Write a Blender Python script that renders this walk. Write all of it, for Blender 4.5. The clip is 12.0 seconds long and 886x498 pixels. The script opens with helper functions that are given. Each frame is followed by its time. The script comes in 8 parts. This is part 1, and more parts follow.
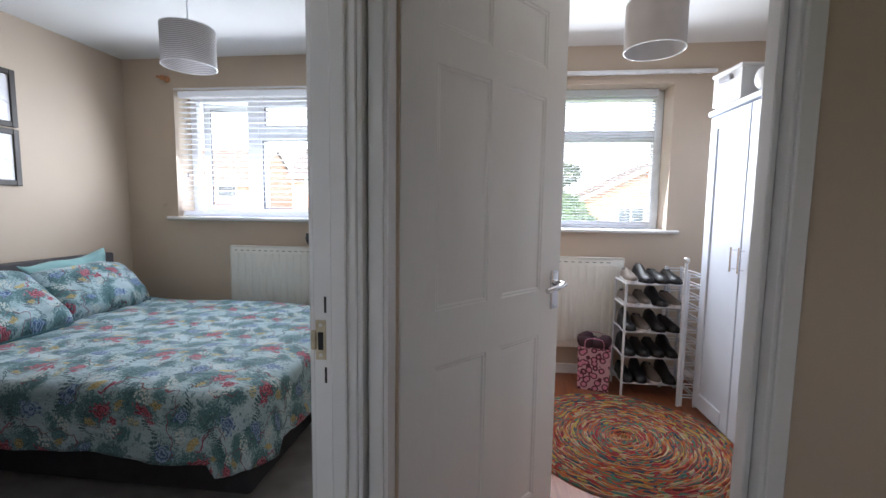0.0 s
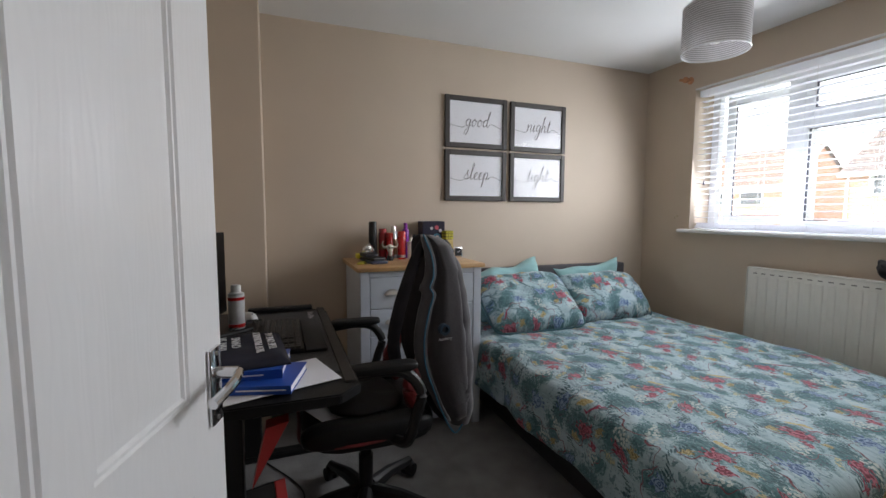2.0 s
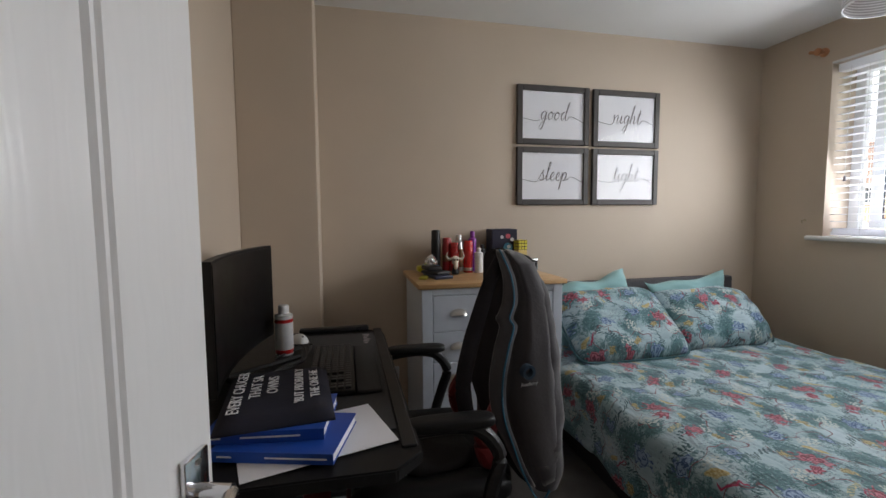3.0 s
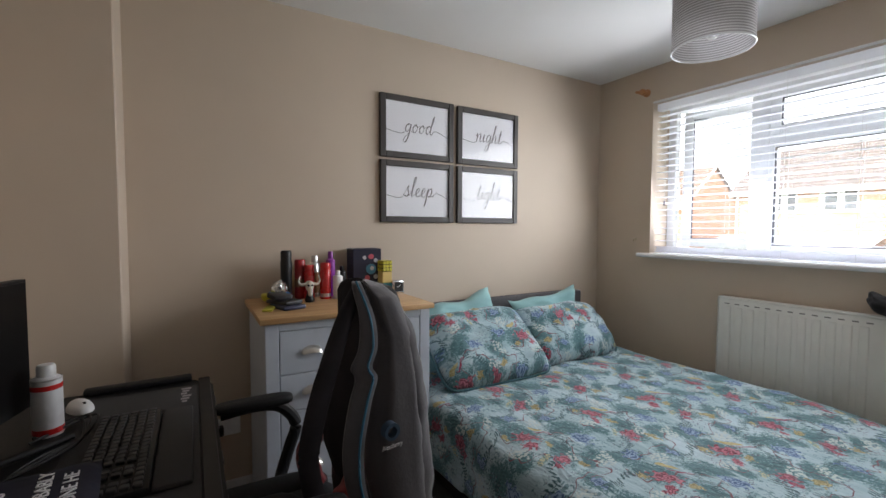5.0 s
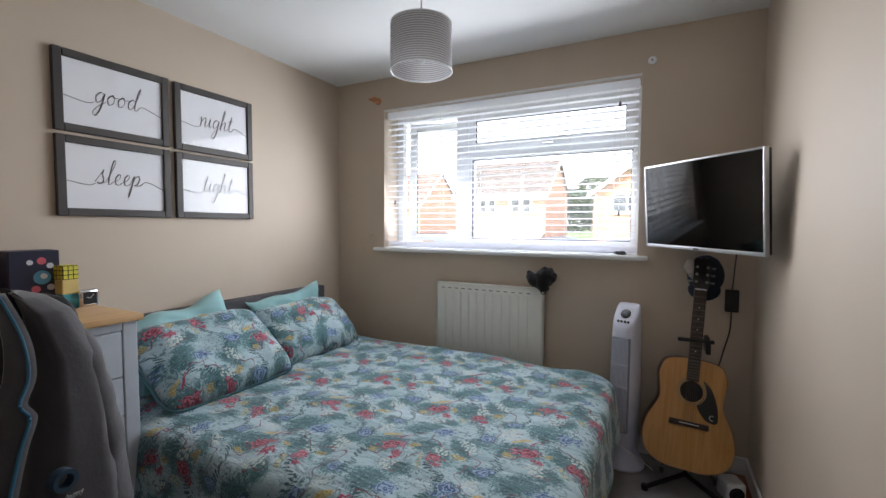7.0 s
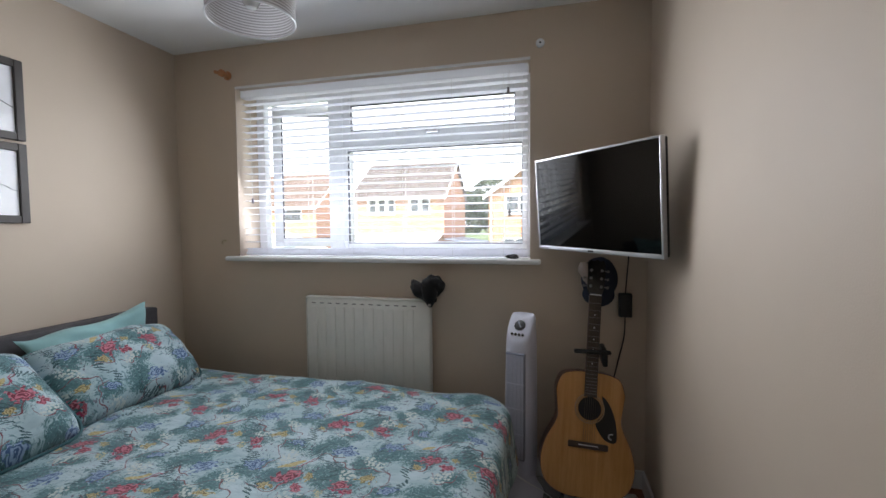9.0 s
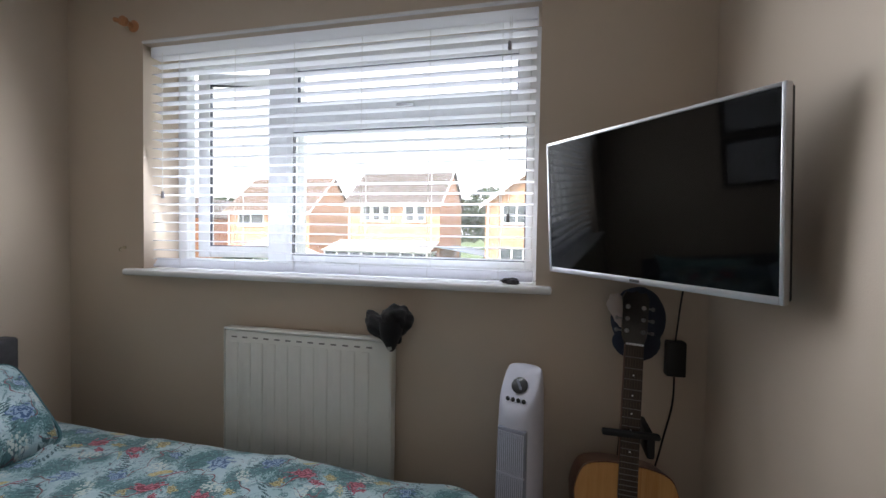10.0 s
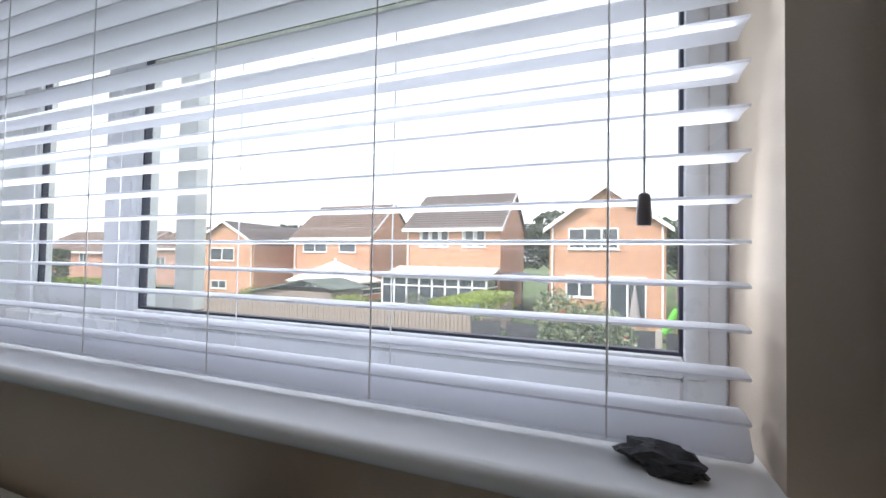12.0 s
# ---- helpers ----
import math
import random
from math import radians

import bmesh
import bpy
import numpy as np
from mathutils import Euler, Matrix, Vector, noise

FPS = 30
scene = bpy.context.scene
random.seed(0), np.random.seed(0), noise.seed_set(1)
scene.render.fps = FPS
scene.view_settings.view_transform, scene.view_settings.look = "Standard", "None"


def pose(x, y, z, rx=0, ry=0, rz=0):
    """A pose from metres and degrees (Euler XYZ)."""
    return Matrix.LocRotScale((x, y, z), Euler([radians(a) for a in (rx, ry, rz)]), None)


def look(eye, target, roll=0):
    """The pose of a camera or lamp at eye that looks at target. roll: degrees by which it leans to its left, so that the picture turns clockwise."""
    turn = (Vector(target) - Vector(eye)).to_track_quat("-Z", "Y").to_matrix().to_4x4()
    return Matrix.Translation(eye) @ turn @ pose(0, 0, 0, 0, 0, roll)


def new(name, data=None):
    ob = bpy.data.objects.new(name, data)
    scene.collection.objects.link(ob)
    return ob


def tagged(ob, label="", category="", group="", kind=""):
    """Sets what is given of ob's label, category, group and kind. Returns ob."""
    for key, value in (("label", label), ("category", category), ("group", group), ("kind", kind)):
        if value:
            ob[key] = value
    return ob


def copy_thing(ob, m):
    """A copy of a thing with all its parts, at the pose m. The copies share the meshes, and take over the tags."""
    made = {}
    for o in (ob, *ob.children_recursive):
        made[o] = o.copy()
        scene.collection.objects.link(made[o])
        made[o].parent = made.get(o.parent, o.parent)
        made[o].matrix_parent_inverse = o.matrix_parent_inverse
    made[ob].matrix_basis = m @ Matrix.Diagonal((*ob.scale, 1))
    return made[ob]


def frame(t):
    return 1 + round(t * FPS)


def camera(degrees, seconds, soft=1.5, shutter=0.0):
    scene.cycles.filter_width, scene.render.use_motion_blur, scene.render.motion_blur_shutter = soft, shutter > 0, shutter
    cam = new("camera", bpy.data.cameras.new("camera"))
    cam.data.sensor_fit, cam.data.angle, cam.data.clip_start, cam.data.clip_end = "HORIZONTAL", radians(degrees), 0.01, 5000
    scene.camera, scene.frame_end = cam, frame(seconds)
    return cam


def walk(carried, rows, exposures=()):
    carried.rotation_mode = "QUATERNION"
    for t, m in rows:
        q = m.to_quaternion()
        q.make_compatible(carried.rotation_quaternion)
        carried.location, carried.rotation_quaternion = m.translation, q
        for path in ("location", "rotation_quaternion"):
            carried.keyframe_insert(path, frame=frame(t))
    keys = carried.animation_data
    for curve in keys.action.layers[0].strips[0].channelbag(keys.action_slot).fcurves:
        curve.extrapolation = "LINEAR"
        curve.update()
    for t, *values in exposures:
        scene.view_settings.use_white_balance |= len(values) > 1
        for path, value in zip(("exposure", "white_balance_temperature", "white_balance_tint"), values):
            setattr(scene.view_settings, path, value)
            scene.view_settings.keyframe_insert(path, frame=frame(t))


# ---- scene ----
cam = camera(92.2, 12.0)
PATH = [
    (0, (0.361, -0.082, 1.233), (0.131, 1.896, 1.047), 0.8),
    (0.5, (0.303, 0.052, 1.245), (-0.658, 1.799, 1.083), 0.3),
    (1, (0.283, 0.187, 1.245), (-1.294, 1.404, 1.068), 0.3),
    (1.5, (0.259, 0.238, 1.251), (-1.543, 1.086, 1.064), 0.4),
    (2, (0.12, 0.291, 1.259), (-1.741, 1.004, 1.089), 0.2),
    (2.5, (-0.047, 0.316, 1.281), (-1.959, 0.88, 1.117), -0.2),
    (2.7, (-0.114, 0.325, 1.275), (-2.059, 0.767, 1.12), -0.4),
    (4.3, (-0.415, 0.446, 1.325), (-2.312, 1.071, 1.219), 0.2),
    (4.5, (-0.417, 0.449, 1.321), (-2.271, 1.193, 1.217), 0.2),
    (5, (-0.405, 0.453, 1.313), (-2.127, 1.465, 1.213), 0.2),
    (5.5, (-0.395, 0.464, 1.309), (-1.968, 1.696, 1.212), 0.0),
    (6, (-0.374, 0.473, 1.31), (-1.785, 1.887, 1.213), 0.0),
    (6.5, (-0.358, 0.479, 1.31), (-1.541, 2.088, 1.204), 0.1),
    (7, (-0.341, 0.485, 1.307), (-1.251, 2.263, 1.199), 0.3),
    (7.5, (-0.343, 0.488, 1.3), (-1.04, 2.36, 1.198), 0.2),
    (7.7, (-0.325, 0.504, 1.295), (-0.946, 2.403, 1.196), 0.1),
    (9.3, (-0.398, 1.109, 1.311), (-0.862, 3.052, 1.212), 0.1),
    (9.5, (-0.43, 1.254, 1.304), (-0.884, 3.2, 1.225), 0.7),
    (10, (-0.429, 1.591, 1.317), (-0.897, 3.535, 1.255), 1.0),
    (10.5, (-0.421, 1.899, 1.291), (-1.019, 3.807, 1.315), 2.2),
    (11, (-0.472, 2.151, 1.275), (-1.153, 4.03, 1.34), 2.6),
    (11.5, (-0.553, 2.441, 1.318), (-1.254, 4.313, 1.368), 2.0),
    (12, (-0.593, 2.724, 1.333), (-1.341, 4.578, 1.387), 1.0),
]
EXPOSURES = [(0, 1.45, 6200, 10), (1.0, 1.6, 6400, 10), (1.5, 1.54, 6500, 10), (2.5, 1.06, 6700, 10), (4.5, 1.28, 6850, 10), (5.5, 1.2, 6500, 10), (7.0, 1.22, 6500, 10), (9.5, 0.86, 6500, 10), (10.5, 0.84, 6500, 10), (11.3, 0.44, 6300, 10), (12, 0.07, 6350, 10)]
walk(cam, [(t, look(eye, target, roll)) for t, eye, target, roll in PATH], EXPOSURES)

# world, sun, exposure
world = bpy.data.worlds.new("world")
scene.world = world
world.use_nodes = True
wn = world.node_tree
sky = wn.nodes.new("ShaderNodeTexSky")
sky.sky_type = "NISHITA"
sky.sun_disc = False
sky.sun_elevation = radians(42)
sky.sun_rotation = radians(207)
sky.dust_density = 4.0
sky.air_density = 1.2
haze = wn.nodes.new("ShaderNodeMixRGB")
haze.inputs[0].default_value = 0.72
haze.inputs[2].default_value = (7.0, 7.1, 7.5, 1)
wn.links.new(sky.outputs[0], haze.inputs[1])
wn.links.new(haze.outputs[0], wn.nodes["Background"].inputs[0])
wn.nodes["Background"].inputs[1].default_value = 0.28
sun_data = bpy.data.lights.new("sun", "SUN")
sun_data.energy, sun_data.angle, sun_data.color = 4.2, radians(10), (1.0, 0.95, 0.88)
sun = new("sun", sun_data)
sun.matrix_world = look((0, 0, 30), (0.35 * 30, 0.62 * 30, 4))


# helpers for meshes
def box(bm, x0, y0, z0, x1, y1, z1, bev=0.0, seg=1, m=None):
    r = bmesh.ops.create_cube(bm, size=1)
    vs = r["verts"]
    for v in vs:
        v.co = Vector((x0 + (v.co.x + .5) * (x1 - x0), y0 + (v.co.y + .5) * (y1 - y0), z0 + (v.co.z + .5) * (z1 - z0)))
    if m is not None:
        bmesh.ops.transform(bm, matrix=m, verts=vs)
    if bev:
        es = list({e for v in vs for e in v.link_edges})
        bmesh.ops.bevel(bm, geom=es, offset=bev, segments=seg, affect="EDGES", profile=0.5)


def cyl(bm, p0, p1, r0, r1=None, n=16, caps=True):
    p0, p1 = Vector(p0), Vector(p1)
    d = p1 - p0
    m = Matrix.Translation((p0 + p1) / 2) @ d.to_track_quat("Z", "Y").to_matrix().to_4x4()
    bmesh.ops.create_cone(bm, segments=n, radius1=r0, radius2=r0 if r1 is None else r1, depth=d.length, cap_ends=caps, cap_tris=False, matrix=m)


def lathe(bm, profile, n=20, m=None, closed=False):
    rings = []
    for r, z in profile:
        ring = []
        for i in range(n):
            a = 2 * math.pi * i / n
            co = Vector((r * math.cos(a), r * math.sin(a), z))
            ring.append(bm.verts.new(m @ co if m else co))
        rings.append(ring)
    for a, b in zip(rings, rings[1:]):
        for i in range(n):
            bm.faces.new((a[i], a[(i + 1) % n], b[(i + 1) % n], b[i]))
    if not closed:
        if profile[0][0] > 1e-4:
            bm.faces.new(rings[0][::-1])
        if profile[-1][0] > 1e-4:
            bm.faces.new(rings[-1])


def tube(bm, pts, r, n=8):
    """A round bar along points."""
    pts = [Vector(p) for p in pts]
    rings = []
    for i, p in enumerate(pts):
        d = (pts[min(i + 1, len(pts) - 1)] - pts[max(i - 1, 0)]).normalized()
        q = d.to_track_quat("Z", "Y")
        rr = r[i] if isinstance(r, (list, tuple)) else r
        rings.append([bm.verts.new(p + q @ Vector((rr * math.cos(2 * math.pi * k / n), rr * math.sin(2 * math.pi * k / n), 0))) for k in range(n)])
    for a, b in zip(rings, rings[1:]):
        for k in range(n):
            bm.faces.new((a[k], a[(k + 1) % n], b[(k + 1) % n], b[k]))
    bm.faces.new(rings[0][::-1])
    bm.faces.new(rings[-1])


def extrude_poly(bm, pts, z0, z1, m=None):
    lo = [bm.verts.new(m @ Vector((x, y, z0)) if m else (x, y, z0)) for x, y in pts]
    hi = [bm.verts.new(m @ Vector((x, y, z1)) if m else (x, y, z1)) for x, y in pts]
    n = len(pts)
    bm.faces.new(lo[::-1])
    bm.faces.new(hi)
    for i in range(n):
        bm.faces.new((lo[i], lo[(i + 1) % n], hi[(i + 1) % n], hi[i]))


def smooth(points, steps=6, closed=False):
    """A Catmull-Rom line through points."""
    P = [Vector(p) for p in points]
    n = len(P)
    out = []
    for i in range(n if closed else n - 1):
        a, b, c, d = (P[(i + k) % n] if closed else P[min(max(i + k, 0), n - 1)] for k in (-1, 0, 1, 2))
        for s in range(steps):
            t = s / steps
            out.append(0.5 * (2 * b + (c - a) * t + (2 * a - 5 * b + 4 * c - d) * t * t + (3 * b - a - 3 * c + d) * t ** 3))
    if not closed:
        out.append(P[-1])
    return out


def mesh_of(name, bm, material, shade=None):
    bmesh.ops.recalc_face_normals(bm, faces=bm.faces)
    me = bpy.data.meshes.new(name)
    bm.to_mesh(me)
    bm.free()
    me.materials.append(material)
    if shade:
        for p in me.polygons:
            p.use_smooth = True
        me.set_sharp_from_angle(angle=radians(shade))
    return me


def part(name, bm, material, parent, label="", shade=35):
    ob = new(name, mesh_of(name, bm, material, shade))
    ob.parent = parent
    if label:
        ob["label"] = label
    return ob


def thing(name, label, category, m=None, group="", kind=""):
    ob = new(name)
    ob.empty_display_size = 0.05
    if m is not None:
        ob.matrix_world = m
    return tagged(ob, label, category, group, kind)


def solid(name, bm, material, label, category, m=None, group="", kind="", shade=35):
    ob = new(name, mesh_of(name, bm, material, shade))
    if m is not None:
        ob.matrix_world = m
    return tagged(ob, label, category, group, kind)


def B():
    return bmesh.new()


def text_mesh(bm, words, size, m, depth=0.0006, align="CENTER", shear=0.0, thin=0.0):
    """Letters as thin solid shapes, lying in the xy plane of m."""
    cu = bpy.data.curves.new("letters", "FONT")
    cu.body, cu.size, cu.extrude, cu.align_x, cu.align_y, cu.shear = words, size, depth, align, "CENTER", shear
    cu.resolution_u = 3
    cu.offset = thin
    ob = bpy.data.objects.new("letters", cu)
    scene.collection.objects.link(ob)
    dg = bpy.context.evaluated_depsgraph_get()
    me = bpy.data.meshes.new_from_object(ob.evaluated_get(dg))
    me.transform(m)
    bm.from_mesh(me)
    bpy.data.objects.remove(ob)
    bpy.data.curves.remove(cu)
    bpy.data.meshes.remove(me)


# materials
def nodes_of(name):
    m = bpy.data.materials.new(name)
    m.use_nodes = True
    return m, m.node_tree.nodes, m.node_tree.links, m.node_tree.nodes["Principled BSDF"]


def plain(name, col, rough=0.5, metal=0.0, var=0.08, scale=12.0, bump=0.0, bscale=200.0, coat=0.0, spec=None, sheen=0.0):
    """Paint, plastic, metal or cloth: a base colour with soft blotches, gloss that varies a little, and a fine relief."""
    m, N, L, b = nodes_of(name)
    tc = N.new("ShaderNodeTexCoord")
    n1 = N.new("ShaderNodeTexNoise")
    n1.inputs["Scale"].default_value, n1.inputs["Detail"].default_value = scale, 6
    L.new(tc.outputs["Object"], n1.inputs["Vector"])
    ramp = N.new("ShaderNodeValToRGB")
    e = ramp.color_ramp.elements
    e[0].position, e[1].position = 0.3, 0.7
    e[0].color = (*[c * (1 - var) for c in col], 1)
    e[1].color = (*[min(c * (1 + var), 1) for c in col], 1)
    L.new(n1.outputs["Fac"], ramp.inputs["Fac"])
    L.new(ramp.outputs["Color"], b.inputs["Base Color"])
    mr = N.new("ShaderNodeMapRange")
    mr.inputs["To Min"].default_value, mr.inputs["To Max"].default_value = max(rough - 0.07, 0.02), min(rough + 0.07, 1)
    L.new(n1.outputs["Fac"], mr.inputs["Value"])
    L.new(mr.outputs["Result"], b.inputs["Roughness"])
    b.inputs["Metallic"].default_value = metal
    if coat:
        b.inputs["Coat Weight"].default_value = coat
    if spec is not None:
        b.inputs["Specular IOR Level"].default_value = spec
    if sheen:
        b.inputs["Sheen Weight"].default_value = sheen
    if bump:
        n2 = N.new("ShaderNodeTexNoise")
        n2.inputs["Scale"].default_value, n2.inputs["Detail"].default_value = bscale, 4
        L.new(tc.outputs["Object"], n2.inputs["Vector"])
        bp = N.new("ShaderNodeBump")
        bp.inputs["Strength"].default_value, bp.inputs["Distance"].default_value = bump, 0.004
        L.new(n2.outputs["Fac"], bp.inputs["Height"])
        L.new(bp.outputs["Normal"], b.inputs["Normal"])
    return m


def wood(name, c1, c2, scale=3.0, axis=0, rough=0.45, ring=14.0, bump=0.15):
    m, N, L, b = nodes_of(name)
    tc = N.new("ShaderNodeTexCoord")
    mp = N.new("ShaderNodeMapping")
    s = [scale * 6] * 3
    s[axis] = scale * 0.4
    mp.inputs["Scale"].default_value = s
    L.new(tc.outputs["Object"], mp.inputs["Vector"])
    n1 = N.new("ShaderNodeTexNoise")
    n1.inputs["Scale"].default_value, n1.inputs["Detail"].default_value, n1.inputs["Distortion"].default_value = 1.6, 9, 1.2
    L.new(mp.outputs["Vector"], n1.inputs["Vector"])
    n2 = N.new("ShaderNodeTexNoise")
    n2.inputs["Scale"].default_value, n2.inputs["Detail"].default_value = ring, 3
    L.new(mp.outputs["Vector"], n2.inputs["Vector"])
    mx = N.new("ShaderNodeMath")
    mx.operation = "MULTIPLY_ADD"
    mx.inputs[1].default_value, mx.inputs[2].default_value = 0.35, 0.0
    L.new(n2.outputs["Fac"], mx.inputs[0])
    ad = N.new("ShaderNodeMath")
    L.new(mx.outputs[0], ad.inputs[0])
    L.new(n1.outputs["Fac"], ad.inputs[1])
    ramp = N.new("ShaderNodeValToRGB")
    e = ramp.color_ramp.elements
    e[0].position, e[1].position = 0.45, 0.9
    e[0].color, e[1].color = (*c1, 1), (*c2, 1)
    L.new(ad.outputs[0], ramp.inputs["Fac"])
    L.new(ramp.outputs["Color"], b.inputs["Base Color"])
    b.inputs["Roughness"].default_value = rough
    bp = N.new("ShaderNodeBump")
    bp.inputs["Strength"].default_value, bp.inputs["Distance"].default_value = bump, 0.002
    L.new(ad.outputs[0], bp.inputs["Height"])
    L.new(bp.outputs["Normal"], b.inputs["Normal"])
    return m


def gloss_glass(name, sheen=0.035, haze_veil=0.0):
    """Clear thin glass: a mirror sheen that grows at grazing angles, else clear, with a white veil that imitates haze.
    """
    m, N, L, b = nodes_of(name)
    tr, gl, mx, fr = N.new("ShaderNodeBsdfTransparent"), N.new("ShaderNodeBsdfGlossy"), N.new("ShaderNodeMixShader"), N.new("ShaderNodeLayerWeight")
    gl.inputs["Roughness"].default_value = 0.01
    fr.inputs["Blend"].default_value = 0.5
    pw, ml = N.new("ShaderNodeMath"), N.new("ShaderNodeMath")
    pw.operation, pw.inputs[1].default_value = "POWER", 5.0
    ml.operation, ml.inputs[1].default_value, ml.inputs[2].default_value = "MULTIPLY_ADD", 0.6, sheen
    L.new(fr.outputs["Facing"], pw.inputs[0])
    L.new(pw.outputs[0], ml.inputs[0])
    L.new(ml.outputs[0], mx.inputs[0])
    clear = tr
    # translucent white mixed in as painted haze that washes out the view outside
    if haze_veil:
        veil_bsdf, clear, n = N.new("ShaderNodeBsdfTranslucent"), N.new("ShaderNodeMixShader"), N.new("ShaderNodeTexNoise")
        veil_bsdf.inputs["Color"].default_value = (0.95, 0.96, 1.0, 1)
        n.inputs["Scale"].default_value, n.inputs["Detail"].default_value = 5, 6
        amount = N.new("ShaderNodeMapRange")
        amount.inputs["To Min"].default_value, amount.inputs["To Max"].default_value = haze_veil * 0.7, haze_veil * 1.3
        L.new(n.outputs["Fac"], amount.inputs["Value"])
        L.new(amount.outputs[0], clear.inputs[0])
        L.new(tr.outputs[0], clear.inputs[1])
        L.new(veil_bsdf.outputs[0], clear.inputs[2])
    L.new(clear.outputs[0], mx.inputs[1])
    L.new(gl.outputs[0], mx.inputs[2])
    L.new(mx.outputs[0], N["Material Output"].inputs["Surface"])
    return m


M_WALL = plain("wall_paint_beige", (0.56, 0.465, 0.37), 0.62, var=0.035, scale=2.2, bump=0.10, bscale=260)
M_CEIL = plain("ceiling_paint_white", (0.80, 0.80, 0.79), 0.85, var=0.03, scale=1.5, bump=0.12, bscale=180)
M_GLOSSW = plain("gloss_white_paint", (0.78, 0.78, 0.78), 0.24, var=0.03, scale=5, bump=0.03, bscale=60)
M_UPVC = plain("white_upvc", (0.80, 0.82, 0.84), 0.28, var=0.02, scale=8)
M_CARPET = plain("grey_carpet", (0.25, 0.243, 0.24), 0.97, var=0.2, scale=9, bump=0.9, bscale=420, spec=0.1, sheen=0.2)
M_GASKET = plain("dark_gasket", (0.055, 0.06, 0.09), 0.5)
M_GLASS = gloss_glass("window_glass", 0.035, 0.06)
M_CHROME = plain("polished_chrome", (0.75, 0.75, 0.77), 0.12, metal=1.0, var=0.04)
M_BRASS = plain("aged_brass", (0.46, 0.40, 0.29), 0.36, metal=1.0, var=0.25, scale=40)
M_BLACK = plain("black_plastic", (0.009, 0.009, 0.010), 0.45, var=0.2, spec=0.35)
M_RAD = plain("radiator_enamel", (0.78, 0.77, 0.72), 0.35, var=0.03)
M_GREYP = plain("grey_painted_wood", (0.50, 0.54, 0.60), 0.5, var=0.04, bump=0.05, bscale=90)
M_OAK = wood("oak_top", (0.42, 0.24, 0.105), (0.60, 0.38, 0.18), 3.0, 1, 0.4)
M_DARKFAB = plain("charcoal_bed_fabric", (0.035, 0.035, 0.04), 0.85, var=0.2, scale=30, bump=0.4, bscale=600)
M_REDWOOD = wood("red_brown_laminate", (0.16, 0.045, 0.02), (0.30, 0.10, 0.045), 2.0, 1, 0.35)

# the place
X0, X1, Y0, Y1, H = -2.65, 0.10, -0.15, 3.16, 2.40
RX0, RX1, RZ0, RZ1 = -2.21, -0.461, 1.12, 2.155      # bedroom window opening
R2X0, R2X1 = 0.45, 1.60                              # second bedroom window opening
OY1 = 3.42


def structure(name, bm, material, label, category, shade=None):
    return solid(name, bm, material, label, category, kind="structure", shade=shade)


bm = B()
box(bm, -2.9, Y0 - 0.2, -0.12, 0.02, OY1, 0.0)
box(bm, -0.06, -2.4, -0.12, 0.02, Y0 - 0.2, 0.0)
structure("floor", bm, M_CARPET, "dark grey short-pile carpet over the bedroom floor", "floor")
bm = B()
box(bm, 0.02, -2.4, -0.12, 2.5, 0.86, 0.0)
structure("floor_landing", bm, M_CARPET, "dark grey carpet on the landing floor", "floor")
bm = B()
box(bm, -2.9, Y0 - 0.2, H, 2.5, OY1, H + 0.12)
box(bm, -0.06, -2.4, H, 2.5, Y0 - 0.2, H + 0.12)
structure("ceiling", bm, M_CEIL, "smooth matt white ceiling", "ceiling")

bm = B()                                             # window wall with two openings
for a, b2, c, d in ((-2.9, RX0, 0, H), (RX0, RX1, 0, RZ0), (RX0, RX1, RZ1, H), (RX1, R2X0, 0, H), (R2X0, R2X1, 0, 1.09), (R2X0, R2X1, 2.135, H), (R2X1, 2.5, 0, H)):
    box(bm, a, Y1, c, b2, OY1, d)
structure("wall_north", bm, M_WALL, "beige painted window wall", "wall")
bm = B()
box(bm, -2.9, Y0 - 0.1, 0, X0, Y1, H)
structure("wall_west", bm, M_WALL, "beige painted bedroom wall", "wall")
bm = B()
box(bm, X0, Y0, 0, X0 + 0.22, 0.215, H, 0.004)
structure("wall_boxing", bm, M_WALL, "beige painted boxed-in corner of the wall", "wall")
bm = B()
box(bm, -2.9, Y0 - 0.2, 0, -0.03, Y0, H)
structure("wall_south", bm, M_WALL, "beige painted back wall of the bedroom", "wall")

DX0, DX1, DY0, DY1, DH = -0.03, 0.07, -0.03, 0.805, 2.0  # first door's lining
bm = B()
box(bm, X1, 0.93, 0, 0.135, Y1, H)
box(bm, DX0 + 0.01, DY1 + 0.03, 0, 0.06, 0.93, H)
box(bm, 0.06, 0.86, 0, 0.10, 0.93, H)
box(bm, DX0 + 0.01, -0.35, 0, 0.06, DY0 - 0.03, H)
box(bm, DX0 + 0.01, DY0 - 0.03, DH + 0.03, 0.06, DY1 + 0.03, H)
structure("wall_east", bm, M_WALL, "beige painted wall between the bedrooms", "wall")
bm = B()                                             # landing wall with the second doorway
box(bm, 0.10, 0.86, DH + 0.03, 0.95, 0.93, H)
box(bm, 0.97, 0.86, 0, 2.5, 0.95, H)
box(bm, 0.95, 0.86, DH + 0.03, 0.97, 0.95, H)
structure("wall_landing_north", bm, M_WALL, "beige painted landing wall", "wall")
bm = B()
box(bm, 2.2, 0.95, 0, 2.5, Y1, H)
structure("wall_second_bedroom_east", bm, M_WALL, "beige painted wall of the second bedroom", "wall")
bm = B()
box(bm, 2.2, -2.2, 0, 2.5, 0.86, H)
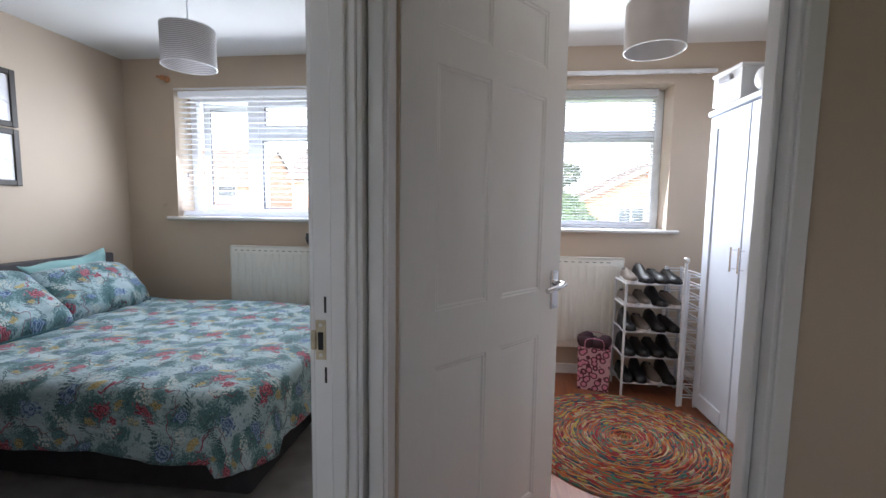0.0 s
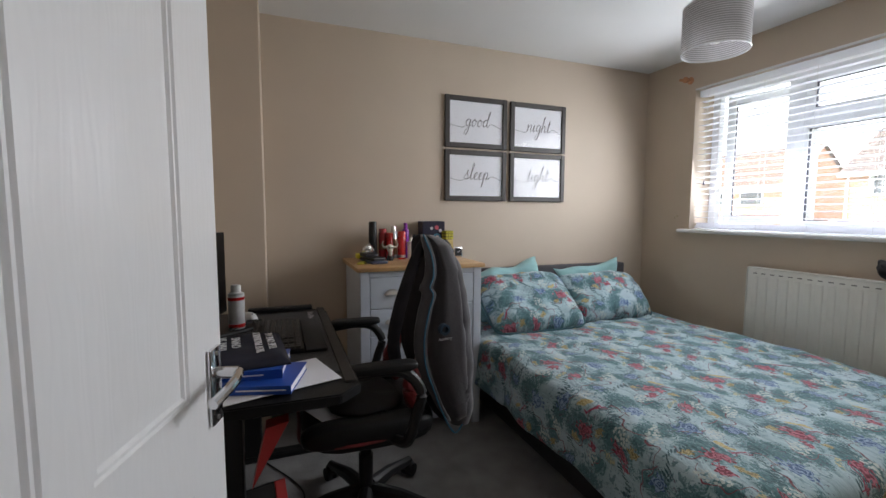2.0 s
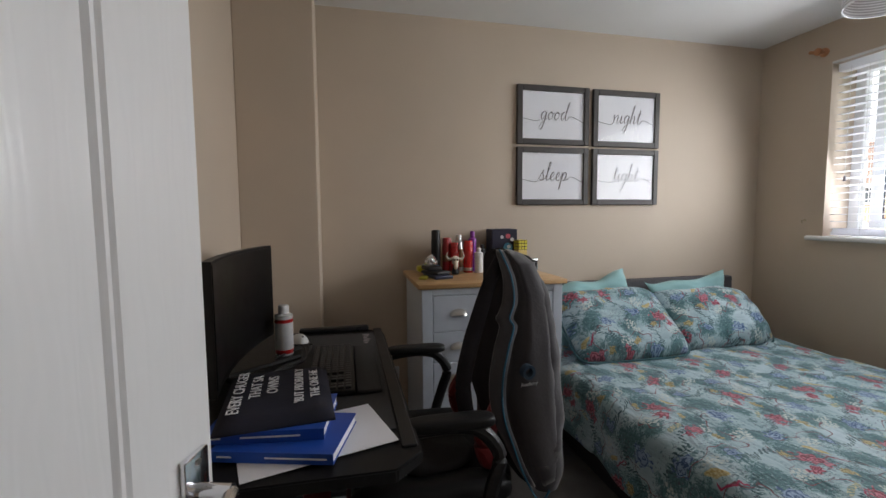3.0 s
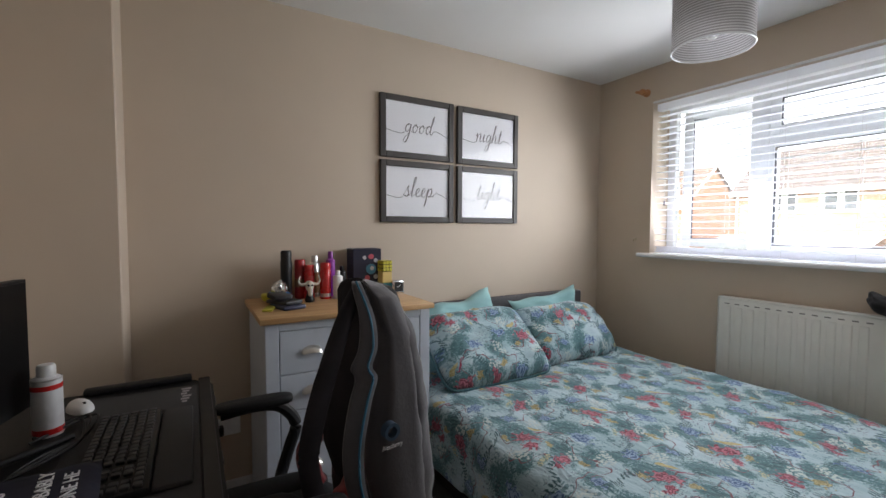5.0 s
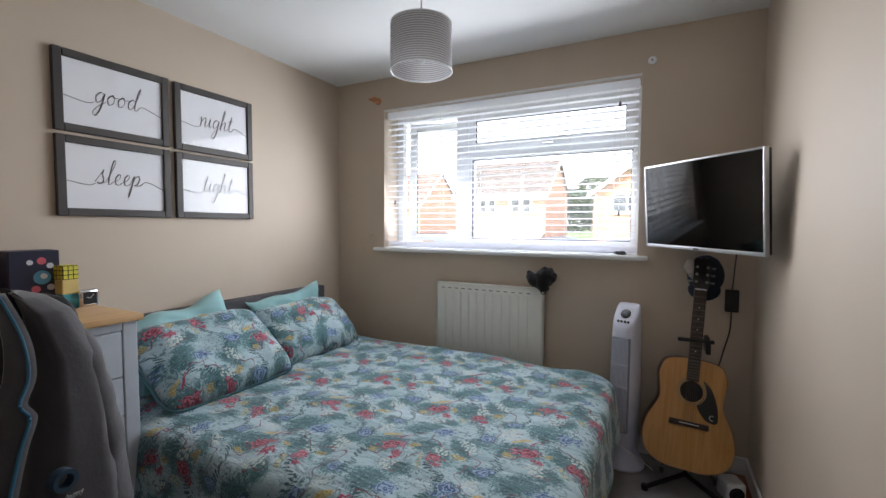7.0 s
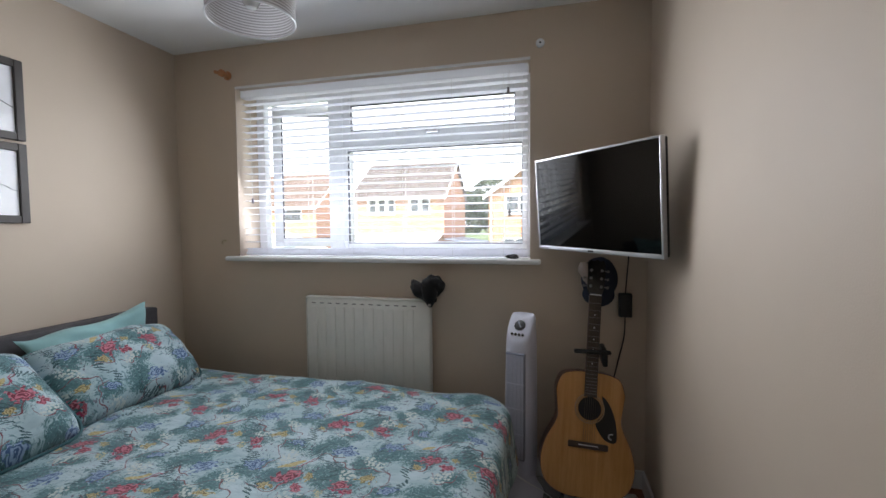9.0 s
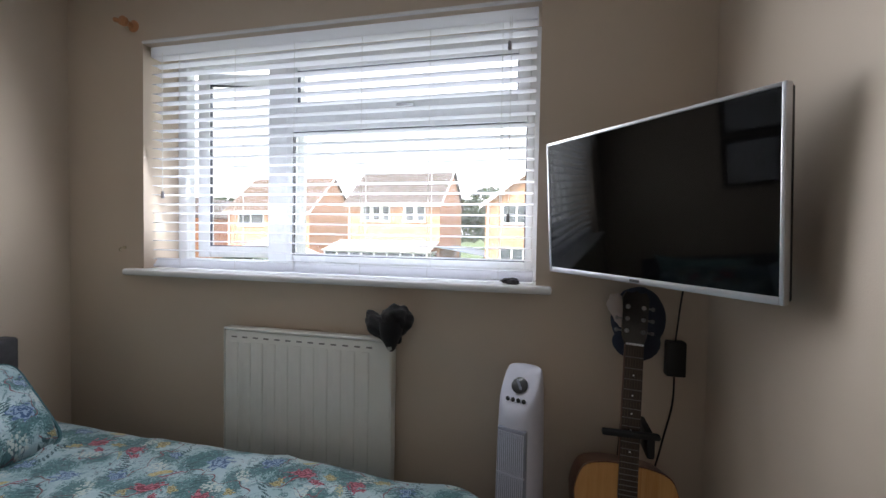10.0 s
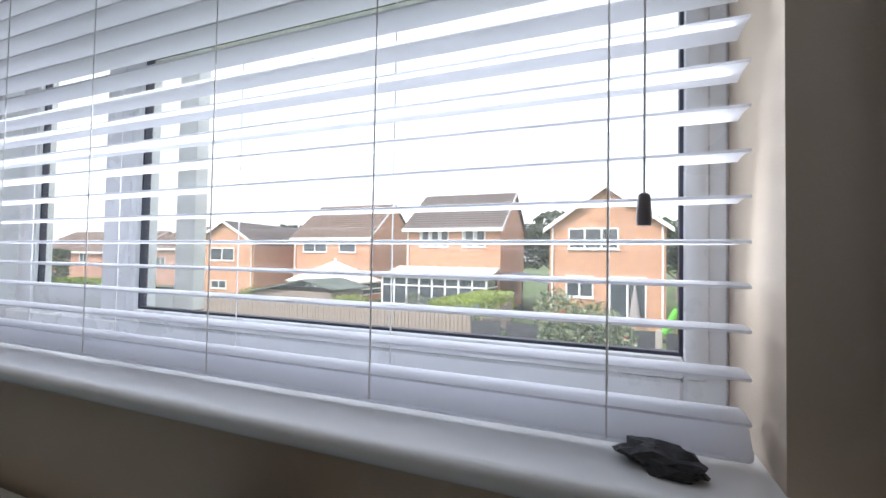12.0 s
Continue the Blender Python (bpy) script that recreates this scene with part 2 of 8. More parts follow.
structure("wall_landing_east", bm, M_WALL, "beige painted landing wall", "wall")
# unseen wall; its opening is added and sized to let light onto the landing
bm = B()
box(bm, -0.06, -2.4, 0, 1.1, -2.2, H)
box(bm, 1.8, -2.4, 0, 2.5, -2.2, H)
box(bm, 1.1, -2.4, 0, 1.8, -2.2, 1.1)
box(bm, 1.1, -2.4, 1.88, 1.8, -2.2, H)
structure("wall_landing_south", bm, M_WALL, "beige painted landing wall with an added opening for light", "wall")
bm = B()
box(bm, -0.06, -2.2, 0, 0.06, -0.35, H)
structure("wall_landing_west", bm, M_WALL, "beige painted landing wall", "wall")
bm = B()
box(bm, 0.02, 0.86, -0.12, 2.5, OY1, 0.004)
structure("floor_second_bedroom", bm, M_REDWOOD, "red-brown wood floor of the second bedroom", "floor")


def window_light(name, x, y, z, w, h, energy, tilt=0.1):
    d = bpy.data.lights.new(name, "AREA")
    d.shape, d.size, d.size_y, d.energy, d.color = "RECTANGLE", w, h, energy, (0.89, 0.93, 1.0)
    o = new(name, d)
    o.matrix_world = look((x, y, z), (x, y - 1, z - tilt))
    d.spread = radians(165)
    return o


window_light("window_daylight", (RX0 + RX1) / 2, 3.165, 1.70, 1.7, 0.84, 13, 0.33)
window_light("window_skylight", (RX0 + RX1) / 2, 3.305, 1.64, 1.7, 0.98, 3.8)
window_light("second_window_daylight", (R2X0 + R2X1) / 2, 3.16, 1.6, 1.1, 0.95, 13, 0.2)

# bedroom window: upvc frame with a side sash, a fanlight and a large pane
FY0, FY1 = 3.335, 3.40
def window_frame():
    w = thing("window_1", "white upvc casement window with a side sash and fanlight", "window", kind="structure")
    def bars(name, rects, y0, y1, label=""):
        b = B()
        for x0, z0, x1, z1 in rects:
            box(b, x0, y0, z0, x1, y1, z1, 0.004)
        return part(name, b, M_UPVC, w, label)
    bars("window_frame", [(RX0, 1.13, RX0 + 0.055, RZ1), (RX1 - 0.05, 1.13, RX1, RZ1), (RX0 + 0.055, 1.13, RX1 - 0.05, 1.185), (RX0 + 0.055, RZ1 - 0.05, RX1 - 0.05, RZ1),
                          (-1.70, 1.185, -1.60, RZ1 - 0.05)], FY0 + 0.012, FY1)
    bars("transom", [(-1.60, 1.80, RX1 - 0.05, 1.86)], FY0 + 0.012, FY1)
    def sash(name, x0, z0, x1, z1, t, y0=FY0):
        b = B()
        for r in ((x0, z0, x0 + t, z1), (x1 - t, z0, x1, z1), (x0 + t, z0, x1 - t, z0 + t), (x0 + t, z1 - t, x1 - t, z1)):
            box(b, r[0], y0, r[1], r[2], y0 + 0.05, r[3], 0.005, 2)
        s = part(name, b, M_UPVC, w)
        b = B()
        g = 0.0045
        for r in ((x0 + t, z0 + t, x0 + t + g, z1 - t), (x1 - t - g, z0 + t, x1 - t, z1 - t), (x0 + t + g, z0 + t, x1 - t - g, z0 + t + g), (x0 + t + g, z1 - t - g, x1 - t - g, z1 - t)):
            box(b, r[0], y0 + 0.010, r[1], r[2], y0 + 0.026, r[3])
        part("gasket", b, M_GASKET, s)
        b = B()
        box(b, x0 + t + g, y0 + 0.018, z0 + t + g, x1 - t - g, y0 + 0.022, z1 - t - g)
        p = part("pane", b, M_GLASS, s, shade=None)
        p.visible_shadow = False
        return s
    s = sash("side_sash", 0.0, 1.19, 0.52, RZ1 - 0.055, 0.055, 0.0)
    s.location, s.rotation_euler = (-2.115, 3.372, 0), (0, 0, radians(16))
    sash("main_pane_frame", -1.60, 1.187, RX1 - 0.022, 1.81, 0.028, FY0 + 0.006)
    sash("fanlight", -1.595, 1.85, RX1 - 0.04, RZ1 - 0.05, 0.05)
    b = B()
    box(b, -2.13, FY0 - 0.018, 1.50, -2.11, FY0, 1.60, 0.004)
    box(b, -2.128, FY0 - 0.035, 1.47, -2.112, FY0 - 0.018, 1.58, 0.004)
    part("sash_handle", b, M_UPVC, w)
    b = B()
    box(b, -1.06, FY0 - 0.03, 1.855, -0.98, FY0, 1.875, 0.005)
    part("fanlight_stay", b, M_CHROME, w)
window_frame()
bm = B()
box(bm, -2.285, 3.112, 1.116, -0.405, 3.345, 1.144, 0.011, 4)
structure("window_sill", bm, M_GLOSSW, "glossy white painted window board", "sill", shade=40)
bm = B()
box(bm, RX0, 3.152, RZ1 - 0.001, RX1, 3.166, RZ1 + 0.012, 0.003)
structure("trim_window_head", bm, M_GLOSSW, "thin white bead over the window opening", "trim")

M_SLAT = plain("blind_slat_white", (0.85, 0.85, 0.87), 0.42, var=0.02)
sn, sl = M_SLAT.node_tree.nodes, M_SLAT.node_tree.links
s_tr, s_mix = sn.new("ShaderNodeBsdfTranslucent"), sn.new("ShaderNodeMixShader")
s_tr.inputs["Color"].default_value = (0.9, 0.91, 0.95, 1)
s_mix.inputs[0].default_value = 0.62
sl.new(sn["Principled BSDF"].outputs[0], s_mix.inputs[1])
sl.new(s_tr.outputs[0], s_mix.inputs[2])
sl.new(s_mix.outputs[0], sn["Material Output"].inputs["Surface"])
M_CORD = plain("blind_cord", (0.75, 0.75, 0.74), 0.8)
def venetian(x0, x1, y, z0, z1, pitch, width, cords, label, tassel=None, tilt=0.0):
    bl = thing("venetian_blind", label, "blind")
    b = B()
    box(b, x0, y - width / 2 - 0.005, z1 - 0.045, x1, y + width / 2 + 0.005, z1, 0.003)
    part("headrail", b, M_SLAT, bl)
    b = B()
    tip = radians(50) if width > 0.04 else 0.0       # a wide bottom rail has tipped forward on the window board
    rise = width / 2 * math.sin(tip) + 0.007 * math.cos(tip)
    box(b, x0, -width / 2, -0.007, x1, width / 2, 0.007, 0.004, 2, m=Matrix.Translation((0, y, z0 + rise)) @ Matrix.Rotation(tip, 4, "X"))
    part("bottom_rail", b, M_SLAT, bl)
    b = B()                                          # one slat, shallowly crowned
    n, th = 6, 0.0028
    c, s = math.cos(tilt), math.sin(tilt)
    lo, hi = [], []
    for i in range(n + 1):
        u = -width / 2 + width * i / n
        h = 0.0022 * (1 - (2 * u / width) ** 2)
        for k, arr in ((0, lo), (th, hi)):
            arr.append([b.verts.new((x, u * c - (h + k) * s, u * s + (h + k) * c)) for x in (x0 + 0.004, x1 - 0.004)])
    for i in range(n):
        b.faces.new((hi[i][0], hi[i][1], hi[i + 1][1], hi[i + 1][0]))
        b.faces.new((lo[i][1], lo[i][0], lo[i + 1][0], lo[i + 1][1]))
    for i in (0, n):
        b.faces.new((lo[i][0], lo[i][1], hi[i][1], hi[i][0]))
    for k in (0, 1):
        b.faces.new([lo[i][k] for i in range(n + 1)] + [hi[i][k] for i in range(n, -1, -1)])
    me = mesh_of("slat", b, M_SLAT, 35)
    z = z0 + 0.016 + pitch * 0.55
    while z < z1 - 0.05:
        o = new("slat", me)
        o.parent = bl
        o.location = (0, y, z + random.uniform(-0.0012, 0.0012))
        o.rotation_euler = (radians(random.uniform(-1.2, 1.2)), radians(random.uniform(-0.05, 0.05)), 0)
        z += pitch
    for cx in cords:
        for dy in (-width / 2 - 0.002, width / 2 + 0.002):
            b = B()
            cyl(b, (cx, y + dy, z0 + 0.01), (cx, y + dy, z1 - 0.03), 0.0011, n=6)
            part("ladder_cord", b, M_CORD, bl)
    if tassel:
        for tx, tz in tassel:
            b = B()
            cyl(b, (tx, y - width / 2 - 0.012, tz), (tx, y - width / 2 - 0.012, z1 - 0.03), 0.0012, n=6)
            part("pull_cord", b, M_CORD, bl)
            b = B()
            lathe(b, [(0.003, 0.032), (0.0055, 0.030), (0.0075, 0.004), (0.006, 0.0)], 10, Matrix.Translation((tx, y - width / 2 - 0.012, tz - 0.03)))
            part("tassel", b, plain("tassel_grey", (0.22, 0.20, 0.22), 0.5), bl, "grey plastic tassel")
    return bl

venetian(RX0 + 0.012, RX1 - 0.012, 3.215, 1.147, RZ1 - 0.005, 0.042, 0.048, (-2.04, -1.75, -1.463, -1.16, -0.877, -0.60), "white wide-slat venetian blind lowered over the bedroom window", ((-0.567, 1.40), (-0.574, 2.03), (-2.124, 1.495)))



# more materials
def floral(name):
    """A printed cotton: pale teal, with a repeat of fern clumps, red, blue and yellow flowers, birds, blossom and thin twigs. UV in metres."""
    m, N, L, b = nodes_of(name)
    uv = N.new("ShaderNodeUVMap").outputs[0]
    def join(v, ins):
        for i, s in enumerate(ins):
            if isinstance(s, (int, float, tuple)):
                v.inputs[i].default_value = s
            else:
                L.new(s, v.inputs[i])
    def vec(op, *ins):
        v = N.new("ShaderNodeVectorMath")
        v.operation = op
        join(v, ins)
        return v.outputs["Value"] if op in ("DOT_PRODUCT", "LENGTH") else v.outputs[0]
    def num(op, *ins):
        v = N.new("ShaderNodeMath")
        v.operation = op
        join(v, ins)
        return v.outputs[0]
    def noise_at(scale, off, detail=3, twist=0.0, out="Fac"):
        n = N.new("ShaderNodeTexNoise")
        n.inputs["Scale"].default_value, n.inputs["Detail"].default_value, n.inputs["Distortion"].default_value = scale, detail, twist
        L.new(vec("ADD", uv, (off, off * 1.7, off)), n.inputs["Vector"])
        return n.outputs[out]
    def step(val, lo, hi):
        r = N.new("ShaderNodeMapRange")
        r.inputs["From Min"].default_value, r.inputs["From Max"].default_value = lo, hi
        L.new(val, r.inputs["Value"])
        return r.outputs[0]
    state = [None]
    def over(mask, col, col2=None, vary=None):
        mx = N.new("ShaderNodeMixRGB")
        L.new(mask, mx.inputs[0])
        L.new(state[0], mx.inputs[1])
        mx.inputs[2].default_value = (*col, 1)
        if col2:
            m2 = N.new("ShaderNodeMixRGB")
            L.new(vary, m2.inputs[0])
            m2.inputs[1].default_value, m2.inputs[2].default_value = (*col, 1), (*col2, 1)
            L.new(m2.outputs[0], mx.inputs[2])
        state[0] = mx.outputs[0]
    W, H2 = 0.43, 0.37                               # the repeat, sheared by half a drop
    wob = vec("MULTIPLY", vec("SUBTRACT", noise_at(9, 2.0, 2, out="Color"), (0.5, 0.5, 0.5)), (0.085, 0.085, 0))
    at = vec("ADD", uv, wob)
    lat = N.new("ShaderNodeCombineXYZ")
    L.new(vec("DOT_PRODUCT", at, (1 / W, 0, 0)), lat.inputs[0])
    L.new(vec("DOT_PRODUCT", at, (0.5 / W, 1 / H2, 0)), lat.inputs[1])
    lat = lat.outputs[0]
    fine, tiny = noise_at(60, 1.3, 3), noise_at(130, 5.7, 2)
    fronds = noise_at(30, 9.0, 5, 3.2)
    def spot(cx, cy, rx, ry, turn=0.0):
        """Place in an oval, 1 at its rim, repeated over the cloth."""
        w = vec("SUBTRACT", vec("FRACTION", vec("ADD", lat, (0.5 - cx, 0.5 - cy, 0))), (0.5, 0.5, 0))
        c, s = math.cos(radians(turn)), math.sin(radians(turn))
        e = N.new("ShaderNodeCombineXYZ")            # metres: du = W da, dv = H (db - da / 2)
        L.new(vec("DOT_PRODUCT", w, ((W * c - H2 * 0.5 * s) / rx, H2 * s / rx, 0)), e.inputs[0])
        L.new(vec("DOT_PRODUCT", w, ((-W * s - H2 * 0.5 * c) / ry, H2 * c / ry, 0)), e.inputs[1])
        return e.outputs[0]
    def oval(cx, cy, rx, ry, turn=0.0, ragged=0.9, source=None):
        r = vec("LENGTH", spot(cx, cy, rx, ry, turn))
        return num("MULTIPLY_ADD", num("SUBTRACT", source or fine, 0.5), ragged, r)
    base = N.new("ShaderNodeValToRGB")
    e = base.color_ramp.elements
    e[0].position, e[1].position = 0.35, 0.65
    e[0].color, e[1].color = (0.30, 0.43, 0.47, 1), (0.43, 0.55, 0.59, 1)
    L.new(noise_at(6, 3.1), base.inputs[0])
    state[0] = base.outputs[0]
    # washes of soft teal, then dark fern clumps cut into fronds
    ferns = ((0.20, 0.22, 0.090, 0.060, 20), (0.62, 0.50, 0.100, 0.055, -25), (0.92, 0.10, 0.075, 0.045, 60), (0.36, 0.80, 0.080, 0.055, 40), (0.05, 0.62, 0.060, 0.042, 0), (0.80, 0.80, 0.070, 0.035, -50), (0.50, 0.12, 0.050, 0.035, 10))
    for cx, cy, rx, ry, turn in ferns:
        o = oval(cx, cy, rx, ry, turn, 1.3)
        over(num("MULTIPLY", step(o, 1.25, 0.7), 0.55), (0.15, 0.29, 0.31))
        f = num("MULTIPLY", step(oval(cx, cy, rx, ry, turn, 2.6, fronds), 0.98, 0.86), step(fronds, 0.34, 0.40))
        over(num("MULTIPLY", f, 0.88), (0.022, 0.085, 0.095), (0.07, 0.19, 0.20), step(tiny, 0.35, 0.62))
    sprig = noise_at(38, 27.0, 4, 1.6)
    over(num("MULTIPLY", num("MULTIPLY", step(sprig, 0.56, 0.60), step(noise_at(8, 41.0, 2), 0.44, 0.52)), 0.8), (0.06, 0.15, 0.17))
    veil = noise_at(75, 61.0, 3, 1.0)
    over(num("MULTIPLY", num("MULTIPLY", step(veil, 0.60, 0.63), step(noise_at(7, 15.0, 2), 0.48, 0.56)), 0.75), (0.09, 0.06, 0.10))
    # long twigs with small dark leaves beside them
    def twig(cx, cy, length, turn, bow, thick, col, leaves=False):
        sp = N.new("ShaderNodeSeparateXYZ")
        L.new(spot(cx, cy, length, length, turn), sp.inputs[0])
        x, y = sp.outputs[0], sp.outputs[1]
        wave = num("MULTIPLY", num("SINE", num("MULTIPLY", x, 3.4)), bow)
        wave = num("ADD", wave, num("MULTIPLY", num("SINE", num("MULTIPLY", x, 11.0)), bow * 0.3))
        off = num("ABSOLUTE", num("SUBTRACT", y, wave))
        inside = step(num("ABSOLUTE", x), 1.0, 0.97)
        over(num("MULTIPLY", step(off, thick / length, thick / length * 0.5), inside), col)
        if leaves:
            beat = num("MULTIPLY", num("SINE", num("MULTIPLY", x, length * 520)), 0.5)
            lf = step(num("ADD", num("ABSOLUTE", num("SUBTRACT", off, 0.008 / length)), num("MULTIPLY", num("ADD", beat, num("SUBTRACT", fine, 0.5)), 0.012 / length)), 0.004 / length, 0.001 / length)
            over(num("MULTIPLY", lf, inside), (0.03, 0.085, 0.10))
    brown = (0.17, 0.05, 0.065)
    twig(0.30, 0.36, 0.15, 48, 0.28, 0.0036, brown)
    twig(0.76, 0.74, 0.14, -32, 0.30, 0.0034, brown)
    twig(0.52, 0.20, 0.10, 12, 0.35, 0.0028, (0.22, 0.05, 0.07))
    twig(0.98, 0.42, 0.11, 80, 0.25, 0.0028, (0.20, 0.06, 0.08))
    twig(0.12, 0.88, 0.11, 66, 0.30, 0.0018, (0.05, 0.11, 0.12), True)
    twig(0.46, 0.62, 0.10, -60, 0.28, 0.0018, (0.05, 0.11, 0.12), True)
    twig(0.78, 0.30, 0.12, 100, 0.22, 0.0018, (0.05, 0.11, 0.12), True)
    # white blossom sprays
    dots = N.new("ShaderNodeTexVoronoi")
    dots.voronoi_dimensions = "2D"
    dots.inputs["Scale"].default_value = 85
    L.new(uv, dots.inputs["Vector"])
    petals = step(dots.outputs["Distance"], 0.46, 0.36)
    for cx, cy, rx, ry, turn in ((0.40, 0.10, 0.045, 0.028, 30), (0.86, 0.90, 0.050, 0.026, -40), (0.70, 0.60, 0.035, 0.030, 0), (0.10, 0.45, 0.030, 0.040, 20)):
        over(num("MULTIPLY", step(oval(cx, cy, rx, ry, turn, 1.4), 1.0, 0.8), petals), (0.50, 0.56, 0.53))
    # flowers: petals by a lobed rim, darker veins inside
    def flower(cx, cy, r, lobes, c1, c2, squash=0.75, turn=0.0):
        p = spot(cx, cy, r, r * squash, turn)
        sp = N.new("ShaderNodeSeparateXYZ")
        L.new(p, sp.inputs[0])
        ang = num("ARCTAN2", sp.outputs[1], sp.outputs[0])
        rad = vec("LENGTH", p)
        lobe = num("MULTIPLY", num("SINE", num("MULTIPLY_ADD", ang, lobes, num("MULTIPLY", rad, 3.0))), 0.20)
        rim = num("ADD", num("ADD", rad, lobe), num("MULTIPLY", num("SUBTRACT", fine, 0.5), 2.3))
        veins = num("SINE", num("MULTIPLY_ADD", rad, 15.0, num("MULTIPLY", fine, 18.0)))
        over(step(rim, 1.0, 0.90), c1, c2, step(veins, -0.5, 0.6))
    red1, red2 = (0.16, 0.02, 0.04), (0.50, 0.15, 0.20)
    flower(0.27, 0.26, 0.046, 9, red1, red2, 0.62, 20)
    flower(0.40, 0.22, 0.022, 6, red1, red2, 0.8)
    flower(0.70, 0.46, 0.034, 8, red1, red2, 0.70, -30)
    flower(0.78, 0.40, 0.015, 6, red1, red2, 0.8)
    blue1, blue2 = (0.045, 0.10, 0.22), (0.27, 0.38, 0.54)
    flower(0.55, 0.86, 0.040, 8, blue1, blue2, 0.75)
    flower(0.93, 0.20, 0.034, 7, blue1, blue2, 0.8)
    flower(0.08, 0.66, 0.028, 7, blue1, blue2, 0.8)
    yel1, yel2 = (0.20, 0.15, 0.06), (0.50, 0.43, 0.22)
    flower(0.46, 0.40, 0.021, 7, yel1, yel2, 0.7)
    flower(0.84, 0.66, 0.024, 6, yel1, yel2, 0.8)
    flower(0.16, 0.06, 0.020, 6, yel1, yel2, 0.8)
    # birds: a slim body with a long red tail feather
    for cx, cy, turn, tint in ((0.20, 0.42, 35, (0.40, 0.30, 0.10)), (0.62, 0.30, -50, (0.10, 0.24, 0.27))):
        over(step(oval(cx, cy, 0.034, 0.011, turn, 0.5), 1.0, 0.85), tint, (0.55, 0.48, 0.27), step(tiny, 0.40, 0.60))
        twig(cx + 0.09, cy + 0.07, 0.040, turn + 8, 0.18, 0.0030, (0.34, 0.03, 0.09))
    L.new(state[0], b.inputs["Base Color"])
    b.inputs["Roughness"].default_value = 0.82
    b.inputs["Sheen Weight"].default_value = 0.15
    bp = N.new("ShaderNodeBump")
    bp.inputs["Strength"].default_value, bp.inputs["Distance"].default_value = 0.9, 0.020
    rk = N.new("ShaderNodeMapping")                  # soft creases that run across the cloth
    rk.inputs["Rotation"].default_value, rk.inputs["Scale"].default_value = (0, 0, radians(28)), (5, 15, 1)
    L.new(uv, rk.inputs["Vector"])
    cn = N.new("ShaderNodeTexNoise")
    cn.inputs["Scale"].default_value, cn.inputs["Detail"].default_value, cn.inputs["Distortion"].default_value = 1.0, 5, 0.6
    L.new(rk.outputs[0], cn.inputs["Vector"])
    L.new(cn.outputs["Fac"], bp.inputs["Height"])
    L.new(bp.outputs["Normal"], b.inputs["Normal"])
    return m


M_FLORAL = floral("floral_print_cotton")
M_TEAL = plain("teal_cotton", (0.27, 0.48, 0.49), 0.85, var=0.06, scale=8, bump=0.15, bscale=30, sheen=0.15)
M_PIPING = plain("dark_teal_piping", (0.045, 0.12, 0.14), 0.8)


def embossed_door():
    """White satin paint over moulded wood grain that runs up the door."""
    m, N, L, b = nodes_of("white_grained_door")
    tc, mp, wv, bp = N.new("ShaderNodeTexCoord"), N.new("ShaderNodeMapping"), N.new("ShaderNodeTexWave"), N.new("ShaderNodeBump")
    mp.inputs["Scale"].default_value = (1.0, 1.0, 0.16)
    L.new(tc.outputs["Object"], mp.inputs["Vector"])
    L.new(mp.outputs[0], wv.inputs["Vector"])
    wv.wave_type, wv.bands_direction = "BANDS", "X"
    for nm, val in (("Scale", 22.0), ("Distortion", 16.0), ("Detail", 2.0), ("Detail Scale", 1.3), ("Detail Roughness", 0.6)):
        wv.inputs[nm].default_value = val
    bp.inputs["Strength"].default_value, bp.inputs["Distance"].default_value = 0.08, 0.001
    L.new(wv.outputs["Fac"], bp.inputs["Height"])
    L.new(bp.outputs["Normal"], b.inputs["Normal"])
    mix = N.new("ShaderNodeMixRGB")
    mix.inputs[1].default_value, mix.inputs[2].default_value = (0.79, 0.79, 0.785, 1), (0.80, 0.80, 0.795, 1)
    L.new(wv.outputs["Fac"], mix.inputs[0])
    L.new(mix.outputs[0], b.inputs["Base Color"])
    b.inputs["Roughness"].default_value = 0.30
    return m


M_DOOR = embossed_door()
M_FRAME = plain("dark_brown_frame", (0.045, 0.038, 0.036), 0.5, var=0.15, scale=25)
M_PAPER = plain("white_paper", (0.80, 0.80, 0.84), 0.8, var=0.015)
M_INK = plain("grey_ink", (0.09, 0.085, 0.09), 0.7)
M_PICGLASS = gloss_glass("picture_glass", 0.02)
M_NICKEL = plain("brushed_nickel", (0.55, 0.53, 0.50), 0.3, metal=1.0, var=0.1)
# near-black that paints the shade inside holes, slots and openings
M_HOLE_SHADOW = plain("painted_hole_shadow", (0.02, 0.02, 0.022), 0.9)

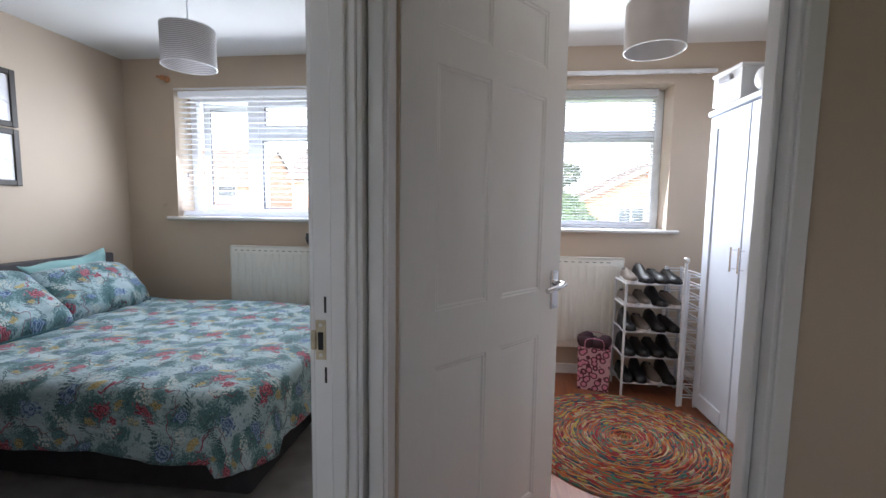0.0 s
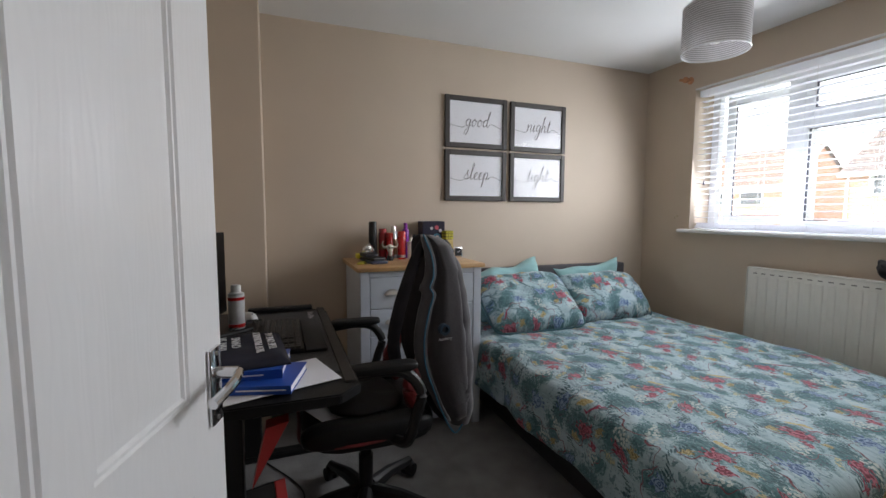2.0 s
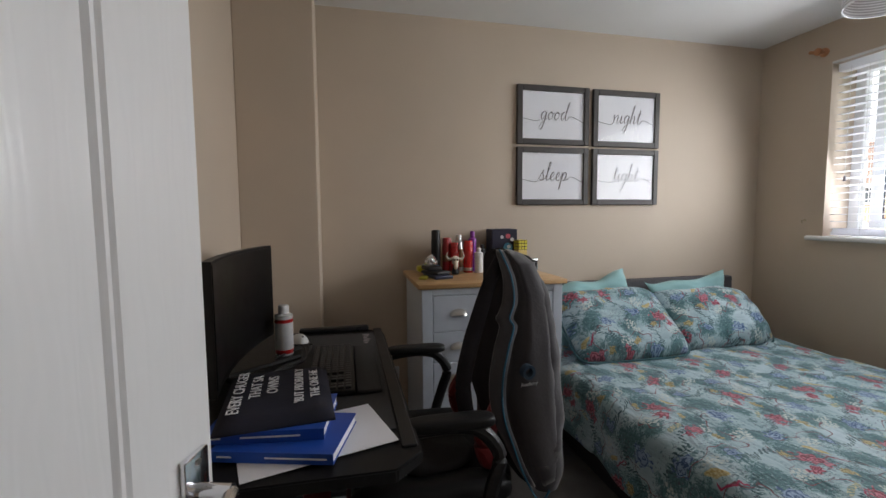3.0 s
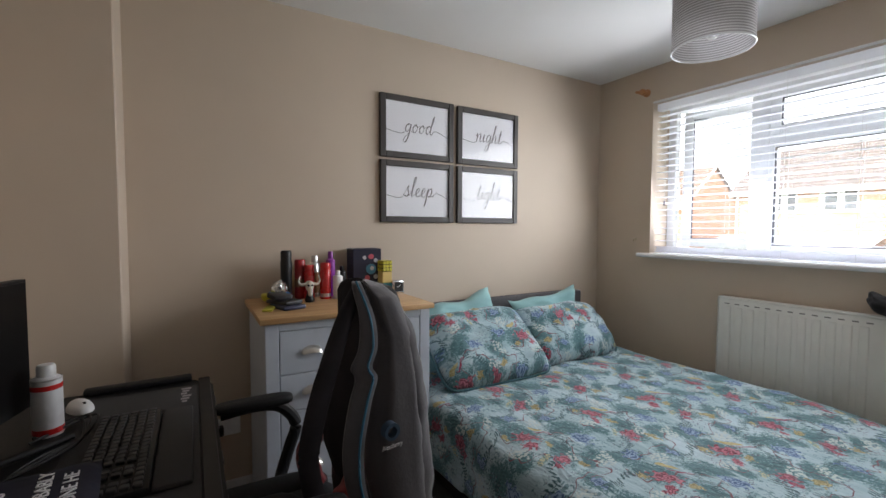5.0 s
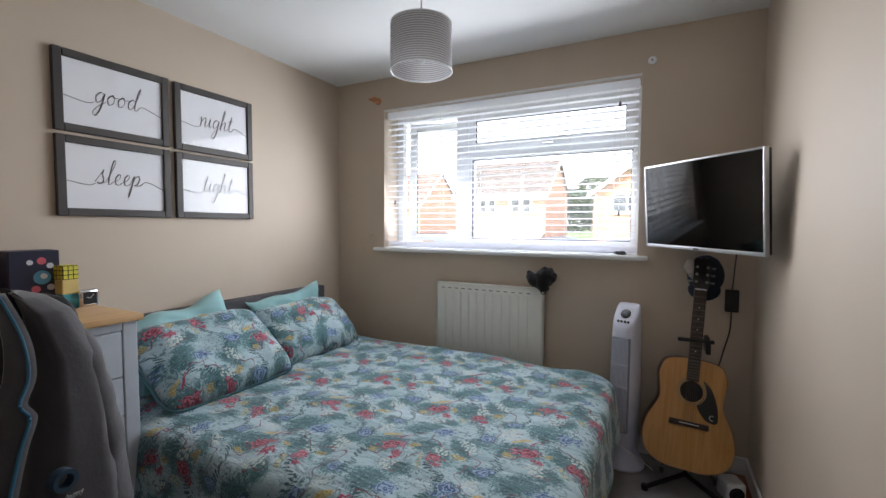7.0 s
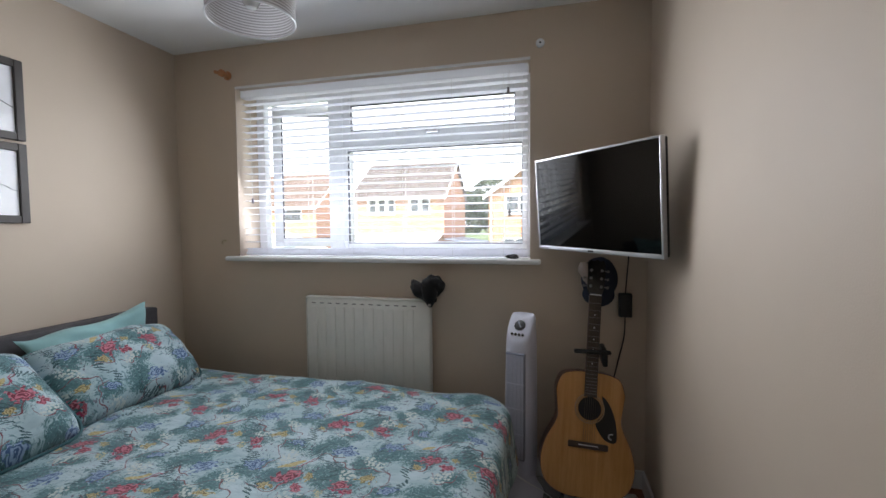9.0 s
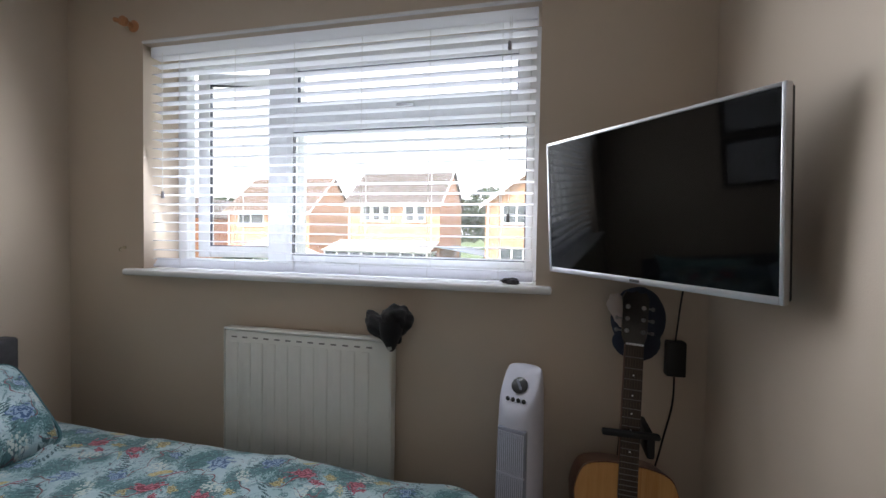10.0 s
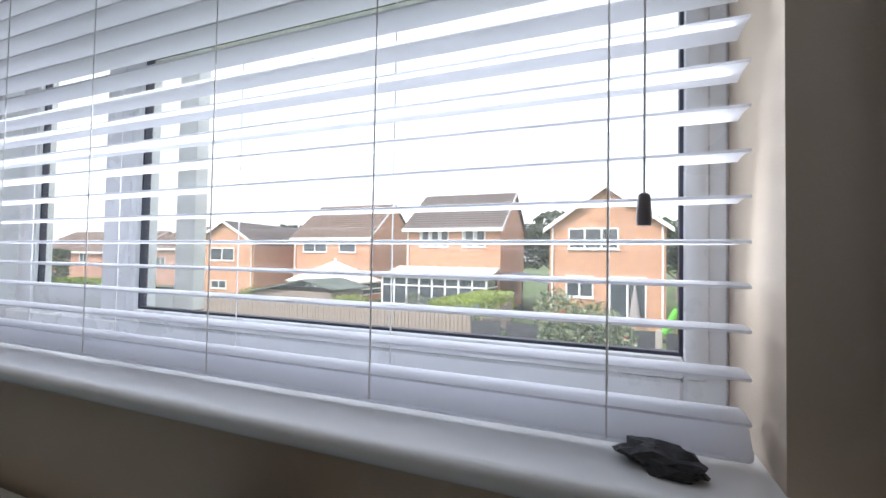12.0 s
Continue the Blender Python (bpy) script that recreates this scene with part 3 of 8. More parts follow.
# doors
def door(name, m, label):
    d = thing(name, label, "door", m, kind="structure")
    w, h, t = 0.72, 1.975, 0.035
    xs = ((0.118, 0.328), (0.392, 0.602))
    zs = ((0.21, 0.80), (0.955, 1.60), (1.69, 1.87))
    b = B()
    box(b, 0.001, 0.0078, 0.006, w - 0.001, t - 0.0078, h - 0.001)
    solids = [(0, 0, 0.118, h), (0.602, 0, w, h), (0.328, 0.0, 0.392, h)]
    for x0, x1 in xs:
        z = 0.005
        for z0, z1 in zs:
            solids.append((x0, z, x1, z0))
            z = z1
        solids.append((x0, z, x1, h))
    for x0, z0, x1, z1 in solids:
        box(b, x0, 0, max(z0, 0.005), x1, t, z1)
    part("door_leaf", b, M_DOOR, d)
    steps = ((0.0, 0.0), (0.004, 0.0030), (0.009, 0.0026), (0.014, 0.0066), (0.021, 0.0066), (0.052, 0.0012))
    for x0, x1 in xs:                                # moulded fields: a stepped bead, a groove and a raised field
        for z0, z1 in zs:
            for face in (1, -1):
                b = B()
                rings = []
                for ins, dep in steps:
                    y = t - dep if face > 0 else dep
                    k = min(ins, (x1 - x0) * 0.45, (z1 - z0) * 0.45)
                    rings.append([b.verts.new(p) for p in ((x0 + k, y, z0 + k), (x1 - k, y, z0 + k), (x1 - k, y, z1 - k), (x0 + k, y, z1 - k))])
                for p, q in zip(rings, rings[1:]):
                    for i in range(4):
                        b.faces.new((p[i], p[(i + 1) % 4], q[(i + 1) % 4], q[i]) if face < 0 else (q[i], q[(i + 1) % 4], p[(i + 1) % 4], p[i]))
                b.faces.new(rings[-1])
                part("panel", b, M_DOOR, d, shade=20)
    for side in (1, -1):
        yy = t if side > 0 else 0
        b = B()
        y0, y1 = sorted((yy, yy + side * 0.008))
        box(b, w - 0.058, y0, 0.882, w - 0.016, y1, 1.018, 0.003, 2)
        hnd = part("door_handle", b, M_CHROME, d, "polished chrome lever handle on a plate")
        b = B()
        cyl(b, (w - 0.037, yy + side * 0.006, 0.973), (w - 0.037, yy + side * 0.045, 0.973), 0.010)
        tube(b, smooth([(w - 0.037, yy + side * 0.045, 0.973), (w - 0.07, yy + side * 0.052, 0.971), (w - 0.12, yy + side * 0.05, 0.966), (w - 0.145, yy + side * 0.046, 0.962)], 4), 0.0085, 10)
        part("lever", b, M_CHROME, hnd)
        for zz in (0.892, 1.008):
            b = B()
            cyl(b, (w - 0.037, yy + side * 0.008, zz), (w - 0.037, yy + side * 0.0095, zz), 0.004, n=8)
            part("screw", b, M_NICKEL, hnd)
    for zz in (0.2, 1.75):
        b = B()
        cyl(b, (-0.004, t / 2, zz), (-0.004, t / 2, zz + 0.09), 0.006, n=10)
        part("hinge", b, M_NICKEL, d)
    return d


door("door_1", pose(-0.058, -0.044, 0.004, 0, 0, 164.4) @ Matrix.Diagonal((1, -1, 1, 1)), "open white moulded six-panel bedroom door with chrome lever")
door("door_2", pose(0.137, 0.938, 0.004, 0, 0, 49.6), "half-open white moulded six-panel door with chrome lever")


def lining(name, label, boxes):
    w = thing(name, label, "door frame", kind="structure")
    for q in boxes:
        b = B()
        box(b, *q, 0.003)
        wide = max(q[3] - q[0], q[4] - q[1]) > 0.3
        part("head" if wide else "jamb", b, M_GLOSSW, w)


A = 0.018                                            # first doorway: lining, stops, architraves on both faces
lining("door_lining_1", "glossy white painted door lining with architrave", [
    (DX0, DY1, 0, DX1, DY1 + 0.028, DH), (DX0, DY0 - 0.028, 0, DX1, DY0, DH), (DX0, DY0 - 0.028, DH, DX1, DY1 + 0.028, DH + 0.028),
    (DX0 + 0.045, DY1 - 0.012, 0, DX0 + 0.08, DY1, DH), (DX0 + 0.045, DY0, 0, DX0 + 0.08, DY0 + 0.012, DH)])
lining("architrave_1", "glossy white moulded architrave round the door", [
    (DX1 - 0.008, DY1 + 0.008, 0, DX1 + A - 0.008, 0.862, DH + 0.07), (DX1 - 0.008, DY0 - 0.065, 0, DX1 + A - 0.008, DY0 - 0.008, DH + 0.07),
    (DX1 - 0.008, DY0 - 0.008, DH + 0.008, DX1 + A - 0.008, DY1 + 0.008, DH + 0.07),
    (DX0 - A + 0.006, DY1 + 0.008, 0, DX0 + 0.006, DY1 + 0.065, DH + 0.07), (DX0 - A + 0.006, DY0 - 0.065, 0, DX0 + 0.006, DY0 - 0.008, DH + 0.07),
    (DX0 - A + 0.006, DY0 - 0.008, DH + 0.008, DX0 + 0.006, DY1 + 0.008, DH + 0.07)])
lining("door_lining_2", "glossy white painted door lining", [
    (0.101, 0.852, 0, 0.128, 0.932, DH), (0.94, 0.852, 0, 0.968, 0.958, DH), (0.101, 0.852, DH, 0.968, 0.932, DH + 0.028),
    (0.925, 0.885, 0, 0.94, 0.915, DH)])
lining("architrave_2", "glossy white moulded architrave", [
    (0.948, 0.842, 0, 0.985, 0.859, DH + 0.07), (0.084, 0.842, 0, 0.119, 0.859, DH + 0.07), (0.119, 0.842, DH + 0.008, 0.948, 0.859, DH + 0.07)])
sp = thing("strike_plate", "worn brass strike plate screwed to the door lining", "strike plate", pose(-0.012, DY1, 0.94))
b = B()
box(b, -0.012, -0.002, -0.045, 0.012, 0.0005, 0.045, 0.001)
box(b, -0.022, -0.006, -0.022, -0.010, 0.0005, 0.022, 0.002)
part("plate", b, M_BRASS, sp)
b = B()
box(b, -0.006, -0.0028, -0.022, 0.006, 0.0002, 0.018)
part("latch_hole", b, M_HOLE_SHADOW, sp)
for zz in (-0.034, 0.034):
    b = B()
    cyl(b, (0, -0.0035, zz), (0, 0, zz), 0.0045, n=10)
    part("screw", b, M_NICKEL, sp)
# dark strips on the uncut lining, coloured like the shade in a slot
for zz in (1.02, 0.86):
    bm = B()
    box(bm, -0.004, DY1 - 0.0012, zz - 0.018, 0.001, DY1 + 0.001, zz + 0.018)
    solid("slot", bm, M_HOLE_SHADOW, "narrow dark strip painted as a shaded slot on the door lining", "slot")

bm = B()
for q in ((X0, 0.215, X0 + 0.014, Y1), (X0 + 0.22, Y0, -0.06, Y0 + 0.014), (X0 + 0.014, Y1 - 0.014, X1, Y1), (X1 - 0.014, 0.94, X1, Y1 - 0.014)):
    box(bm, q[0], q[1], 0.0, q[2], q[3], 0.095, 0.004)
structure("baseboard", bm, M_GLOSSW, "white gloss painted skirting board", "skirting")
bm = B()
box(bm, 0.135, Y1 - 0.014, 0.004, 2.2, Y1, 0.08, 0.004)
structure("baseboard_second_bedroom", bm, M_GLOSSW, "white gloss painted skirting board", "skirting")


# bed
BX0, BX1, BY0, BY1, BZ = -2.60, -0.615, 1.485, 2.865, 0.49
bed = thing("bed", "double bed with charcoal fabric base and low headboard", "bed")
b = B()
box(b, BX0, BY0, 0.03, BX1, BY1, 0.30, 0.02, 3)
part("base", b, M_DARKFAB, bed)
b = B()
box(b, BX0 + 0.03, BY0 + 0.01, 0.30, BX1 - 0.01, BY1 - 0.01, BZ - 0.03, 0.05, 4)
part("mattress", b, plain("mattress_white", (0.6, 0.6, 0.58), 0.9), bed, "white mattress under the duvet")
b = B()
box(b, -2.648, BY0 - 0.03, 0.05, BX0 + 0.03, 2.905, 0.862, 0.012, 3)
part("headboard", b, plain("headboard_dark_grey", (0.06, 0.058, 0.065), 0.7, var=0.15, scale=40, bump=0.2, bscale=500), bed)
for x in (BX0 + 0.1, BX1 - 0.1):
    for y in (BY0 + 0.1, BY1 - 0.1):
        b = B()
        cyl(b, (x, y, 0), (x, y, 0.03), 0.03, n=12)
        part("foot", b, M_BLACK, bed)


def duvet():
    """A cloth over the mattress: rings of a rounded rectangle, flat on top, then folding over the edge and hanging."""
    bm = B()
    uvl = bm.loops.layers.uv.new("UVMap")
    x0, x1, y0, y1 = BX0 + 0.10, BX1 + 0.035, BY0 - 0.05, BY1 + 0.035
    per = []
    r, n = 0.14, 10
    def side(ax, ay, bx, by, k):
        for i in range(k):
            per.append((ax + (bx - ax) * i / k, ay + (by - ay) * i / k))
    def corner(cx, cy, a0):
        for i in range(n):
            a = a0 + math.pi / 2 * i / n
            per.append((cx + r * math.cos(a), cy + r * math.sin(a)))
    side(x0, y0, x1 - r, y0, 70); corner(x1 - r, y0 + r, -math.pi / 2)
    side(x1, y0 + r, x1, y1 - r, 44); corner(x1 - r, y1 - r, 0)
    side(x1 - r, y1, x0, y1, 70); side(x0, y1, x0, y0, 44)
    cx, cy = (x0 + x1) / 2, (y0 + y1) / 2
    P = len(per)
    nor = []
    for i, (x, y) in enumerate(per):
        ax, ay = per[i - 1]; bx, by = per[(i + 1) % P]
        d = Vector((by - ay, ax - bx, 0)).normalized()
        nor.append(d)
    rings = []
    insets = [1.0, 0.85, 0.7, 0.56, 0.43, 0.31, 0.2, 0.12, 0.06, 0.025]
    def top_z(x, y):
        w = noise.noise(Vector((x * 2.1, y * 2.6, 1))) * 0.018 + noise.noise(Vector((x * 7, y * 5, 4))) * 0.008
        w += 0.009 * (1 - abs(noise.noise(Vector((x * 2.5 + y * 4.5, y * 1.6 - x, 7)))) * 2.4) ** 3
        return BZ + 0.022 + w
    for f in insets:
        ring = []
        for i, (x, y) in enumerate(per):
            qx, qy = x + (cx - x) * f * 0.98, y + (cy - y) * f * 0.98
            edge = max(0.0, 1 - f / 0.12)
            ring.append((Vector((qx, qy, top_z(qx, qy) - 0.016 * edge ** 2)), (qx, qy)))
        rings.append(ring)
    steps = 16
    for k in range(1, steps + 1):
        ring = []
        for i, (x, y) in enumerate(per):
            head = x < x0 + 0.02
            far = nor[i].y > 0.7
            drop = 0.285 if nor[i].y < -0.7 else 0.27 if nor[i].x > 0.7 else 0.30
            if nor[i].x > 0.15 and nor[i].y < -0.15:
                drop = 0.34
            drop += 0.018 * noise.noise(Vector((x * 3, y * 3, 9)))
            if head and nor[i].x < -0.7:
                drop = 0.03
            u = k / steps
            fold = math.sin((x * 9 + y * 11) + 2.5 * noise.noise(Vector((x * 2, y * 2, 3)))) * 0.014 * u
            rr = 0.035
            out = rr * math.sin(min(u * drop / rr, math.pi / 2)) + 0.03 * u + fold
            z = top_z(x, y) - 0.016 - (rr * (1 - math.cos(min(u * drop / rr, math.pi / 2))) + max(0, u * drop - rr * math.pi / 2) )
            q = Vector((x, y, 0)) + nor[i] * out
            ring.append((Vector((q.x, q.y, z)), (x + nor[i].x * u * drop, y + nor[i].y * u * drop)))
        rings.append(ring)
    vr = [[(bm.verts.new(p), uv) for p, uv in ring] for ring in rings]
    def face(vs):
        f = bm.faces.new([v for v, _ in vs])
        for l, (_, uv) in zip(f.loops, vs):
            l[uvl].uv = uv
    for a, c in zip(vr, vr[1:]):
        for i in range(P):
            face((a[i], a[(i + 1) % P], c[(i + 1) % P], c[i]))
    face(vr[0])
    ob = solid("duvet", bm, M_FLORAL, "pale teal floral print duvet spread over the bed", "duvet", shade=60)
    md = ob.modifiers.new("thick", "SOLIDIFY")
    md.thickness, md.offset = 0.012, 1
    return ob


duvet()


def pillow(name, w, h, d, m, mat, label, piping=None, lump=0.012, seed=0, pinch=0.05):
    p = thing(name, label, "pillow", m)
    bm = B()
    uvl = bm.loops.layers.uv.new("UVMap")
    nx, ny = 40, 28
    for s in (1, -1):
        g = []
        for j in range(ny + 1):
            row = []
            for i in range(nx + 1):
                u, v = -1 + 2 * i / nx, -1 + 2 * j / ny
                px = w / 2 * u * (1 - pinch * (1 - v * v) * abs(u) ** 3)
                py = h / 2 * v * (1 - pinch * (1 - u * u) * abs(v) ** 3) + lump * 0.6 * noise.noise(Vector((u * 1.8 + seed, v, 2)))
                cr = 1 - (0.08 if pinch < 0.08 else 0.02) * (abs(u) * abs(v)) ** 3
                fat = max(0, (1 - u ** 4) * (1 - v ** 4)) ** 0.58
                pz = s * d / 2 * fat + lump * fat * (noise.noise(Vector((px * 6 + seed, py * 6, s))) + 0.45 * (1 - 2 * abs(noise.noise(Vector((px * 9 + seed, py * 15, s * 3))))))
                row.append((bm.verts.new((px * cr, py * cr, pz)), (px + seed * 0.37, py + s * 0.8 + seed * 0.21)))
            g.append(row)
        for j in range(ny):
            for i in range(nx):
                q = (g[j][i], g[j][i + 1], g[j + 1][i + 1], g[j + 1][i])
                f = bm.faces.new([v for v, _ in (q if s > 0 else q[::-1])])
                for l, (_, uv) in zip(f.loops, q if s > 0 else q[::-1]):
                    l[uvl].uv = uv
    bmesh.ops.remove_doubles(bm, verts=bm.verts, dist=0.0005)
    part("cover", bm, mat, p, shade=70)
    if piping:
        b = B()
        line = []
        for i in range(64):
            a = 2 * math.pi * i / 64
            c, s2 = math.cos(a), math.sin(a)
            u = math.copysign(abs(c) ** 0.25, c); v = math.copysign(abs(s2) ** 0.25, s2)
            line.append((w / 2 * u * 0.99, h / 2 * v * 0.99, 0))
        line.append(line[0])
        tube(b, line, 0.0065, 6)
        part("piping", b, piping, p, "dark teal piping round the edge")
    return p


def lean(x, y, z, tilt, turn=0.0, roll=0.0):
    """A pillow that leans on the headboard: its width along y."""
    return pose(x, y, z) @ pose(0, 0, 0, 0, 0, 90 + turn) @ pose(0, 0, 0, tilt, 0, roll)


pillow("pillow", 0.68, 0.48, 0.20, lean(-2.27, 1.815, 0.675, 38, 2, -3), M_FLORAL, "floral print pillow with dark piping against the headboard", M_PIPING, seed=1, lump=0.024)
pillow("pillow", 0.68, 0.41, 0.20, lean(-2.30, 2.46, 0.662, 44, -3, 2), M_FLORAL, "floral print pillow propped beside its pair", M_PIPING, seed=4, lump=0.024)
pillow("cushion", 0.60, 0.40, 0.12, lean(-2.495, 1.80, 0.705, 72) @ pose(0, 0, 0, 0, 0, 10), M_TEAL, "plain teal pillow behind the floral pillow", seed=7, lump=0.05, pinch=0.12)
pillow("cushion", 0.64, 0.38, 0.10, lean(-2.50, 2.52, 0.705, 74) @ pose(0, 0, 0, 0, 0, 5), M_TEAL, "plain teal pillow with a raised corner", seed=9, lump=0.05, pinch=0.20)


# chest of drawers
chest = thing("chest_of_drawers", "pale grey painted chest of drawers with oak top", "chest of drawers", pose(-2.63, 0.68, 0))
cw, cd, ch = 0.71, 0.505, 0.967
b = B()
box(b, 0, 0, 0.07, cd - 0.012, cw, ch - 0.024, 0.003)
part("body", b, M_GREYP, chest)
for y in (0.0, cw - 0.05):
    b = B()
    box(b, cd - 0.012, y, 0.0, cd + 0.006, y + 0.05, ch - 0.024, 0.003)
    part("corner_post", b, M_GREYP, chest)
for y in (0.0, cw - 0.04):
    b = B()
    box(b, 0, y, 0.0, 0.04, y + 0.04, 0.07)
    part("foot", b, M_GREYP, chest)
for z0, z1 in ((ch - 0.056, ch - 0.024), (0.07, 0.12)):
    b = B()
    box(b, cd - 0.012, 0.05, z0, cd + 0.004, cw - 0.05, z1, 0.002)
    part("rail", b, M_GREYP, chest)
b = B()
box(b, -0.012, -0.018, ch - 0.024, cd + 0.022, cw + 0.018, ch, 0.004, 2)
part("top", b, M_OAK, chest, "light oak top")
for z0, z1 in ((0.738, 0.907), (0.590, 0.734), (0.440, 0.586), (0.284, 0.436), (0.124, 0.280)):
    b = B()
    box(b, cd - 0.010, 0.053, z0, cd + 0.005, cw - 0.053, z1, 0.0025)
    dr = part("drawer", b, M_GREYP, chest)
    for y in (0.175, cw - 0.175):
        b = B()                                      # cup handle: half a dome, open below
        g = []
        for i in range(9):
            a = math.pi * i / 8
            g.append([b.verts.new((cd + 0.005 + 0.024 * math.sin(p2), y + 0.042 * math.cos(a) * math.cos(p2 * 0.5), (z0 + z1) / 2 - 0.008 + 0.030 * math.sin(a) * math.cos(p2))) for p2 in (0, 0.5, 1.0, 1.5)])
        for p0, p1 in zip(g, g[1:]):
            for k in range(3):
                b.faces.new((p0[k], p1[k], p1[k + 1], p0[k + 1]))
        part("cup_handle", b, M_NICKEL, dr, "brushed nickel cup handle", 60)


# framed prints, lettered in a joined-up hand
SCRIPT = {
    "g": (0.95, [[(0.72, 0.85), (0.45, 1.0), (0.15, 0.6), (0.3, 0.05), (0.6, 0.3), (0.76, 0.95), (0.68, -0.4), (0.42, -1.15), (0.15, -0.9), (0.45, -0.3), (1.0, 0.2)]]),
    "o": (0.86, [[(0.48, 1.0), (0.13, 0.6), (0.3, 0.02), (0.64, 0.3), (0.6, 0.85), (0.42, 0.97), (0.66, 0.76), (0.95, 0.82)]]),
    "d": (1.05, [[(0.65, 0.85), (0.4, 1.0), (0.12, 0.55), (0.3, 0.03), (0.6, 0.35), (0.88, 1.6), (0.9, 2.2), (0.76, 1.7), (0.70, 0.4), (0.85, 0.02), (1.1, 0.25)]]),
    "n": (0.95, [[(-0.05, 0.7), (0.12, 1.0), (0.14, 0.0), (0.2, 0.55), (0.5, 1.0), (0.64, 0.8), (0.62, 0.2), (0.75, 0.0), (1.0, 0.25)]]),
    "i": (0.5, [[(0.05, 0.3), (0.2, 1.0), (0.18, 0.2), (0.3, 0.0), (0.55, 0.25)], [(0.25, 1.42), (0.28, 1.5)]]),
    "h": (0.98, [[(0.0, 0.3), (0.33, 1.5), (0.36, 2.2), (0.22, 2.0), (0.13, 0.0), (0.22, 0.55), (0.5, 0.97), (0.62, 0.75), (0.6, 0.15), (0.75, 0.0), (1.0, 0.25)]]),
    "t": (0.62, [[(0.05, 0.3), (0.3, 1.8), (0.22, 0.3), (0.36, 0.0), (0.62, 0.25)], [(-0.05, 1.18), (0.25, 1.22), (0.55, 1.32)]]),
    "s": (0.8, [[(-0.05, 0.15), (0.35, 1.1), (0.42, 1.3), (0.4, 0.9), (0.6, 0.35), (0.4, 0.0), (0.12, 0.12), (0.45, 0.05), (0.85, 0.25)]]),
    "l": (0.6, [[(0.0, 0.2), (0.38, 1.5), (0.42, 2.2), (0.26, 2.1), (0.2, 1.0), (0.24, 0.1), (0.38, 0.0), (0.62, 0.25)]]),
    "e": (0.74, [[(0.0, 0.25), (0.4, 0.5), (0.5, 0.85), (0.35, 1.0), (0.14, 0.6), (0.25, 0.08), (0.5, 0.0), (0.78, 0.25)]]),
    "p": (0.95, [[(0.0, 0.3), (0.2, 1.0), (0.14, 0.0), (0.05, -1.1), (0.16, -0.6), (0.22, 0.5), (0.46, 1.0), (0.7, 0.75), (0.6, 0.2), (0.34, 0.08), (0.65, 0.02), (1.0, 0.25)]]),
}


def framed_print(word, y, z):
    w, h, f = 0.475, 0.35, 0.034
    p = thing("framed_print", "dark-framed white print with the handwritten word " + word, "picture", pose(X0, y, z), group="framed prints on the wall")
    b = B()
    for q in ((0, 0, f, h), (w - f, 0, w, h), (f, 0, w - f, f), (f, h - f, w - f, h)):
        box(b, 0.0, q[0], q[1], 0.024, q[2], q[3], 0.003)
    part("frame", b, M_FRAME, p)
    b = B()
    box(b, 0.002, f, f, 0.012, w - f, h - f)
    paper = part("paper", b, M_PAPER, p, "white paper print", None)
    b = B()
    run = sum(SCRIPT[c][0] for c in word)
    sc, at = 0.050, w / 2 - run * 0.050 / 2
    for c in word:
        adv, strokes = SCRIPT[c]
        for st2 in strokes:
            ps = smooth([(0.0128, at + sc * (px + 0.22 * pz), h / 2 - 0.026 + sc * pz) for px, pz in st2], 5)
            rr = [0.0034 if q.z < p0.z - 0.0008 else 0.0017 for p0, q in zip(ps, ps[1:])]
            tube(b, ps, rr + [0.0014], 6)
        at += adv * sc
    for v in b.verts:
        v.co.x = 0.0128 + (v.co.x - 0.0128) * 0.2
    part("lettering", b, M_INK, paper, "grey handwritten lettering", None)
    half = {"good": 0.098, "night": 0.105, "sleep": 0.105, "tight": 0.098}[word]
    for s in (-1, 1):                                # swashes to either side
        b = B()
        tube(b, smooth([(0.0128, w / 2 + s * (half - 0.01), h / 2 - 0.025), (0.0128, w / 2 + s * (half + 0.02), h / 2 - (0.035 if s < 0 else 0.002)), (0.0128, w / 2 + s * (w / 2 - f - 0.002), h / 2 - (0.02 if s < 0 else 0.035))], 6), 0.0016, 5)
        part("swash", b, M_INK, paper)
    b = B()
    box(b, 0.015, f, f, 0.017, w - f, h - f)
    g = part("glazing", b, M_PICGLASS, p, "clear picture glass", None)
    g.visible_shadow = False


framed_print("good", 1.358, 1.708)
framed_print("night", 1.862, 1.706)
framed_print("sleep", 1.358, 1.343)
framed_print("tight", 1.862, 1.343)


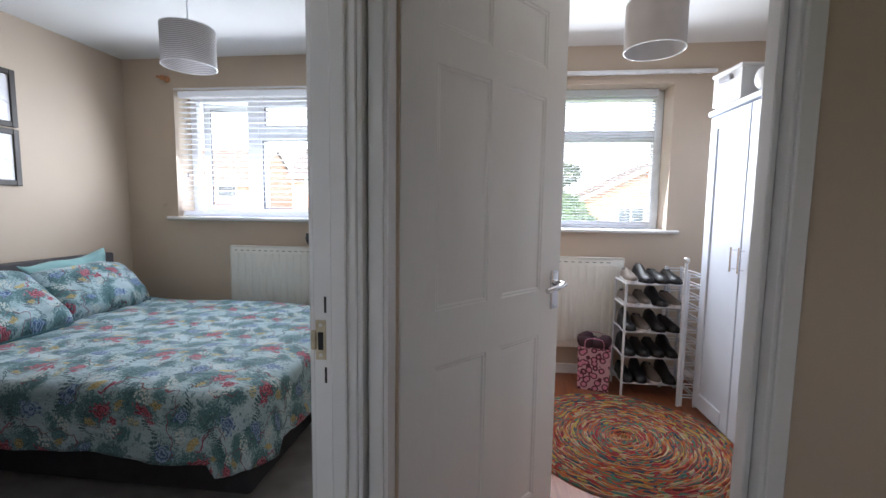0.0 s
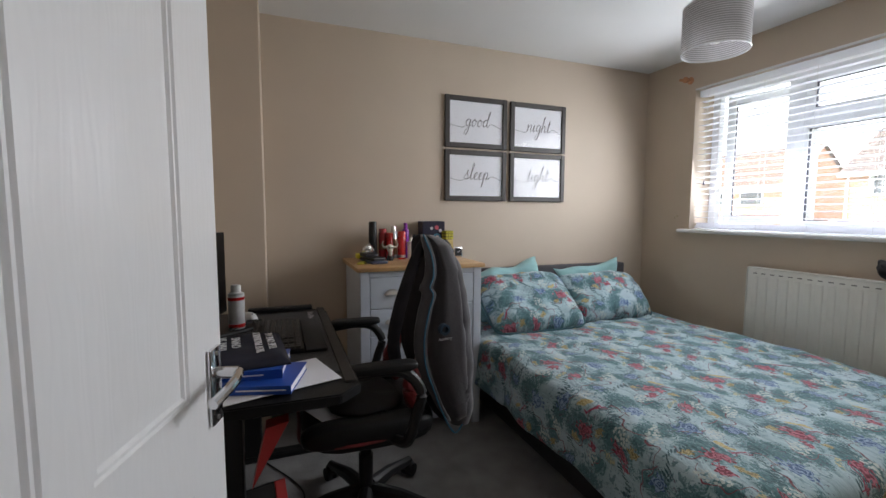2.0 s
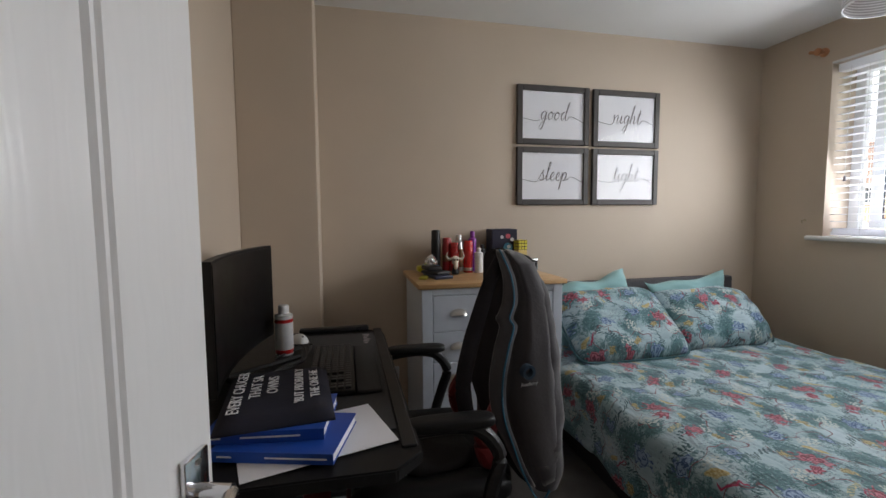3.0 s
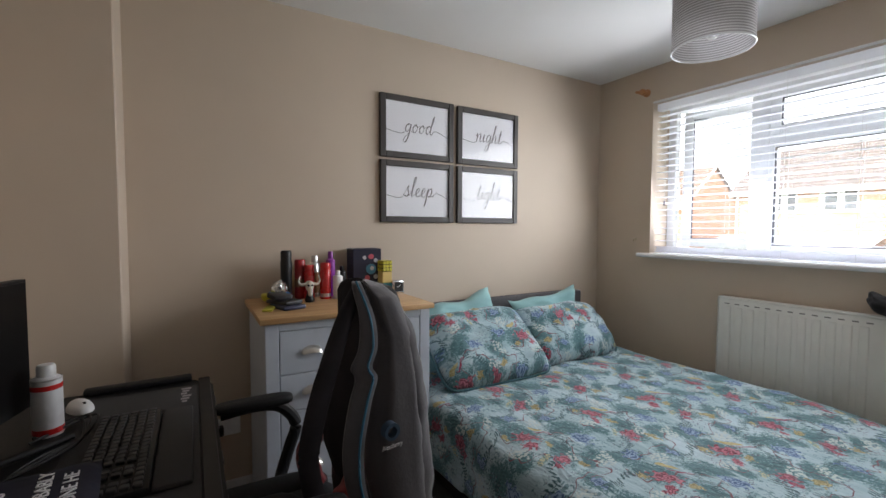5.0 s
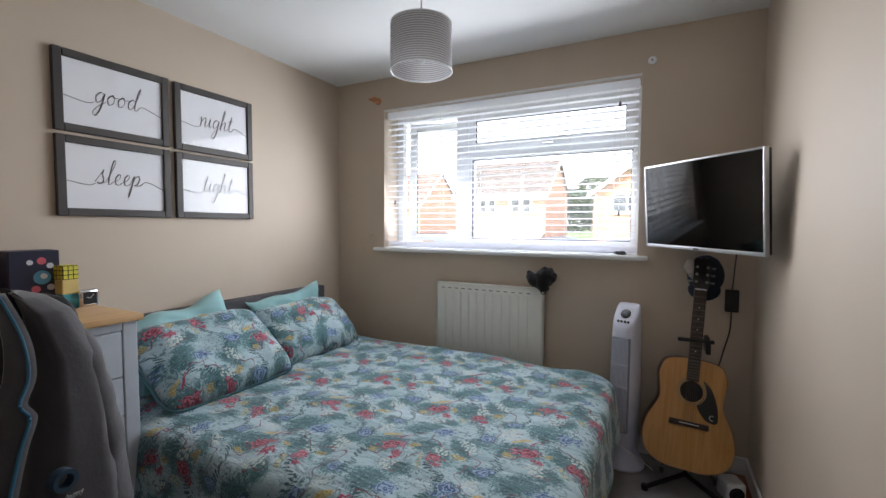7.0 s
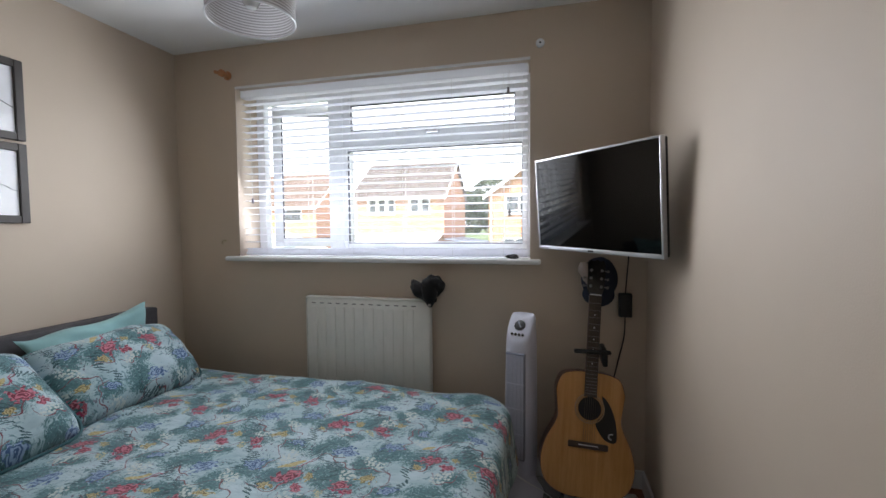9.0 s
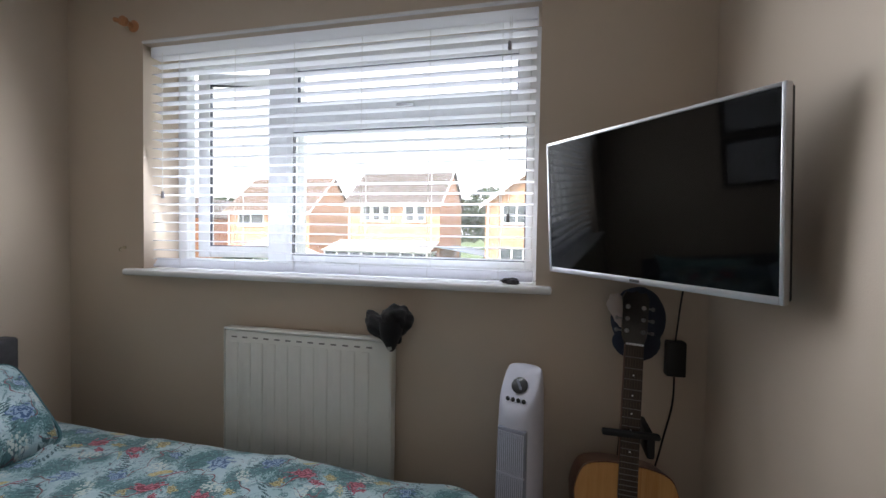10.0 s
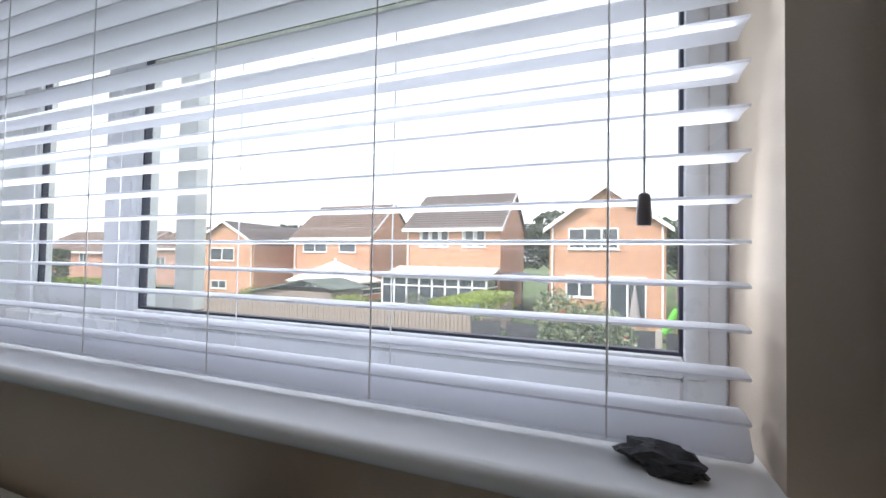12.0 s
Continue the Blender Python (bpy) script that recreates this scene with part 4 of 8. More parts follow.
# pendant lamps
def stripes(name, c1, c2, pitch):
    m, N, L, b = nodes_of(name)
    tc = N.new("ShaderNodeTexCoord")
    sp2 = N.new("ShaderNodeSeparateXYZ")
    L.new(tc.outputs["Object"], sp2.inputs[0])
    a = N.new("ShaderNodeMath")
    a.operation = "MULTIPLY"
    a.inputs[1].default_value = 2 * math.pi / pitch
    L.new(sp2.outputs["Z"], a.inputs[0])
    s = N.new("ShaderNodeMath")
    s.operation = "SINE"
    L.new(a.outputs[0], s.inputs[0])
    r = N.new("ShaderNodeValToRGB")
    r.color_ramp.elements[0].position, r.color_ramp.elements[1].position = 0.35, 0.6
    r.color_ramp.elements[0].color, r.color_ramp.elements[1].color = (*c1, 1), (*c2, 1)
    mr = N.new("ShaderNodeMapRange")
    mr.inputs["From Min"].default_value = -1
    L.new(s.outputs[0], mr.inputs[0])
    L.new(mr.outputs[0], r.inputs[0])
    L.new(r.outputs[0], b.inputs["Base Color"])
    b.inputs["Roughness"].default_value = 0.8
    tl, ad = N.new("ShaderNodeBsdfTranslucent"), N.new("ShaderNodeMixShader")
    L.new(r.outputs[0], tl.inputs["Color"])
    ad.inputs[0].default_value = 0.5
    L.new(b.outputs[0], ad.inputs[1])
    L.new(tl.outputs[0], ad.inputs[2])
    L.new(ad.outputs[0], N["Material Output"].inputs["Surface"])
    return m


M_SHADE = stripes("striped_shade_fabric", (0.46, 0.445, 0.45), (0.80, 0.79, 0.80), 0.0095)
M_SHADE2 = plain("grey_shade_fabric", (0.46, 0.44, 0.43), 0.85, var=0.05)


def pendant(x, y, z0, z1, r, mat, label):
    p = thing("pendant_lamp", label, "ceiling lamp", pose(x, y, 0))
    b = B()
    lathe(b, [(0.052, H), (0.052, H - 0.012), (0.036, H - 0.028), (0.012, H - 0.034)], 24)
    part("ceiling_rose", b, M_UPVC, p)
    b = B()
    cyl(b, (0, 0, z1 - 0.01), (0, 0, H - 0.03), 0.0035, n=8)
    part("flex", b, M_UPVC, p)
    b = B()
    lathe(b, [(r, z0), (r, z1), (r - 0.0025, z1), (r - 0.0025, z0), (r, z0)], 56, closed=True)
    part("shade", b, mat, p, "drum shade with fine horizontal stripes" if mat == M_SHADE else "")
    for zz in (z0, z1):
        b = B()
        tube(b, [((r + 0.0005) * math.cos(2 * math.pi * i / 48), (r + 0.0005) * math.sin(2 * math.pi * i / 48), zz) for i in range(49)], 0.0028, 6)
        part("rim", b, M_UPVC, p)
    b = B()
    for k in range(3):
        a = 2 * math.pi * k / 3 + 0.4
        cyl(b, (0.02 * math.cos(a), 0.02 * math.sin(a), z1 - 0.03), (r * math.cos(a), r * math.sin(a), z1 - 0.004), 0.002, n=6)
    part("spider", b, M_UPVC, p)
    b = B()
    lathe(b, [(0.019, z1 - 0.075), (0.019, z1 - 0.02), (0.008, z1 - 0.008)], 16)
    part("lamp_holder", b, M_UPVC, p)
    b = B()
    lathe(b, [(0.0, z1 - 0.165), (0.016, z1 - 0.162), (0.027, z1 - 0.145), (0.030, z1 - 0.125), (0.024, z1 - 0.098), (0.014, z1 - 0.075)], 18)
    part("bulb", b, plain("unlit_bulb", (0.8, 0.8, 0.78), 0.25), p, "unlit white bulb")


pendant(-1.303, 2.145, 1.985, 2.185, 0.135, M_SHADE, "grey striped drum pendant lamp hanging from the ceiling")
pendant(1.10, 2.12, 1.995, 2.21, 0.135, M_SHADE2, "grey fabric drum pendant lamp hanging from the ceiling")


# radiators
# grey that paints the shade inside the radiator's vent slots
M_SLOT = plain("painted_slot_shadow", (0.22, 0.215, 0.20), 0.8)


def radiator(x0, x1, z0, z1, label):
    y0, y1 = 3.092, 3.140
    r = thing("radiator", label, "radiator")
    b = B()
    box(b, x0, y0 + 0.012, z0, x1, y1, z1 - 0.006, 0.006, 2)
    box(b, x0 + 0.003, y0 + 0.004, z0 + 0.012, x1 - 0.003, y0 + 0.014, z1 - 0.012, 0.004, 2)
    part("panel", b, M_RAD, r)
    b = B()
    n = int((x1 - x0 - 0.05) / 0.058)
    box(b, 0, y0 - 0.002, z0 + 0.05, 0.036, y0 + 0.010, z1 - 0.055, 0.0055, 3)
    flute = mesh_of("flute", b, M_RAD, 70)
    for i in range(n):
        o = new("flute", flute)
        o.parent = r
        o.location.x = x0 + 0.032 + i * 0.058
    b = B()
    box(b, x0 - 0.003, y0, z1 - 0.010, x1 + 0.003, y1 + 0.003, z1, 0.003)
    part("top_grille", b, M_RAD, r)
    # strips on the panel, the slots' shade put into their colour
    for i in range(int((x1 - x0 - 0.06) / 0.05)):
        b = B()
        box(b, x0 + 0.036 + i * 0.05, y0 + 0.0030, z1 - 0.040, x0 + 0.060 + i * 0.05, y0 + 0.006, z1 - 0.034)
        part("vent_slot", b, M_SLOT, r)
    for xa, xb in ((x0 - 0.003, x0 + 0.001), (x1 - 0.001, x1 + 0.003)):
        b = B()
        box(b, xa, y0 + 0.002, z0 + 0.005, xb, y1 + 0.002, z1 - 0.010, 0.001)
        part("side_panel", b, M_RAD, r)
    for x in (x0 + 0.10, x1 - 0.10):
        b = B()
        box(b, x - 0.015, y1 - 0.005, z0 + 0.1, x + 0.015, 3.162, z1 - 0.1)
        part("bracket", b, M_RAD, r)
    for x in (x0 - 0.02, x1 + 0.02):
        b = B()
        cyl(b, (x, 3.09, 0.0), (x, 3.09, z0 + 0.03), 0.0075, n=10)
        cyl(b, (x, 3.09, z0 + 0.03), (x0 if x < x0 else x1, 3.09, z0 + 0.03), 0.010, n=10)
        part("pipe", b, M_RAD, r)
    return r


radiator(-1.722, -0.985, 0.33, 0.922, "cream white fluted panel radiator under the window")
radiator(0.55, 1.305, 0.22, 0.90, "white panel radiator under the second window")

cap = thing("black_hat", "soft black hat hung over the radiator corner", "hat", pose(-0.985, 3.085, 0.968) @ Matrix.Scale(1.02, 4))
M_HAT = plain("black_felt", (0.006, 0.005, 0.006), 0.95, var=0.3, bump=0.5, bscale=120, sheen=0.1)
b = B()
bmesh.ops.create_icosphere(b, subdivisions=4, radius=1)
for v in b.verts:
    k = 1 + 0.18 * noise.noise(v.co * 2.2) + 0.06 * noise.noise(v.co * 6)
    v.co = Vector((v.co.x * 0.062 * k + 0.022, v.co.y * 0.045 * k, v.co.z * 0.058 * k + 0.03))
part("crown", b, M_HAT, cap, shade=80)
b = B()
bmesh.ops.create_icosphere(b, subdivisions=4, radius=1)
for v in b.verts:
    k = 1 + 0.25 * noise.noise(v.co * 1.8 + Vector((3, 1, 0)))
    v.co = Matrix.Rotation(radians(35), 3, "Y") @ Vector((v.co.x * 0.085 * k, v.co.y * 0.042 * k, v.co.z * 0.038 * k)) + Vector((-0.03, -0.006, 0.0))
part("brim", b, M_HAT, cap, shade=80)
b = B()
tube(b, smooth([(0.012, -0.022, 0.02), (0.014, -0.034, -0.015), (0.018, -0.040, -0.045), (0.020, -0.040, -0.072)], 5), [0.046, 0.045, 0.044, 0.043, 0.041, 0.039, 0.036, 0.033, 0.030, 0.027, 0.024, 0.021, 0.018, 0.015, 0.011, 0.007], 14)
part("front_flap", b, M_HAT, cap, shade=80)
b = B()
cyl(b, (0.019, -0.052, -0.058), (0.019, -0.060, -0.058), 0.008, n=12)
part("button", b, M_NICKEL, cap, "small metal button")


# television on a swivel arm
def television():
    w, h = 0.705, 0.432
    left, right = Vector((-0.416, 3.098, 0)), Vector((0.022, 2.548, 0))
    ax = (right - left).normalized()
    mid = (left + right) / 2
    nrm = ax.cross(Vector((0, 0, 1))).normalized()       # out of the screen
    if nrm.y > 0:
        nrm = -nrm
    rot = Matrix((ax, Vector((0, 0, 1)).cross(ax).normalized(), (0, 0, 1))).transposed().to_4x4()
    m = Matrix.Translation((mid.x, mid.y, 1.412)) @ rot @ pose(0, 0, 0, 4.5, 0.9, 0)
    tv = thing("television", "silver-rimmed flat television switched off on a wall arm", "television", m)
    s = 1 if (rot.to_3x3() @ Vector((0, -1, 0))).y < 0 else -1
    f = -s                                               # local y of the screen side
    def ybox(b, x0, ya, z0, x1, yb, z1, bev=0.0, seg=1):
        lo, hi = sorted((ya, yb))
        box(b, x0, lo, z0, x1, hi, z1, bev, seg)
    b = B()
    ybox(b, -w / 2 + 0.004, -f * 0.03, -h / 2 + 0.004, w / 2 - 0.004, f * 0.006, h / 2 - 0.004, 0.004, 2)
    ybox(b, -0.24, -f * 0.05, -0.17, 0.24, -f * 0.029, 0.08, 0.01, 2)
    part("casing", b, M_BLACK, tv)
    b = B()
    t = 0.009
    for q in ((-w / 2, -h / 2, -w / 2 + t, h / 2), (w / 2 - t, -h / 2, w / 2, h / 2), (-w / 2 + t, h / 2 - t, w / 2 - t, h / 2), (-w / 2 + t, -h / 2, w / 2 - t, -h / 2 + 0.017)):
        ybox(b, q[0], -f * 0.012, q[1], q[2], f * 0.010, q[3], 0.0025, 2)
    part("bezel", b, plain("silver_bezel", (0.62, 0.62, 0.65), 0.32, metal=0.6, var=0.05), tv, "brushed silver bezel")
    b = B()
    ybox(b, -w / 2 + t, f * 0.005, -h / 2 + 0.017, w / 2 - t, f * 0.0075, h / 2 - t)
    part("screen", b, plain("black_screen", (0.0015, 0.0015, 0.0015), 0.015, var=0.0, spec=0.24), tv, "dark glossy screen", None)
    b = B()
    ybox(b, -0.016, f * 0.010, -h / 2 + 0.004, 0.016, f * 0.0108, -h / 2 + 0.012, 0.0005)
    part("badge", b, M_INK, tv, "small grey badge")
    inv = m.inverted()
    b = B()
    back = Vector((0.0, -f * 0.05, -0.02))
    wallp = inv @ Vector((0.098, 2.95, 1.40))
    elbow = inv @ Vector((0.04, 3.02, 1.40))
    tube(b, [back, elbow], 0.014, 8)
    tube(b, [elbow, wallp], 0.014, 8)
    part("arm", b, M_BLACK, tv)
    b = B()
    box(b, -0.012, -0.05, -0.10, 0.012, 0.05, 0.10, 0.004, m=inv @ Matrix.Translation((0.087, 2.95, 1.40)))
    part("wall_plate", b, M_BLACK, tv)
    return tv


television()

# power supply on its cable
ps = thing("power_supply", "black power brick hanging on a cable by the wall", "power supply", pose(-0.004, 3.135, 0.925))
b = B()
box(b, -0.03, -0.022, -0.058, 0.03, 0.018, 0.058, 0.006, 2)
part("brick", b, M_BLACK, ps)
b = B()
tube(b, smooth([(0.0, 0, 0.055), (0.004, -0.02, 0.16), (0.002, -0.06, 0.27), (-0.03, -0.12, 0.37)], 6), 0.0032, 6)
part("upper_cable", b, M_BLACK, ps)
b = B()
tube(b, smooth([(0.0, 0, -0.055), (-0.004, 0, -0.16), (-0.035, -0.005, -0.30), (-0.07, -0.005, -0.5), (-0.05, -0.01, -0.75), (-0.02, -0.02, -0.918)], 6), 0.0032, 6)
part("lower_cable", b, M_BLACK, ps)


# guitar on its stand
M_SPRUCE = wood("spruce_top", (0.43, 0.20, 0.055), (0.57, 0.30, 0.10), 4.0, 2, 0.25, 20, 0.03)
M_MAHOG = wood("dark_mahogany", (0.06, 0.022, 0.012), (0.11, 0.04, 0.02), 4.0, 2, 0.3)
M_ROSE = wood("rosewood", (0.03, 0.018, 0.013), (0.055, 0.032, 0.022), 6.0, 2, 0.5)


M_PEG = plain("tarnished_metal", (0.20, 0.20, 0.20), 0.35)
M_STRING = plain("bronze_string", (0.10, 0.075, 0.05), 0.5)


def guitar():
    g = thing("acoustic_guitar", "acoustic guitar with orange spruce top on a stand", "guitar", pose(-0.210, 2.800, 0.132) @ pose(0, 0, 0, -14.0, 4.8, 4))
    half = [(0.0, 0.0), (0.10, 0.006), (0.172, 0.045), (0.200, 0.125), (0.186, 0.215), (0.150, 0.290), (0.137, 0.335), (0.146, 0.410), (0.148, 0.455), (0.125, 0.512), (0.07, 0.532), (0.0, 0.535)]
    pts = half + [(-x, z) for x, z in half[-2:0:-1]]
    line = [(p.x, p.y) for p in smooth([(x, z, 0) for x, z in pts], 5, True)]
    up = Matrix(((1, 0, 0, 0), (0, 0, -1, 0), (0, 1, 0, 0), (0, 0, 0, 1)))    # local: x across, z along, -y front
    b = B()
    extrude_poly(b, line, -0.105, -0.003, up)
    part("body", b, M_MAHOG, g, "dark brown back and sides")
    b = B()
    ins = [(x * 0.985, 0.2675 + (z - 0.2675) * 0.985) for x, z in line]
    extrude_poly(b, ins, -0.003, 0.0015, up)
    top = part("soundboard", b, M_SPRUCE, g, "orange spruce soundboard")
    hz = 0.375
    # a dark disc on the uncut soundboard, coloured like the hole's shade
    b = B()
    cyl(b, (0, -0.0014, hz), (0, -0.0026, hz), 0.050, n=40)
    part("sound_hole", b, M_HOLE_SHADOW, top)
    for r0, r1 in ((0.053, 0.056), (0.060, 0.065)):
        b = B()
        lathe(b, [(r0, 0.0012), (r0, 0.0032), (r1, 0.0032), (r1, 0.0012), (r0, 0.0012)], 40, Matrix.Translation((0, 0, hz)) @ Matrix.Rotation(radians(90), 4, "X"), True)
        part("rosette", b, plain("rosette_tan", (0.32, 0.22, 0.12), 0.4), top)
    b = B()
    pg = smooth([(0.050, 0.435, 0), (0.085, 0.40, 0), (0.112, 0.33, 0), (0.118, 0.25, 0), (0.075, 0.248, 0), (0.040, 0.285, 0), (0.028, 0.318, 0), (0.05, 0.345, 0), (0.062, 0.375, 0), (0.058, 0.405, 0)], 5, True)
    extrude_poly(b, [(p.x, p.y) for p in pg], 0.0014, 0.003, up)
    guard = part("pickguard", b, plain("black_gloss", (0.008, 0.008, 0.009), 0.15), g, "glossy black pickguard")
    b = B()
    tube(b, [(0.095 + 0.010 * math.cos(a / 10), -0.0034, 0.268 + 0.012 * math.sin(a / 10)) for a in range(8, 56, 4)], 0.0014, 5)
    part("emblem", b, M_UPVC, guard, "small pale emblem")
    b = B()
    box(b, -0.085, -0.010, 0.205, 0.085, -0.001, 0.232, 0.004, 2)
    br = part("bridge", b, M_ROSE, g)
    b = B()
    box(b, -0.042, -0.0125, 0.219, 0.042, -0.009, 0.222)
    part("saddle", b, M_PAPER, br)
    b = B()
    box(b, -0.027, -0.006, 0.44, 0.027, 0.016, 0.885, 0.006, 3)
    part("neck", b, M_MAHOG, g)
    b = B()
    box(b, -0.027, -0.0105, 0.425, 0.027, -0.005, 0.882, 0.001)
    fb = part("fretboard", b, M_ROSE, g)
    for i in range(1, 21):
        z = 0.882 - 0.645 * (1 - 2 ** (-i / 12))
        b = B()
        box(b, -0.026, -0.0118, z - 0.001, 0.026, -0.010, z + 0.001)
        part("fret", b, M_PEG, fb)
        if i in (3, 5, 7, 9, 12):
            b = B()
            cyl(b, (0, -0.0104, z + 0.012), (0, -0.0112, z + 0.012), 0.003, n=8)
            part("inlay", b, M_PAPER, fb)
    b = B()
    box(b, -0.025, -0.012, 0.882, 0.025, -0.003, 0.888)
    part("nut", b, M_PAPER, g)
    b = B()
    hs = [(-0.026, 0.885), (0.026, 0.885), (0.036, 0.91), (0.040, 1.03), (0.030, 1.05), (0.012, 1.045), (0.0, 1.055), (-0.012, 1.045), (-0.030, 1.05), (-0.040, 1.03), (-0.036, 0.91)]
    extrude_poly(b, hs, -0.012, 0.003, up)
    head = part("headstock", b, plain("black_headstock", (0.012, 0.011, 0.012), 0.22), g, "black gloss headstock")
    for i in range(3):
        for s in (-1, 1):
            z = 0.925 + 0.038 * i
            b = B()
            cyl(b, (s * 0.024, -0.003, z), (s * 0.024, -0.014, z), 0.0042, n=10)
            cyl(b, (s * 0.024, -0.003, z), (s * 0.024, -0.0045, z), 0.0075, n=10)
            cyl(b, (s * 0.036, 0.006, z), (s * 0.050, 0.006, z), 0.003, n=8)
            box(b, s * 0.054 - 0.005, 0.001, z - 0.006, s * 0.054 + 0.005, 0.011, z + 0.006, 0.003)
            part("tuning_peg", b, M_PEG, head)
    for i in range(6):
        x = -0.019 + 0.0076 * i
        b = B()
        cyl(b, (x * 1.25, -0.0128, 0.221), (x, -0.0125, 0.885), 0.0005 + 0.00006 * (5 - i), n=4)
        part("string", b, M_STRING, g)


guitar()
st = thing("guitar_stand", "black tubular guitar stand with neck yoke", "guitar stand", pose(-0.198, 2.90, 0))
for q in ([(0, 0.06, 0.05), (0, 0.15, 0.30), (0.03, 0.155, 0.755)], [(0, 0.02, 0.055), (-0.18, -0.12, 0.014)], [(0, 0.02, 0.055), (0.17, -0.12, 0.014)], [(0, 0.03, 0.055), (0, 0.18, 0.014)]):
    b = B()
    tube(b, q, 0.0115, 10)
    part("tube", b, M_BLACK, st)
b = B()
box(b, -0.055, 0.012, 0.735, 0.105, 0.037, 0.752, 0.006, 2)
box(b, 0.068, 0.012, 0.68, 0.090, 0.16, 0.75, 0.006, 2)
part("yoke", b, M_BLACK, st)
for s in (-1, 1):
    b = B()
    tube(b, [(0, 0.075, 0.10), (s * 0.10, 0.02, 0.108), (s * 0.11, -0.13, 0.120), (s * 0.11, -0.14, 0.150)], 0.010, 8)
    part("cradle_arm", b, M_BLACK, st)
for p in ((-0.18, -0.12), (0.17, -0.12), (0, 0.18)):
    b = B()
    cyl(b, (p[0], p[1], 0), (p[0], p[1], 0.026), 0.016, n=12)
    part("rubber_foot", b, M_BLACK, st)

bc = thing("baseball_cap", "blue-grey and white baseball cap hung on the guitar head", "cap", pose(-0.128, 3.075, 1.055))
M_NAVY = plain("navy_cotton", (0.016, 0.024, 0.045), 0.9, var=0.2, bump=0.3, bscale=200)
M_CREAM = plain("cream_cotton", (0.42, 0.36, 0.33), 0.9, var=0.1, bump=0.3, bscale=200)
b = B()
bmesh.ops.create_uvsphere(b, u_segments=24, v_segments=16, radius=1)
for v in b.verts:
    v.co = Vector((v.co.x * 0.085, v.co.y * 0.04 + 0.025, v.co.z * 0.105 + 0.005 * noise.noise(v.co * 3)))
part("crown", b, M_NAVY, bc, shade=80)
b = B()
bmesh.ops.create_uvsphere(b, u_segments=20, v_segments=12, radius=1)
for v in b.verts:
    v.co = Matrix.Rotation(radians(-18), 3, "Y") @ Vector((v.co.x * (0.024 + 0.012 * v.co.z) - 0.055 + 0.008 * noise.noise(v.co * 3), v.co.y * 0.035, v.co.z * 0.058 + 0.045 + 0.01 * noise.noise(v.co * 2)))
part("back_panel", b, M_CREAM, bc, "cream cotton back", shade=80)
b = B()
bmesh.ops.create_uvsphere(b, u_segments=24, v_segments=10, radius=1)
for v in b.verts:
    v.co = Vector((v.co.x * 0.075 - 0.005, v.co.y * 0.014 - 0.012 + 0.1 * v.co.x ** 2 * 0.3, v.co.z * 0.055 - 0.075))
part("peak", b, M_NAVY, bc, shade=80)


